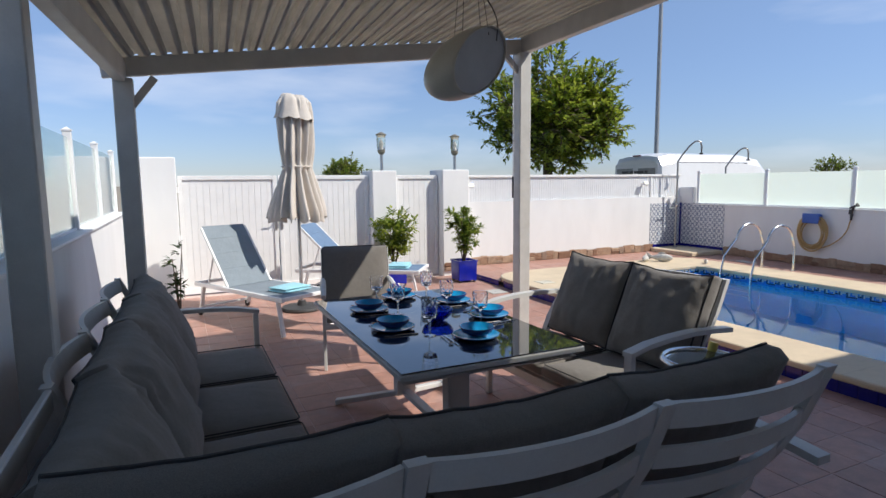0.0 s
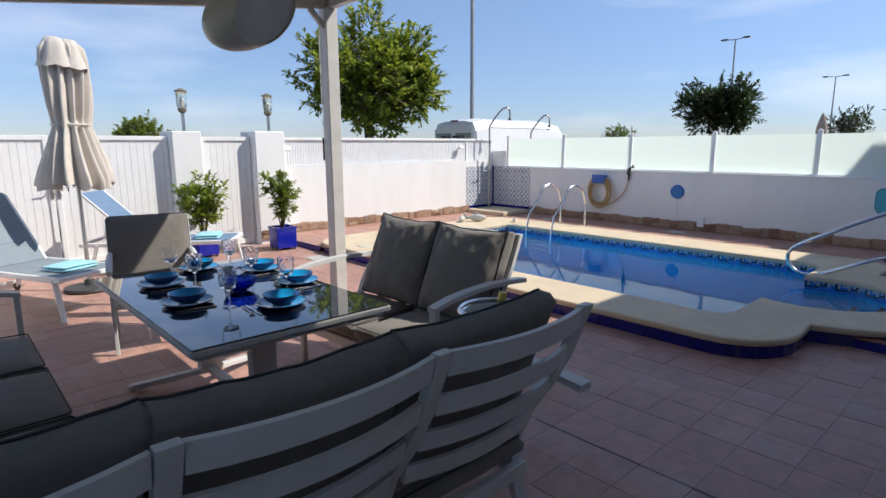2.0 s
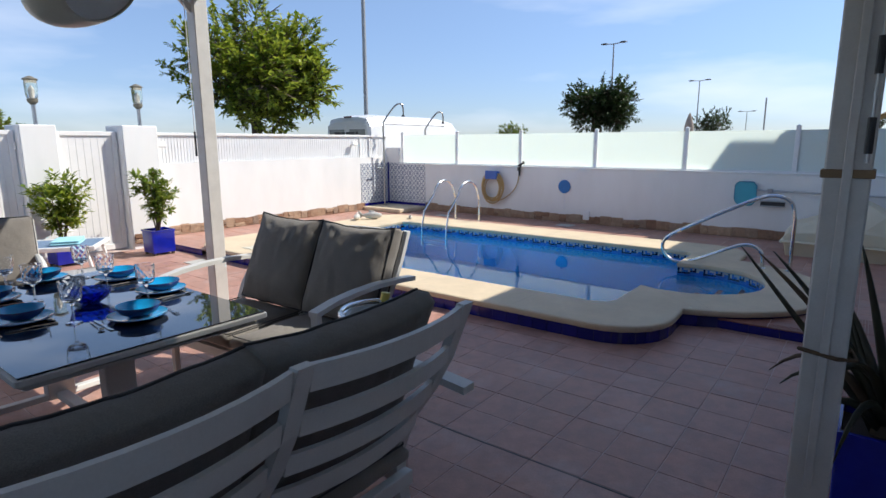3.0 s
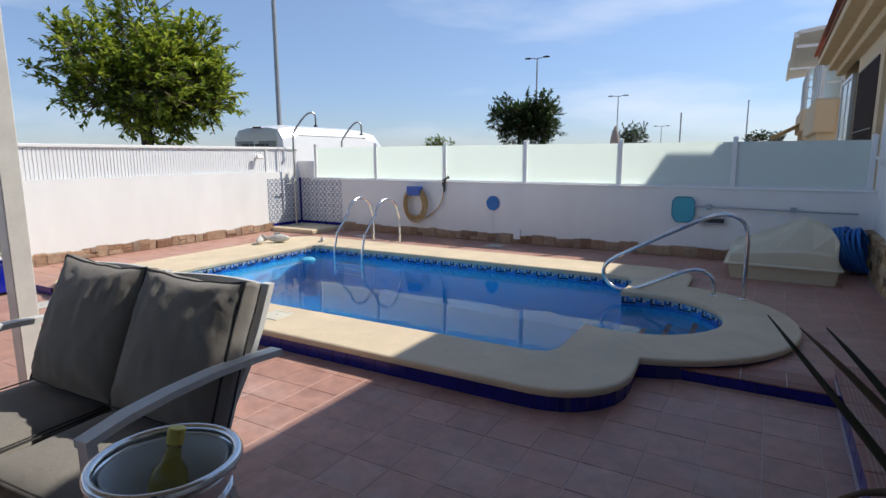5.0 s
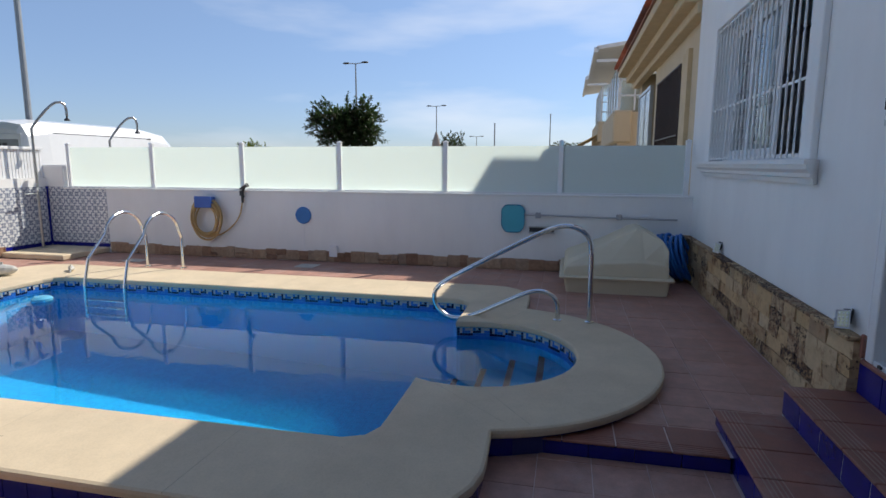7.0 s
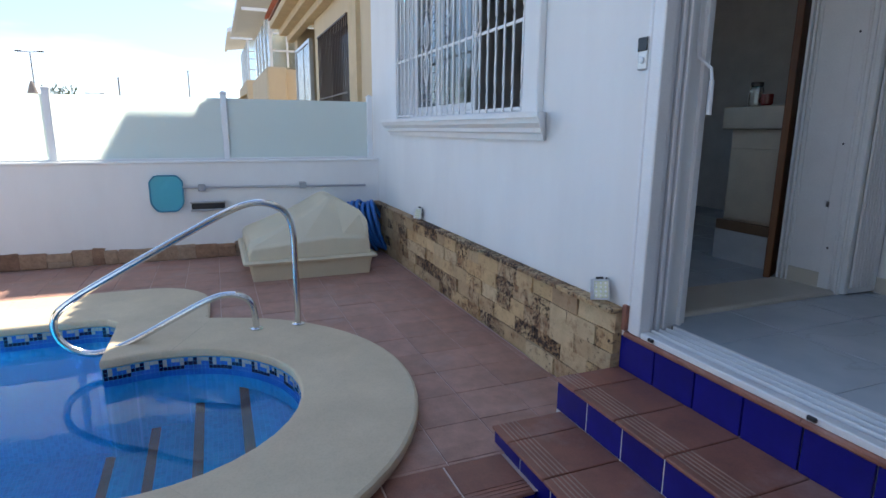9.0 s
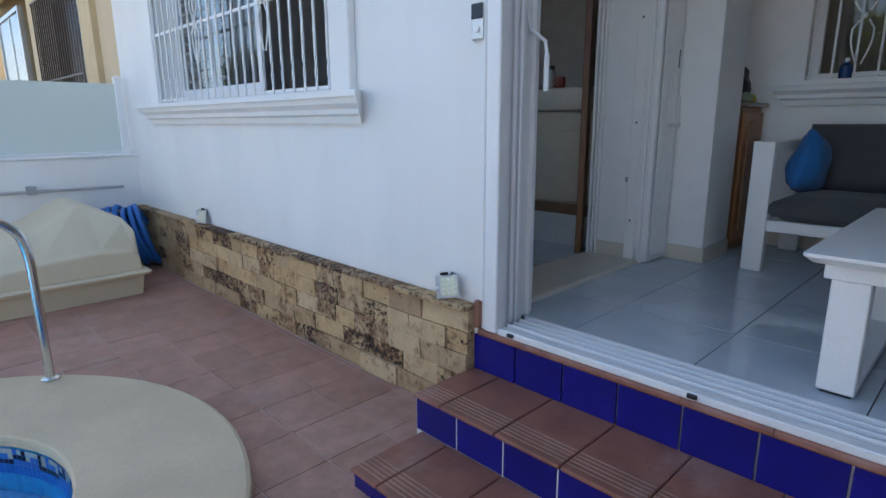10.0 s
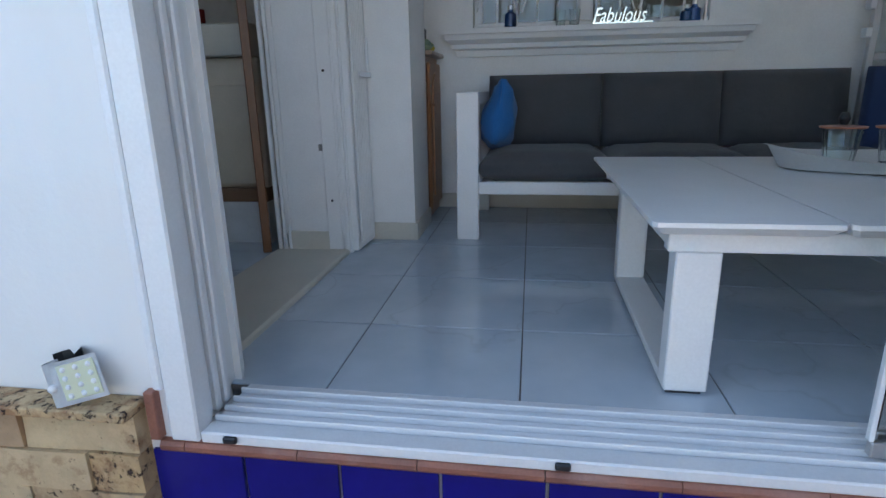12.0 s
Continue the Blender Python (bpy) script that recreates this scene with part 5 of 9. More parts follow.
structure(link("doorway_threshold", boxes((-0.02, 0.34, KD0, KD1, PORCH - 0.02, PORCH + 0.022), bevel=0.008), BASEB), "polished beige stone threshold")

# kitchen beyond the doorway
structure(link("kitchen_wall", boxes((0.28, WX0, -0.3, -0.25, 0.3, 2.9), (WX1, 3.6, -0.3, -0.25, 0.3, 2.9), (WX0, WX1, -0.3, -0.25, 0.3, WZ0), (WX0, WX1, -0.3, -0.25, WZ1, 2.9), (3.6, 3.75, -3.8, -0.25, 0.3, 2.9), (0.28, 3.6, -3.95, -3.8, 0.3, 2.9), (0.28, 0.4, -3.8, -2.87, 0.3, 2.9)), plain("kitchen_paint", (0.55, 0.53, 0.50), 0.7)), "painted kitchen walls")
structure(link("kitchen_floor", boxes((0.28, 3.6, -3.8, -2.62, 0.3, PORCH - 0.002)), MARBLE), "pale tiled kitchen floor")
KIT = plain("cream_worn_laminate", (0.60, 0.52, 0.40), 0.5, vary=0.1)
kb = thing("kitchen_bar", "cream laminate kitchen bar with a stone worktop", "kitchen bar", at=(0.95, -1.65, PORCH))
part("body", boxes((-0.5, 0.0, -0.55, 0.0, 0.285, 0.92), bevel=0.006), KIT, kb)
part("panel", boxes((-0.48, -0.02, 0.0, 0.012, 0.30, 0.79), bevel=0.004), KIT, kb)
part("kick_board", boxes((-0.5, 0.03, -0.55, 0.03, 0.0, 0.215)), plain("bar_foot", (0.62, 0.63, 0.63), 0.4), kb)
part("foot_ledge", boxes((-0.5, 0.03, -0.55, 0.03, 0.215, 0.285), bevel=0.004), plain("brown_ledge", (0.20, 0.12, 0.07), 0.5), kb)
part("top", boxes((-0.5, 0.05, -0.58, 0.05, 0.92, 1.07), bevel=0.008), plain("beige_stone_top", (0.50, 0.45, 0.36), 0.3), kb)
mug = thing("mug", "dark red mug on the kitchen bar", "mug", at=(0.78, -1.74, PORCH + 1.071))
part("cup", spin(bmesh.new(), [(0.03, 0.0), (0.038, 0.02), (0.038, 0.08), (0.034, 0.08), (0.034, 0.01), (0.0, 0.01)], sides=18), plain("dark_red_glaze", (0.20, 0.02, 0.02), 0.25), mug)
part("handle", sweep(bmesh.new(), [(0.036, 0, 0.02), (0.058, 0, 0.03), (0.06, 0, 0.05), (0.036, 0, 0.065)], 0.005, 6), bpy.data.materials["dark_red_glaze"], mug)
jar = thing("jar", "clear glass storage jar with a dark lid on the bar", "jar", at=(0.90, -1.78, PORCH + 1.071))
part("body", spin(bmesh.new(), [(0.0, 0.002), (0.04, 0.002), (0.045, 0.02), (0.045, 0.12), (0.035, 0.14)], sides=18), CLEAR, jar)
part("lid", spin(bmesh.new(), [(0.04, 0.14), (0.04, 0.165), (0.0, 0.165)], sides=18), DARK_PLASTIC, jar)

# inner door leaf edge, door frame, folded grille gate
WOOD = Nodes("varnished_brown_wood")
wg = WOOD.noise(3.0, 6.0, 0.6, (6.0, 6.0, 0.35))
WOOD.set(Base_Color=WOOD.ramp(wg, (0.3, (0.12, 0.045, 0.018)), (0.7, (0.22, 0.09, 0.035))), Roughness=0.35)
WOOD = WOOD.m
leaf = thing("kitchen_door", "brown varnished wooden door standing open inside", "door", at=(0.40, -1.42, PORCH + 0.005), rz=-63)
part("leaf", boxes((0.0, 0.80, -0.04, 0.0, 0.0, 2.0), bevel=0.004), WOOD, leaf)
part("handle", sweep(bmesh.new(), [(0.72, 0.0, 1.0), (0.72, 0.05, 1.0), (0.62, 0.05, 1.0)], 0.009, 8), ALUMINIUM, leaf)
dfr = structure(thing("kitchen_door_frame", "white moulded door frame", "door frame"))
part("jamb", boxes((-0.022, 0.0, KD0 - 0.03, KD0 + 0.02, PORCH, 2.5), (-0.034, -0.022, KD0 - 0.018, KD0 + 0.008, PORCH, 2.5), bevel=0.004), WHITE_SMOOTH, dfr)
part("liner", boxes((0.0, 0.30, KD0, KD0 + 0.02, PORCH + 0.10, 2.45)), WHITE_SMOOTH, dfr)
part("foot_tile", boxes((0.02, 0.28, KD0 + 0.02, KD0 + 0.028, PORCH + 0.022, PORCH + 0.11)), BASEB, dfr)
for k, x in enumerate((0.27, 0.295, 0.32)):
    part("moulding", boxes((x - 0.008, x + 0.008, KD0 + 0.02, KD0 + 0.030 + 0.007 * k, PORCH, 2.5), bevel=0.003), WHITE_SMOOTH, dfr)
gg = thing("folding_grille_gate", "white folded security gate with slim upright bars", "security gate", at=(-0.048, -1.475, PORCH + 0.012), rz=-92)
for k, y in enumerate((0.0, 0.034)):
    part("leaf_frame", boxes((0.0, 0.03, y - 0.015, y + 0.015, 0, 2.05), (0.235, 0.26, y - 0.015, y + 0.015, 0, 2.05), (0.03, 0.235, y - 0.015, y + 0.015, 0, 0.035), (0.03, 0.235, y - 0.015, y + 0.015, 2.015, 2.05), bevel=0.004), WHITE_SMOOTH, gg)
for k in range(8):
    part("bar", boxes((0.044 + 0.0235 * k, 0.056 + 0.0235 * k, -0.024, -0.010, 0.035, 2.015), bevel=0.002), WHITE_SMOOTH, gg)
part("backing", boxes((0.03, 0.235, 0.010, 0.014, 0.035, 2.015)), WHITE_SMOOTH, gg)
for z in (0.20, 1.25, 1.85):
    part("hinge", sweep(bmesh.new(), [(-0.006, -0.012, z), (-0.006, -0.012, z + 0.11)], 0.009, 8), WHITE_SMOOTH, gg)
part("latch", boxes((0.10, 0.27, -0.034, -0.024, 0.80, 0.825), bevel=0.003), WHITE_PLASTIC, gg)
part("slide_bolt", boxes((0.240, 0.252, -0.030, -0.015, 0.80, 0.98), bevel=0.003), WHITE_PLASTIC, gg)
part("handle_slot", boxes((0.20, 0.208, -0.0265, -0.0235, 1.14, 1.24)), DARK_PLASTIC, gg)
# fixed frame strip beside the gate, with its screws and strike plate
strip = structure(thing("gate_frame_strip", "white metal strip screwed to the door reveal", "frame"))
part("strip", boxes((0.008, 0.075, KD0 + 0.021, KD0 + 0.030, PORCH + 0.024, 2.45), bevel=0.003), WHITE_SMOOTH, strip)
for z in (0.26, 0.84, 1.42):
    bm = spin(bmesh.new(), [(0.0065, 0.0), (0.005, 0.003), (0.0, 0.004)], sides=10)
    bmesh.ops.transform(bm, matrix=Matrix.Translation((0.045, KD0 + 0.030, PORCH + z)) @ Matrix.Rotation(radians(-90), 4, "X"), verts=bm.verts)
    part("screw", bm, DARK_PLASTIC, strip)
part("strike_plate", boxes((0.070, 0.094, KD0 + 0.021, KD0 + 0.028, PORCH + 0.49, PORCH + 0.52), bevel=0.002), ALUMINIUM, strip)

crank = thing("awning_crank", "white cranked awning handle hanging inside the doorway", "awning crank", at=(-0.12, -0.22, 1.50))
part("rod", sweep(bmesh.new(), [(0.04, 0.0, 0.9), (0.04, 0.0, 0.28), (0.02, 0.0, 0.20), (-0.05, 0.0, 0.15), (-0.06, 0.0, 0.10), (-0.06, 0.0, 0.0)], 0.007, 8), WHITE_PLASTIC, crank)
part("grip", sweep(bmesh.new(), [(-0.06, 0.0, 0.10), (-0.06, 0.0, -0.04)], 0.011, 10), WHITE_PLASTIC, crank)

# brown cabinet
OAK = Nodes("orange_oak_veneer")
og = OAK.noise(4.0, 6.0, 0.6, (9.0, 9.0, 0.5))
OAK.set(Base_Color=OAK.ramp(og, (0.3, (0.22, 0.085, 0.03)), (0.7, (0.36, 0.16, 0.065))), Roughness=0.4)
OAK = OAK.m
cab = thing("cabinet", "tall orange-brown oak cabinet with a cluttered top", "cabinet", at=(-0.05, -2.20, PORCH))
part("body", boxes((-0.225, 0.0, -0.40, 0.0, 0.0, 0.935), bevel=0.006), OAK, cab)
part("door", boxes((-0.247, -0.227, -0.385, -0.015, 0.06, 0.90), bevel=0.006), OAK, cab)
arch = [(-0.12, -0.60), (0.12, -0.60)] + [(0.12 * math.cos(radians(a)), 0.02 + 0.09 * math.sin(radians(a))) for a in range(0, 181, 20)]
part("arched_panel", prism(bmesh.new(), arch, 0.0, 0.010), OAK, cab).matrix_world = pose(-0.308, -2.20 - 0.20, PORCH + 0.74) @ Matrix(((0, 0, 1, 0), (1, 0, 0, 0), (0, 1, 0, 0), (0, 0, 0, 1)))
part("knob", spin(bmesh.new(), [(0.0, 0.0), (0.012, 0.0), (0.014, 0.012), (0.0, 0.018)], (-0.256, -0.05, 0.66), 10), WOOD, cab)
part("top", boxes((-0.27, 0.01, -0.41, 0.02, 0.935, 0.960), bevel=0.006), plain("mottled_stone_top", (0.28, 0.20, 0.15), 0.3, vary=0.4, scale=30.0), cab)


def crumple(name, label, cat, at, size, color, seed):
    t = thing(name, label, cat, at=at)
    bm = bmesh.new()
    bmesh.ops.create_icosphere(bm, subdivisions=3, radius=1.0)
    for v in bm.verts:
        d = 1 + 0.35 * noise.noise(v.co * 1.8 + Vector((seed, 0, 0)))
        v.co = Vector((v.co.x * size[0] * d, v.co.y * size[1] * d, max(0.0, (v.co.z * 0.5 + 0.5)) * size[2] * d))
    part("folds", bm, fabric(name + "_cloth", color), t, smooth=True)
    return t


crumple("cloth_bundle", "crumpled dark cloth bundle on the cabinet", "cloth", (-0.17, -2.42, PORCH + 0.960), (0.07, 0.09, 0.22), (0.03, 0.03, 0.035), 2)
crumple("folded_rag", "crumpled green and white rag on the cabinet", "cloth", (-0.25, -2.30, PORCH + 0.960), (0.05, 0.06, 0.06), (0.25, 0.33, 0.22), 5)
crumple("yellow_rag", "small yellow rag on the cabinet edge", "cloth", (-0.27, -2.38, PORCH + 0.960), (0.03, 0.04, 0.05), (0.55, 0.42, 0.05), 9)

# back window, its sill, grille, things on the sill
bs = structure(thing("window_sill", "white moulded sill under the porch window", "window sill"))
bm = bmesh.new()
extrude_profile(bm, [(p[0], p[1] - WZ0 + BZ) for p in prof], -2.10, -0.32, 0.9)
bmesh.ops.recalc_face_normals(bm, faces=bm.faces)
ob = part("moulding", bm, WHITE_SMOOTH, bs)
ob.location = (0, PY, 0)
bw = structure(thing("window_2", "porch window with dark panes and grey frame", "window"))
part("window_frame", boxes((BW0, BW1, PY - 0.16, PY - 0.12, BZ, BZ + 0.05), (BW0, BW0 + 0.05, PY - 0.16, PY - 0.12, BZ + 0.05, 2.6), (BW1 - 0.05, BW1, PY - 0.16, PY - 0.12, BZ + 0.05, 2.6), ((BW0 + BW1) / 2 - 0.04, (BW0 + BW1) / 2 + 0.04, PY - 0.16, PY - 0.12, BZ + 0.05, 2.6), bevel=0.003), WHITE_PLASTIC, bw)
part("pane", boxes((BW0 + 0.05, BW1 - 0.05, PY - 0.145, PY - 0.14, BZ + 0.05, 2.6)), DARK_GLASS, bw)
# back wall and floor only; the room's dimness is put into their dark colour
structure(link("room_beyond", boxes((-3.5, 0.27, -4.6, -4.5, 0.3, 2.9), (-3.5, 0.27, -4.5, PY - 0.26, 0.2, 0.5)), plain("room_painted_dimness", (0.18, 0.16, 0.14), 0.8)), "wall and floor behind the porch window, dimness painted in dark")
g2 = grille(BW0 + 0.03, BW1 - 0.03, BZ + 0.01, 2.55, PY + 0.02, 0.115, "white iron grille with scrolls before the porch window", ((-0.78, 1.95), (-1.45, 1.95)), (2.1,))

SILVER = plain("chrome_letters", (0.75, 0.72, 0.66), 0.15, 1.0, vary=0.03)
txt = bpy.data.curves.new("sign_word", "FONT")
txt.body = "Fabulous"
txt.size = 0.115
txt.shear = 0.35
txt.extrude = 0.004
txt.bevel_depth = 0.0012
txt.resolution_u = 3
tmp = bpy.data.objects.new("sign_tmp", txt)
scene.collection.objects.link(tmp)
dg = bpy.context.evaluated_depsgraph_get()
me = bpy.data.meshes.new_from_object(tmp.evaluated_get(dg))
bpy.data.objects.remove(tmp)
me.materials.clear()
me.materials.append(SILVER)
sign = thing("word_sign", "silver script sign reading Fabulous on the window sill", "sign", at=(-1.20, PY + 0.105, BZ + 0.001))
ob = new("letters", me)
ob.parent = sign
ob.matrix_world = pose(-1.20, PY + 0.07, BZ + 0.012, 90, 0, 180) @ Matrix.Diagonal((0.72, 1, 1, 1))
part("stand", boxes((-0.33, 0.0, -0.008, 0.008, 0.0, 0.008)), SILVER, sign)
for x, h, col in ((-0.73, 0.10, (0.01, 0.05, 0.16)), (-1.72, 0.07, (0.01, 0.06, 0.18)), (-1.76, 0.09, (0.02, 0.08, 0.25))):
    bt = thing("bottle", "small dark blue glass bottle on the window sill", "bottle", at=(x, PY + 0.06, BZ + 0.001))
    part("body", spin(bmesh.new(), [(0.0, 0.0), (0.032, 0.0), (0.036, 0.01), (0.034, h * 0.75), (0.014, h * 0.9), (0.014, h)], sides=18), blue_glaze("bottle_blue_" + "abc"[int(x < -1) + int(x < -1.74)], col, 0.1), bt)
    part("cap", spin(bmesh.new(), [(0.016, h), (0.016, h + 0.02), (0.0, h + 0.02)], sides=14), ALUMINIUM, bt)
for x in (-1.02, -1.10):
    gl = thing("tumbler", "clear empty tumbler on the window sill", "tumbler", at=(x, PY + 0.06, BZ + 0.001))
    part("glass", spin(bmesh.new(), [(0.0, 0.0), (0.026, 0.0), (0.034, 0.09), (0.032, 0.09), (0.024, 0.006), (0.0, 0.006)], sides=18), CLEAR, gl)

# porch sofa
CHARCOAL = fabric("charcoal_cushion", (0.075, 0.076, 0.082))


def cushion(bm, x0, x1, y0, y1, z0, z1, puff=0.02, seed=0.0, m=None, n=8, wrinkle=0.006):
    """A stuffed cushion: rounded, puffed and a little creased."""
    c = Vector(((x0 + x1) / 2, (y0 + y1) / 2, (z0 + z1) / 2))
    s = Vector(((x1 - x0) / 2, (y1 - y0) / 2, (z1 - z0) / 2))
    tmpb = bmesh.new()
    bmesh.ops.create_cube(tmpb, size=2.0)
    bmesh.ops.subdivide_edges(tmpb, edges=tmpb.edges[:], cuts=n, use_grid_fill=True)
    thin = min(range(3), key=lambda k: s[k])
    for v in tmpb.verts:
        p = v.co.copy()
        others = [k for k in range(3) if k != thin]
        fall = 1.0
        for k in others:
            fall *= max(0.0, 1 - abs(p[k]) ** 6)
        q = p.copy()
        r = max(abs(p[others[0]]), abs(p[others[1]]))
        q[thin] = p[thin] * (0.62 + 0.38 * fall ** 0.5) + (puff / s[thin]) * p[thin] * (1 - abs(p[others[0]]) ** 2) * (1 - abs(p[others[1]]) ** 2)
        for k in others:
            if abs(p[k]) > 0.98 and abs(p[thin]) > 0.5:
                q[k] = p[k] * (1 - 0.018 / s[k] * (abs(p[thin]) - 0.5) * 2)
        w = Vector((q.x * s.x, q.y * s.y, q.z * s.z))
        nn = noise.noise(w * 4.0 + Vector((seed, seed * 2, 0))) * wrinkle + noise.noise(Vector((w.x * 9, w.y * 9, w.z * 3)) + Vector((seed, 0, 3))) * wrinkle * 0.7
        w[thin] += nn * (1 if p[thin] > 0 else -1)
        v.co = c + w
        if m is not None:
            v.co = m @ v.co
    me_ = bpy.data.meshes.new("tmp")
    tmpb.to_mesh(me_)
    tmpb.free()
    bm.from_mesh(me_)
    bpy.data.meshes.remove(me_)
    return bm


def pillow(x0, x1, y, h, m, seed, edge=0.045, belly=0.085, n=24, pipes=(1, -1)):
    """A soft boxed back cushion that stands on z = 0 and leans by m: its body and its two lines of piping."""
    hw, cx = (x1 - x0) / 2, (x0 + x1) / 2

    def shape(u, v, side):
        pinch = 1 - 0.035 * (1 - v * v) if abs(u) > 0.5 else 1 - 0.07 * u * u * (1 - v * v)
        sag = 0.040 * (1 - u * u) * max(0.0, v)
        full = (max(0.0, 1 - abs(u) ** 2.4) * max(0.0, 1 - abs(v) ** 2.4)) ** 0.55
        low = 1 + 0.35 * max(0.0, -v)
        out = edge + belly * (1.0 if side > 0 else 0.2) * full * low
        crease = 0.0
        for a, b in ((-1, 1), (1, 1), (-1, -1), (1, -1)):
            dx, dy = u - a, v - b
            r = math.hypot(dx, dy)
            ang = math.atan2(dy, dx)
            crease += 0.032 * noise.noise(Vector((ang * 5.5 + seed * 3.1, r * 1.1, a + 2 * b + side * 5))) * max(0.0, 1 - r / 1.25) * min(1.0, r * 4)
        crease += 0.016 * noise.noise(Vector((u * 7.0 + seed, v * 2.6, side * 7.0)))
        crease *= min(1.0, (1 - max(abs(u), abs(v))) * 5 + 0.15)
        wob = 0.007 * noise.noise(Vector((u * 3 + seed, v * 3, 4.0)))
        return m @ Vector((cx + u * hw * pinch + wob * v, y + side * (out + crease), h * (v * 0.5 + 0.5) - sag * h + wob))

    bm = bmesh.new()
    ts = [math.sin(math.pi / 2 * (2 * k / n - 1)) * 0.35 + (2 * k / n - 1) * 0.65 for k in range(n + 1)]
    grids = {sd: [[bm.verts.new(shape(u, v, sd)) for v in ts] for u in ts] for sd in (1, -1)}
    for sd, g in grids.items():
        for a in range(n):
            for b in range(n):
                q = (g[a][b], g[a][b + 1], g[a + 1][b + 1], g[a + 1][b])
                bm.faces.new(q if sd > 0 else q[::-1])
    ring = [(a, 0) for a in range(n)] + [(n, b) for b in range(n)] + [(a, n) for a in range(n, 0, -1)] + [(0, b) for b in range(n, 0, -1)]
    mids = []
    for k, (a, b) in enumerate(ring):
        p, q = grids[1][a][b].co, grids[-1][a][b].co
        c = m @ Vector((cx, y, h / 2))
        o = ((p + q) / 2 - c)
        puff = 0.010 + 0.009 * noise.noise(Vector((k * 0.45, seed, 0)))
        mids.append(bm.verts.new((p + q) / 2 + o.normalized() * puff))
    for k in range(len(ring)):
        j = (k + 1) % len(ring)
        (a, b), (c_, d) = ring[k], ring[j]
        bm.faces.new((grids[1][a][b], mids[k], mids[j], grids[1][c_][d]))
        bm.faces.new((mids[k], grids[-1][a][b], grids[-1][c_][d], mids[j]))
    bmesh.ops.recalc_face_normals(bm, faces=bm.faces[:])
    pipe = bmesh.new()
    for sd in pipes:
        sweep(pipe, [tuple(grids[sd][a][b].co) for a, b in ring], 0.0058, 6, closed=True)
    return bm, pipe


def piping(bm, x0, x1, y0, y1, z, r=0.004, m=None):
    pts = [(x0 + 0.02, y0, z), (x1 - 0.02, y0, z), (x1, y0 + 0.02, z), (x1, y1 - 0.02, z), (x1 - 0.02, y1, z), (x0 + 0.02, y1, z), (x0, y1 - 0.02, z), (x0, y0 + 0.02, z)]
    if m is not None:
        pts = [tuple(m @ Vector(p)) for p in pts]
    return sweep(bm, pts, r, 6, closed=True)


PAINT_W = plain("white_powder_coat", (0.80, 0.80, 0.79), 0.4, vary=0.04)
ps = thing("porch_sofa", "white-framed outdoor sofa with charcoal cushions", "sofa", at=(-0.50, -1.77, PORCH))
part("arm_post", boxes((-0.11, 0.0, -0.06, 0.0, 0.0, 0.735), (-0.11, 0.0, -0.80, -0.74, 0.0, 0.675), (-0.11, 0.0, -0.80, -0.06, 0.675, 0.735), bevel=0.004), PAINT_W, ps)
part("seat_rail", boxes((-2.2, -0.11, -0.05, -0.01, 0.235, 0.30), (-2.2, -0.11, -0.80, -0.76, 0.235, 0.30), (-2.2, -0.11, -0.76, -0.05, 0.25, 0.28), bevel=0.004), PAINT_W, ps)
part("leg", boxes((-2.28, -2.20, -0.06, 0.0, 0.0, 0.30), bevel=0.003), PAINT_W, ps)
for k in range(3):
    a = -0.112 - 0.655 * (k + 1)
    part("seat_cushion", cushion(bmesh.new(), a + 0.002, a + 0.653, -0.62, 0.01, 0.295, 0.435, 0.018, k * 3.0), CHARCOAL, ps, smooth=True)
    mm = Matrix.Translation((0, -0.60, 0.42)) @ Matrix.Rotation(radians(8), 4, "X") @ Matrix.Translation((0, 0.60, -0.42))
    part("back_cushion", cushion(bmesh.new(), a + 0.002, a + 0.653, -0.74, -0.58, 0.42, 0.835, 0.016, k * 3.0 + 1, mm), CHARCOAL, ps, smooth=True)
BLUEC = fabric("blue_cushion_cloth", (0.012, 0.13, 0.36))
bc = thing("scatter_cushion", "bright blue scatter cushion slumped on the sofa arm", "cushion", at=(-0.685, -2.16, PORCH + 0.56))
mm = Matrix.Rotation(radians(82), 4, "Y") @ Matrix.Rotation(radians(12), 4, "Z")
part("cover", cushion(bmesh.new(), -0.21, 0.13, -0.17, 0.17, -0.05, 0.05, 0.045, 4.0, mm, wrinkle=0.03), BLUEC, bc, smooth=True)
nc = thing("scatter_cushion", "navy scatter cushion at the far sofa corner", "cushion", at=(-2.68, -2.15, PORCH + 0.62))
part("cover", cushion(bmesh.new(), -0.22, 0.22, -0.06, 0.06, -0.2, 0.2, 0.03, 6.0, Matrix.Rotation(radians(20), 4, "Z")), fabric("navy_cushion_cloth", (0.015, 0.035, 0.10)), nc, smooth=True)

# coffee table, tray, glasses
ct = thing("coffee_table", "white aluminium coffee table with sled legs", "coffee table", at=(-1.135, -0.235, PORCH))
for k, (a, b) in enumerate(((-0.40, 0.0), (-0.815, -0.405), (-1.23, -0.82), (-1.6, -1.235))):
    bm = bmesh.new()
    lo, hi = rect(a + 0.02, b - 0.02, -1.22, -0.03, 0.425, 0.01, 1), rect(a, b, -1.25, 0.0, 0.447, 0.01, 1)
    hull(bm, [lo, hi, rect(a, b, -1.25, 0.0, 0.458, 0.01, 1)])
    part("top_panel", bm, PAINT_W, ct)
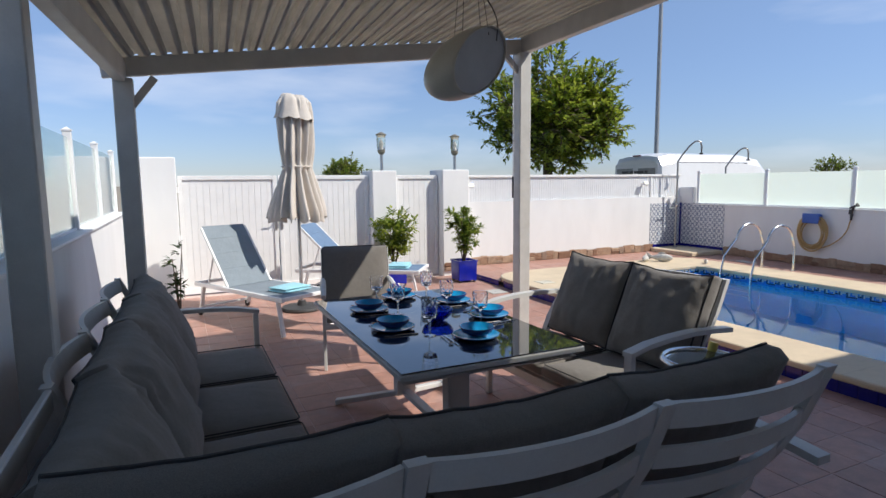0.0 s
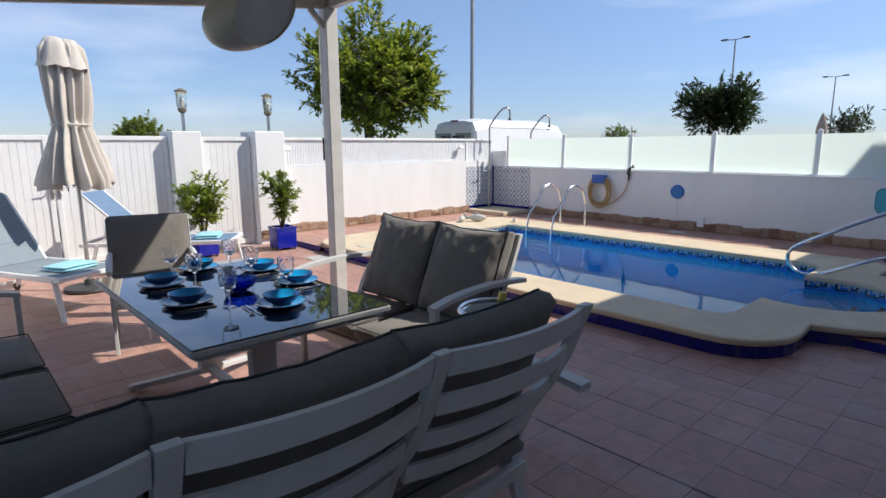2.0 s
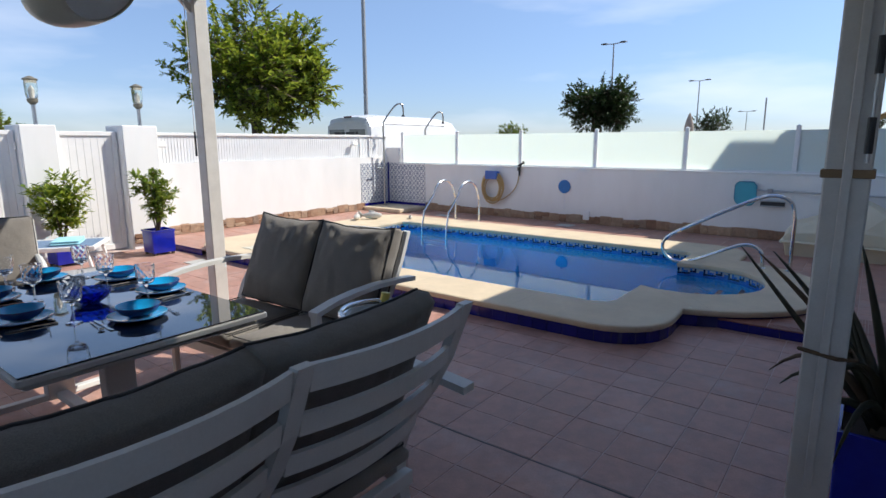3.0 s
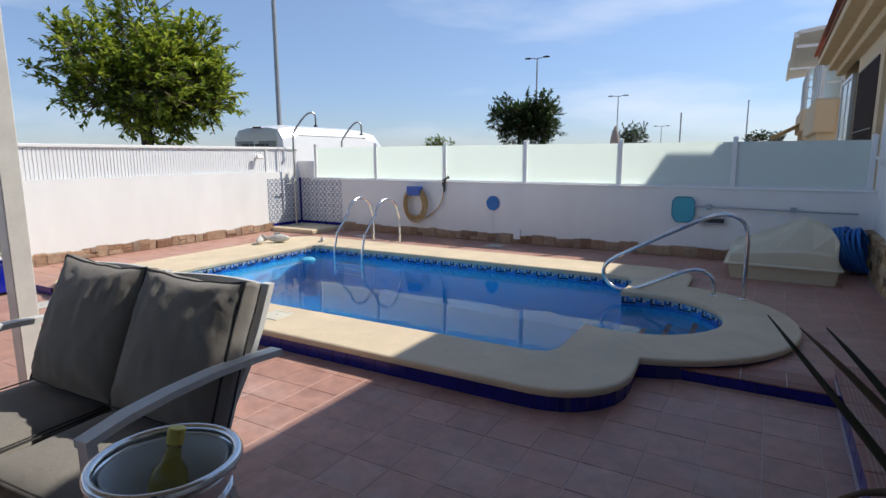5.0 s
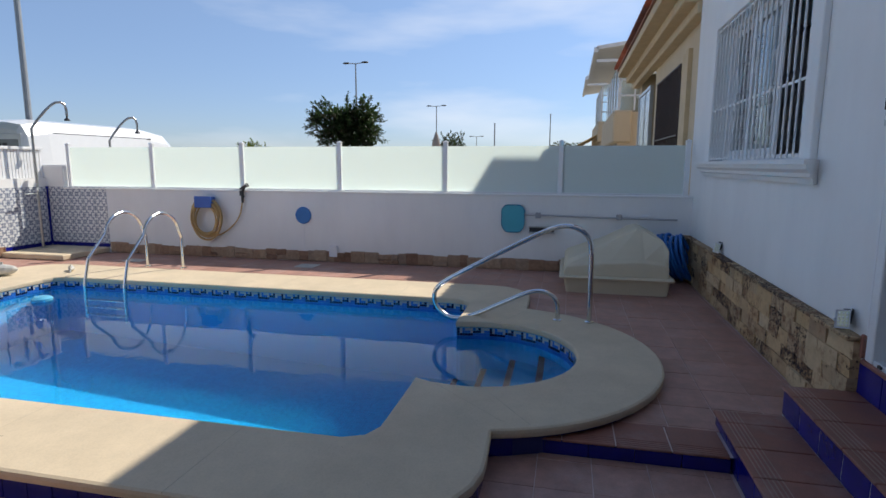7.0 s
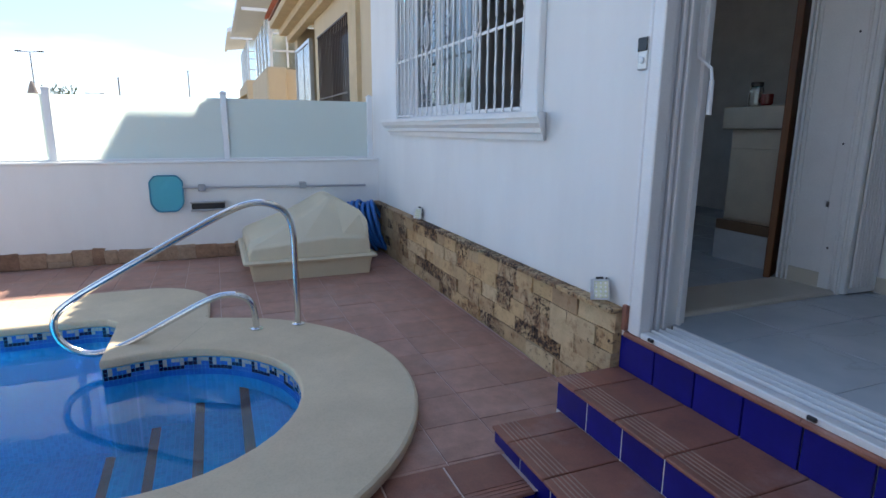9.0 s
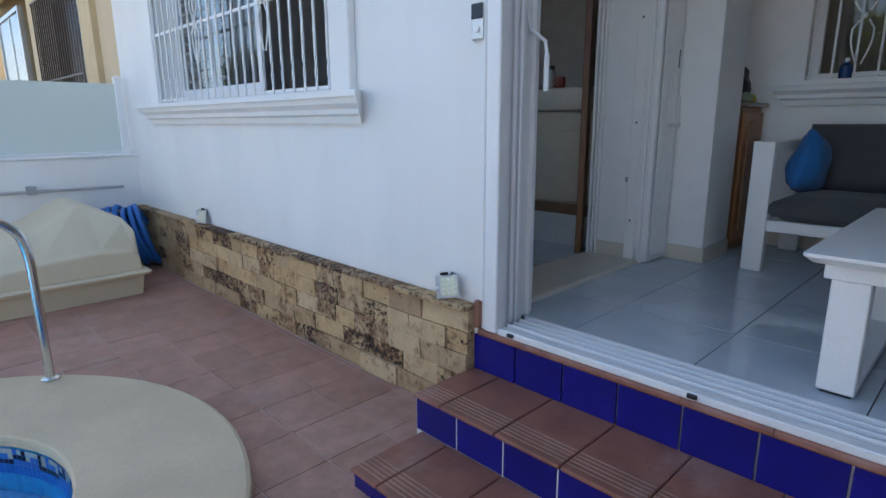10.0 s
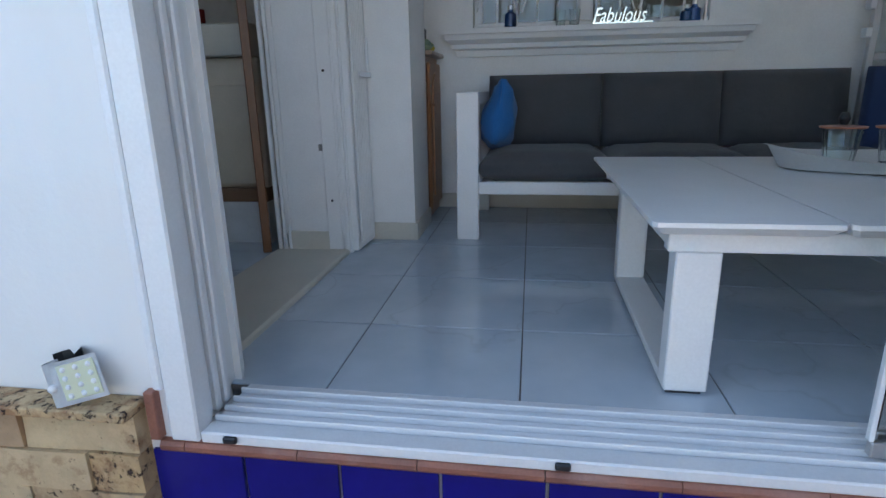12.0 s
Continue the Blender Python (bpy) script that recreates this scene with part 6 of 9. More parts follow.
part("apron", boxes((-1.55, -0.05, -0.10, -0.06, 0.375, 0.425), (-1.55, -0.05, -1.19, -1.15, 0.375, 0.425), (-0.10, -0.06, -1.15, -0.10, 0.375, 0.425), bevel=0.003), PAINT_W, ct)
for x in (-0.175, -1.50):
    for y in (-0.13, -0.96):
        part("leg", boxes((x, x + 0.104, y, y + 0.065, 0.012, 0.375), bevel=0.004), PAINT_W, ct)
    part("sled_bar", boxes((x, x + 0.104, -0.895, -0.13, 0.012, 0.035), bevel=0.003), PAINT_W, ct)
    part("foot_pad", boxes((x + 0.01, x + 0.094, -0.12, -0.08, 0.0, 0.012)), DARK_PLASTIC, ct)
tray = thing("tray", "white oval serving tray with raised sides on the coffee table", "tray", at=(-2.10, -1.12, PORCH + 0.459))
bm = bmesh.new()
N_ = 40
rings = []
for s, zf in ((0.0, 0.0), (0.86, 0.0), (0.97, 1.0), (1.0, 1.0), (0.90, 0.03)):
    ring_ = []
    for k in range(N_):
        a = 2 * math.pi * k / N_
        zz = 0.006 + zf * (0.035 + 0.045 * abs(math.cos(a)) ** 3)
        ring_.append((0.42 * math.cos(a) * max(s, 0.01), 0.24 * math.sin(a) * max(s, 0.01), zz if zf > 0 else 0.006 if s < 0.89 else 0.0))
    rings.append([bm.verts.new(p) for p in ring_])
for a, b in zip(rings[:4], rings[1:4]):
    for k in range(N_):
        bm.faces.new((a[k], a[(k + 1) % N_], b[(k + 1) % N_], b[k]))
part("dish", bm, PAINT_W, tray, smooth=True)
ROSE = plain("copper_lid", (0.45, 0.17, 0.10), 0.3, vary=0.15)
for k, x in enumerate((-1.93, -2.10)):
    gl = thing("lidded_glass", "cut glass tumbler with a copper-pink lid on the tray", "tumbler", "glasses on the tray", at=(x, -1.14 + 0.02 * k, PORCH + 0.468))
    part("glass", spin(bmesh.new(), [(0.0, 0.0), (0.045, 0.0), (0.050, 0.04), (0.062, 0.13), (0.058, 0.13), (0.044, 0.012), (0.0, 0.012)], sides=20), CLEAR, gl)
    part("lid", spin(bmesh.new(), [(0.0, 0.128), (0.070, 0.128), (0.072, 0.134), (0.0, 0.140)], sides=20), ROSE, gl, "copper-pink round lid")
    part("knob", spin(bmesh.new(), [(0.012, 0.138), (0.018, 0.160), (0.012, 0.180), (0.0, 0.182)], sides=12), DARK_PLASTIC, gl)

# glass door that stands at the far corner of the porch
gd = thing("porch_glass_door", "grey-framed glass door standing open at the porch's far corner", "glass door", at=(-2.66, PY + 0.10, PORCH), rz=180)
part("door_frame", boxes((0.0, 0.035, -0.02, 0.02, 0.0, 2.05), (0.56, 0.60, -0.02, 0.02, 0.0, 2.05), (0.035, 0.56, -0.02, 0.02, 0.0, 0.06), (0.035, 0.56, -0.02, 0.02, 2.0, 2.05), (0.035, 0.56, -0.015, 0.015, 0.86, 0.90), bevel=0.004), ALUMINIUM, gd)
part("pane", boxes((0.035, 0.56, -0.004, 0.004, 0.06, 0.86), (0.035, 0.56, -0.004, 0.004, 0.90, 2.0)), DARK_GLASS, gd)
for z in (0.98, 1.12):
    part("lock_case", boxes((-0.03, 0.0, -0.03, 0.03, z, z + 0.05), bevel=0.004), WHITE_PLASTIC, gd)

# porch floor tiles
TP = 0.503
pf = bpy.data.objects["porch_floor"]
x = -0.35 + 7 * TP
while x > OX0 - 0.3:
    ys_ = [-0.225]
    yy = -0.655
    while yy > -3.9:
        ys_.append(yy)
        yy -= TP
    for y1, y0 in zip(ys_, ys_[1:]):
        if x - TP < 3.4 and (x <= 0.2 or y1 > -3.8):
            a, b = x - TP, x
            if b > 0.36:
                if y0 < -3.7:
                    continue
            elif y0 < PY - 0.3:
                continue
            if b > 3.5:
                continue
            part("tile", boxes((a + 0.002, b - 0.002, max(y0, -3.79 if b > 0.3 else PY - 0.02) + 0.004, y1 - 0.004, PORCH - 0.008, PORCH), bevel=0.0008), MARBLE, pf)
    x -= TP

# ---- pergola ----
perg = thing("pergola", "cream-grey metal pergola with a ribbed sheet roof over the terrace", "pergola")
PXE, PXW, PN, PS = -2.78, -6.08, 5.28, 0.78
ZE, ZW = 2.86, 2.36


def roof_z(x):
    return ZW + (ZE - ZW) * (x - PXW) / (PXE - PXW)


part("post", boxes((PXE - 0.07, PXE + 0.05, PN - 0.06, PN + 0.06, LOW, ZE - 0.10), bevel=0.006), PERGOLA_PAINT, perg)
part("post", boxes((PXW - 0.05, PXW + 0.07, PN - 0.26, PN - 0.14, LOW, ZW - 0.08), bevel=0.006), PERGOLA_PAINT, perg)
part("post", boxes((-6.34, -6.22, 3.10, 3.22, LOW, ZW - 0.08), bevel=0.006), PERGOLA_PAINT, perg)
bm = boxes((-3.04, -2.92, 0.68, 0.82, LOW, 2.86), bevel=0.006)
box(bm, -3.055, -3.04, 0.735, 0.765, 0.2, 2.8, bevel=0.003)
part("post", bm, PERGOLA_PAINT, perg)
part("post_bracket", boxes((-3.05, -2.91, 0.67, 0.83, 1.395, 1.425), bevel=0.003), plain("rusty_strap", (0.26, 0.17, 0.09), 0.7, vary=0.3), perg, "rusty strap round the post")
part("front_beam", beam(bmesh.new(), (PXW - 0.12, PN - 0.20, ZW - 0.02), (PXE + 0.10, PN + 0.02, ZE - 0.02), 0.055, 0.13, 0.006), PERGOLA_PAINT, perg)
part("gutter", beam(bmesh.new(), (PXW - 0.12, PN - 0.12, ZW + 0.02), (PXE + 0.10, PN + 0.10, ZE + 0.02), 0.09, 0.05, 0.006), PERGOLA_PAINT, perg)
part("side_beam", beam(bmesh.new(), (PXE + 0.0, PN, ZE - 0.03), (PXE - 0.02, 0.2, ZE - 0.03), 0.07, 0.15, 0.006), PERGOLA_PAINT, perg)
part("side_beam", beam(bmesh.new(), (PXW, PN - 0.18, ZW - 0.03), (-6.42, 0.2, ZW - 0.03), 0.07, 0.15, 0.006), PERGOLA_PAINT, perg)
part("brace", beam(bmesh.new(), (PXE - 0.02, PN, ZE - 0.30), (PXE - 0.20, PN - 0.01, ZE - 0.13), 0.03, 0.05), PERGOLA_PAINT, perg)
part("brace", beam(bmesh.new(), (PXW + 0.05, PN - 0.2, ZW - 0.26), (PXW + 0.20, PN - 0.19, ZW - 0.06), 0.03, 0.05), PERGOLA_PAINT, perg)
# ribbed sheet: one trapezoid rib after the other, running towards the house
ROOF = plain("weathered_roof_sheet", (0.40, 0.37, 0.32), 0.6, vary=0.25, scale=2.5, bump=0.1)
ribs = 34
for k in range(ribs):
    xa = PXW - 0.08 + (PXE - PXW + 0.14) * k / ribs
    w = (PXE - PXW + 0.14) / ribs
    bm = bmesh.new()
    prof_r = [(0.0, 0.0), (w * 0.56, 0.0), (w * 0.64, 0.034), (w * 0.92, 0.034), (w, 0.0)]
    far = [bm.verts.new((xa + p, PN + 0.05 + 0.22 * ((xa + p - PXW) / (PXE - PXW) - 1) * 0.9, roof_z(xa + p) + 0.05 + q)) for p, q in prof_r]
    near = [bm.verts.new((xa + p - 0.34 * (1 - (xa + p - PXW) / (PXE - PXW)), 0.16, roof_z(xa + p) + 0.06 + q)) for p, q in prof_r]
    for a in range(4):
        bm.faces.new((far[a], far[a + 1], near[a + 1], near[a]))
    bmesh.ops.solidify(bm, geom=bm.faces[:], thickness=0.002)
    part("roof_sheet", bm, ROOF, perg)
cord = thing("blind_rod", "white blind cord with a black grip beside the post", "blind rod", at=(-2.94, 5.2, 0.0))
part("cord", sweep(bmesh.new(), [(0, 0, ZE - 0.12), (0, 0, 1.62)], 0.004, 6), WHITE_PLASTIC, cord)
part("grip", sweep(bmesh.new(), [(0, 0, 1.62), (0, 0, 1.42)], 0.009, 8), DARK_PLASTIC, cord)
rod = thing("blind_crank", "grey blind crank with black grips tied along the post", "blind crank", at=(-3.075, 0.70, 0.0))
part("rod", sweep(bmesh.new(), [(0, 0, 2.4), (0, 0, 1.45)], 0.006, 8), ALUMINIUM, rod)
for a, b in ((1.74, 1.86), (1.48, 1.60)):
    part("grip", sweep(bmesh.new(), [(0, 0, a), (0, 0, b)], 0.013, 10), DARK_PLASTIC, rod)

# pendant lamp
pend = thing("pendant_lamp", "large cream capsule-shaped pendant lamp on thin wires", "pendant lamp", at=(-4.43, 3.25, 2.155), rz=-26)
SHELL = plain("cream_lamp_shell", (0.62, 0.58, 0.50), 0.3, vary=0.04, bump=0.01)
bm = bmesh.new()
bmesh.ops.create_uvsphere(bm, u_segments=36, v_segments=20, radius=1.0)
for v in bm.verts:
    v.co = Vector((v.co.x * 0.245, v.co.y * 0.17, v.co.z * 0.15))
cut = bmesh.ops.bisect_plane(bm, geom=bm.verts[:] + bm.edges[:] + bm.faces[:], plane_co=(0.040, -0.045, -0.035), plane_no=(0.50, -0.68, -0.53), clear_outer=True)
tilt = Matrix.Rotation(radians(-30), 4, "Y")
bmesh.ops.transform(bm, matrix=tilt, verts=bm.verts)
bmesh.ops.solidify(bm, geom=bm.faces[:], thickness=0.006)
part("shade", bm, SHELL, pend, smooth=True)
bm = bmesh.new()
bmesh.ops.create_uvsphere(bm, u_segments=30, v_segments=16, radius=1.0)
for v in bm.verts:
    v.co = Vector((v.co.x * 0.235, v.co.y * 0.16, v.co.z * 0.14))
bmesh.ops.bisect_plane(bm, geom=bm.verts[:] + bm.edges[:] + bm.faces[:], plane_co=(0.034, -0.038, -0.030), plane_no=(0.50, -0.68, -0.53), clear_outer=True)
es = [e for e in bm.edges if len(e.link_faces) == 1]
bmesh.ops.holes_fill(bm, edges=es, sides=0)
bmesh.ops.transform(bm, matrix=tilt, verts=bm.verts)
part("inner_shell", bm, plain("white_lamp_inside", (0.55, 0.55, 0.55), 0.5), pend)
for dx, dy in ((-0.07, 0.05), (0.07, 0.06), (-0.03, -0.06), (0.10, -0.03)):
    part("wire", sweep(bmesh.new(), [(dx, dy, 0.13), (dx * 0.45, dy * 0.4, roof_z(-4.39) - 2.155 + 0.06)], 0.0018, 5), DARK_PLASTIC, pend)
part("cable", sweep(bmesh.new(), smooth([(0.14, 0, 0.11), (0.15, 0, 0.22), (0.06, 0, 0.36), (0.0, 0, roof_z(-4.39) - 2.155 + 0.06)]), 0.003, 6), DARK_PLASTIC, pend)

# ---- dining sofas ----
GREY_CUSH = fabric("warm_grey_cushion", (0.195, 0.18, 0.162))
PIPE = fabric("dark_piping", (0.035, 0.034, 0.034))


def sofa(at, rz, seats, w, label, arms=(True, True), top=1.04, seat=0.44, lean=0.22, corner=0.0, squeeze=(1.0, 0.0), lap=0.008, pipes=(1, -1)):
    """A slatted metal sofa that faces +y; its back stands along x."""
    s = thing("outdoor_sofa", label, "outdoor sofa", "slatted garden sofas", at=at, rz=rz)
    L = seats * w
    depth = 0.66
    # rear stiles: curved legs that lean back
    for k in range(seats + 1):
        x = -L / 2 + k * w
        off = 0.02 if k == 0 else -0.02 if k == seats else 0.0
        pts = smooth([(x + off, 0.02, 0.0), (x + off, 0.10, 0.25), (x + off, 0.09, 0.46), (x + off, -lean * 0.5, 0.75), (x + off, -lean, top)], 1)
        bm = bmesh.new()
        wd = 0.026
        sides = []
        for p in pts:
            sides.append([bm.verts.new((p[0] - wd, p[1] - 0.017, p[2])), bm.verts.new((p[0] + wd, p[1] - 0.017, p[2])), bm.verts.new((p[0] + wd, p[1] + 0.017, p[2])), bm.verts.new((p[0] - wd, p[1] + 0.017, p[2]))])
        for a, b in zip(sides, sides[1:]):
            for j in range(4):
                bm.faces.new((a[j], a[(j + 1) % 4], b[(j + 1) % 4], b[j]))
        bm.faces.new(sides[0][::-1])
        bm.faces.new(sides[-1])
        part("stile", bm, FRAME_PAINT, s)
    for k in range(seats):
        x0, x1 = -L / 2 + k * w + 0.03, -L / 2 + (k + 1) * w - 0.03
        for j, (z, h) in enumerate(((top - 0.045, 0.078), (top - 0.190, 0.066), (top - 0.335, 0.066), (top - 0.480, 0.066))):
            yb = -lean * max(0.0, (z - 0.46) / (top - 0.46)) ** 0.9 + 0.06 * max(0, 1 - (z - 0.46) / 0.4)
            bm = bmesh.new()
            ring = []
            for i in range(9):
                f = i / 8
                y = yb - 0.055 * 4 * f * (1 - f)
                x = x0 + (x1 - x0) * f
                ring.append([bm.verts.new((x, y - 0.010 + 0.22 * h / 2, z - h / 2)), bm.verts.new((x, y - 0.010 - 0.22 * h / 2, z + h / 2)), bm.verts.new((x, y + 0.010 - 0.22 * h / 2, z + h / 2)), bm.verts.new((x, y + 0.010 + 0.22 * h / 2, z - h / 2))])
            for a, b in zip(ring, ring[1:]):
                for j2 in range(4):
                    bm.faces.new((a[j2], b[j2], b[(j2 + 1) % 4], a[(j2 + 1) % 4]))
            bm.faces.new(ring[0])
            bm.faces.new(ring[-1][::-1])
            part("back_slat", bm, FRAME_PAINT, s)
    part("seat_frame", boxes((-L / 2, L / 2, depth - 0.04, depth, 0.25, 0.31), (-L / 2, L / 2, 0.04, 0.08, 0.25, 0.31), (-L / 2, -L / 2 + 0.04, 0.08, depth - 0.04, 0.25, 0.31), (L / 2 - 0.04, L / 2, 0.08, depth - 0.04, 0.25, 0.31), *[(-L / 2 + 0.04, L / 2 - 0.04, y, y + 0.05, 0.27, 0.285) for y in (0.15, 0.27, 0.39, 0.51)], bevel=0.003), FRAME_PAINT, s)
    for x in (-L / 2 + 0.0, L / 2 - 0.04):
        part("front_leg", boxes((x, x + 0.04, depth - 0.045, depth - 0.005, 0.0, 0.25), bevel=0.004), FRAME_PAINT, s)
    for side, on in zip((-1, 1), arms):
        if not on:
            continue
        x = side * (L / 2 + 0.035)
        pts = [(x, -0.20, 0.70), (x, -0.05, 0.715), (x, 0.15, 0.725), (x, 0.35, 0.72), (x, 0.52, 0.705), (x, depth + 0.01, 0.675)]
        bm = bmesh.new()
        rr = []
        for p in pts:
            rr.append([bm.verts.new((p[0] - 0.032, p[1], p[2] - 0.014)), bm.verts.new((p[0] + 0.032, p[1], p[2] - 0.014)), bm.verts.new((p[0] + 0.032, p[1], p[2] + 0.014)), bm.verts.new((p[0] - 0.032, p[1], p[2] + 0.014))])
        for a, b in zip(rr, rr[1:]):
            for j in range(4):
                bm.faces.new((a[j], a[(j + 1) % 4], b[(j + 1) % 4], b[j]))
        bm.faces.new(rr[0][::-1])
        bm.faces.new(rr[-1])
        part("armrest", bm, FRAME_PAINT, s)
        part("arm_support", boxes((x - 0.028, x + 0.028, depth - 0.03, depth + 0.005, 0.26, 0.665), bevel=0.004), FRAME_PAINT, s)
    for k in range(seats):
        x0, x1 = -L / 2 + k * w + 0.012, -L / 2 + (k + 1) * w - 0.012
        c = cushion(bmesh.new(), x0, x1, 0.05, depth + 0.02, 0.315, seat, 0.012, k * 5.0 + at[0], wrinkle=0.006)
        o = part("seat_cushion", c, GREY_CUSH, s, smooth=True)
        part("seat_piping", piping(bmesh.new(), x0 + 0.004, x1 - 0.004, 0.056, depth + 0.014, seat - 0.012), PIPE, s)
        tilt_ = Matrix.Translation((0, 0.10, seat)) @ Matrix.Rotation(math.atan2(lean, top - seat), 4, "X")
        x0, x1 = x0 * squeeze[0] + squeeze[1], x1 * squeeze[0] + squeeze[1]
        hgt = (top + 0.018 - seat) / math.cos(math.atan2(lean, top - seat))
        body, pipe = pillow(x0 - lap, x1 + lap, 0.030, hgt + (0.005 if len(pipes) > 1 else -0.02), tilt_ @ Matrix.Rotation(radians(1.6 * math.sin(7 * k + at[1])), 4, "Y"), k * 7.0 + at[1], belly=0.10 if lap > 0.02 else 0.09 if len(pipes) > 1 else 0.05, pipes=pipes)
        part("back_cushion", body, GREY_CUSH, s, smooth=True)
        part("back_piping", pipe, PIPE, s)
    if corner:
        # the back runs on behind the neighbouring sofa's end
        part("corner_rail", boxes((L / 2 + 0.02, L / 2 + corner, -lean + 0.0, -lean + 0.022, top - 0.07, top), bevel=0.004), FRAME_PAINT, s)
        part("corner_post", boxes((L / 2 + corner - 0.05, L / 2 + corner, -lean - 0.024, -lean - 0.001, 0.0, top), bevel=0.004), FRAME_PAINT, s)
        body, pipe = pillow(L / 2 - 0.03, L / 2 + corner, 0.035, hgt, tilt_, 4.0, belly=0.10, pipes=pipes)
        part("back_cushion", body, GREY_CUSH, s, smooth=True)
        part("back_piping", pipe, PIPE, s)
    return s


sofa((-5.01, 1.94, LOW), 0, 3, 0.70, "grey slatted metal sofa with grey cushions, its back to the house", (False, True), 1.035, squeeze=(0.965, -0.03), pipes=(1,))
sofa((-5.96, 3.83, LOW), -90, 3, 0.75, "grey slatted metal sofa with grey cushions along the side wall", (True, False), 1.0, corner=0.74, lap=0.045, pipes=(-1,))
sofa((-3.02, 3.70, LOW), 94, 2, 0.685, "grey slatted metal loveseat with grey cushions, its back to the pool", (True, True), 1.0, squeeze=(0.912, -0.075))

# ---- armchair at the head of the table ----
ch = thing("dining_armchair", "grey metal armchair with padded grey back at the table end", "armchair", at=(-4.28, 5.88, LOW), rz=167)
part("seat_frame", boxes((-0.31, 0.31, 0.0, 0.04, 0.36, 0.40), (-0.31, 0.31, 0.54, 0.58, 0.36, 0.40), (-0.31, -0.27, 0.04, 0.54, 0.36, 0.40), (0.27, 0.31, 0.04, 0.54, 0.36, 0.40), bevel=0.003), FRAME_PAINT, ch)
for x in (-0.33, 0.29):
    part("leg", beam(bmesh.new(), (x + 0.02, 0.56, 0.64), (x + 0.02, 0.57, 0.0), 0.028, 0.028, 0.003), FRAME_PAINT, ch)
    part("leg", beam(bmesh.new(), (x + 0.02, 0.04, 0.40), (x + 0.02, -0.02, 0.0), 0.028, 0.028, 0.003), FRAME_PAINT, ch)
    part("armrest", sweep(bmesh.new(), [(x + 0.02, -0.02, 0.70), (x + 0.02, 0.2, 0.71), (x + 0.02, 0.42, 0.70), (x + 0.02, 0.60, 0.65)], [0.018, 0.024, 0.026, 0.022], 8), FRAME_PAINT, ch)
    part("back_post", beam(bmesh.new(), (x + 0.02, 0.03, 0.38), (x + 0.02, -0.13, 0.98), 0.03, 0.022, 0.003), FRAME_PAINT, ch)
tilt_ = Matrix.Translation((0, 0.05, 0.44)) @ Matrix.Rotation(radians(15), 4, "X")
part("back_pad", cushion(bmesh.new(), -0.31, 0.31, -0.025, 0.035, 0.0, 0.58, 0.006, 3.0, tilt_, wrinkle=0.003), GREY_CUSH, ch, smooth=True)
bm = bmesh.new()
sweep(bm, [tuple(tilt_ @ Vector(p)) for p in ((-0.312, 0.005, 0.02), (-0.312, 0.005, 0.57), (-0.29, 0.005, 0.585), (0.29, 0.005, 0.585), (0.312, 0.005, 0.57), (0.312, 0.005, 0.02))], 0.005, 6)
part("back_piping", bm, PIPE, ch)
part("seat_cushion", cushion(bmesh.new(), -0.29, 0.29, 0.0, 0.57, 0.40, 0.47, 0.008, 8.0), GREY_CUSH, ch, smooth=True)

# ---- table ----
tb_ = thing("dining_table", "grey metal lounge dining table with a dark glass top", "dining table", at=(-4.38, 3.94, LOW))
TZ = 0.735
BLACK_GLASS = Nodes("dark_table_glass")
BLACK_GLASS.set(Base_Color=(0.016, 0.020, 0.026), Roughness=0.035, IOR=1.5)
BLACK_GLASS.b.inputs["Coat Weight"].default_value = 1.0
BLACK_GLASS.b.inputs["Coat Roughness"].default_value = 0.02
BLACK_GLASS = BLACK_GLASS.m
TW2, TL2 = 0.53, 0.92
bm = hull(bmesh.new(), [rect(-TW2 + 0.03, TW2 - 0.03, -TL2 + 0.03, TL2 - 0.03, TZ - 0.06, 0.01, 1), rect(-TW2, TW2, -TL2, TL2, TZ - 0.03, 0.015, 2), rect(-TW2, TW2, -TL2, TL2, TZ - 0.008, 0.015, 2), rect(-TW2 + 0.02, TW2 - 0.02, -TL2 + 0.02, TL2 - 0.02, TZ - 0.005, 0.01, 2)])
part("table_frame", bm, FRAME_PAINT, tb_)
part("glass_top", boxes((-TW2 + 0.012, TW2 - 0.012, -TL2 + 0.012, TL2 - 0.012, TZ - 0.0045, TZ + 0.003), bevel=0.001), BLACK_GLASS, tb_)
for y in (-0.42, 0.42):
    part("column", boxes((-0.07, 0.07, y - 0.04, y + 0.04, 0.10, TZ - 0.06), bevel=0.005), FRAME_PAINT, tb_)
    for sx in (-1, 1):
        part("foot", beam(bmesh.new(), (sx * 0.04, y, 0.115), (sx * 0.44, y + (0.26 if y > 0 else -0.26), 0.022), 0.055, 0.035, 0.004), FRAME_PAINT, tb_)
part("stretcher", boxes((-0.03, 0.03, -0.38, 0.38, 0.10, 0.14), bevel=0.004), FRAME_PAINT, tb_)
TTOP = LOW + TZ + 0.003

# ---- place settings ----
def ceramic(name, a, b):
    n = Nodes(name)
    n.set(Base_Color=n.ramp(n.noise(8.0, 4.0, 0.6), (0.3, a), (0.7, b)), Roughness=0.12)
    n.b.inputs["Coat Weight"].default_value = 0.5
    return n.m


TURQ = ceramic("turquoise_glaze", (0.004, 0.22, 0.52), (0.012, 0.36, 0.68))
RIMB = ceramic("dark_blue_glaze", (0.01, 0.03, 0.12), (0.02, 0.06, 0.20))
STEEL_C = plain("cutlery_steel", (0.6, 0.6, 0.6), 0.2, 1.0, vary=0.05, bump=0.01)


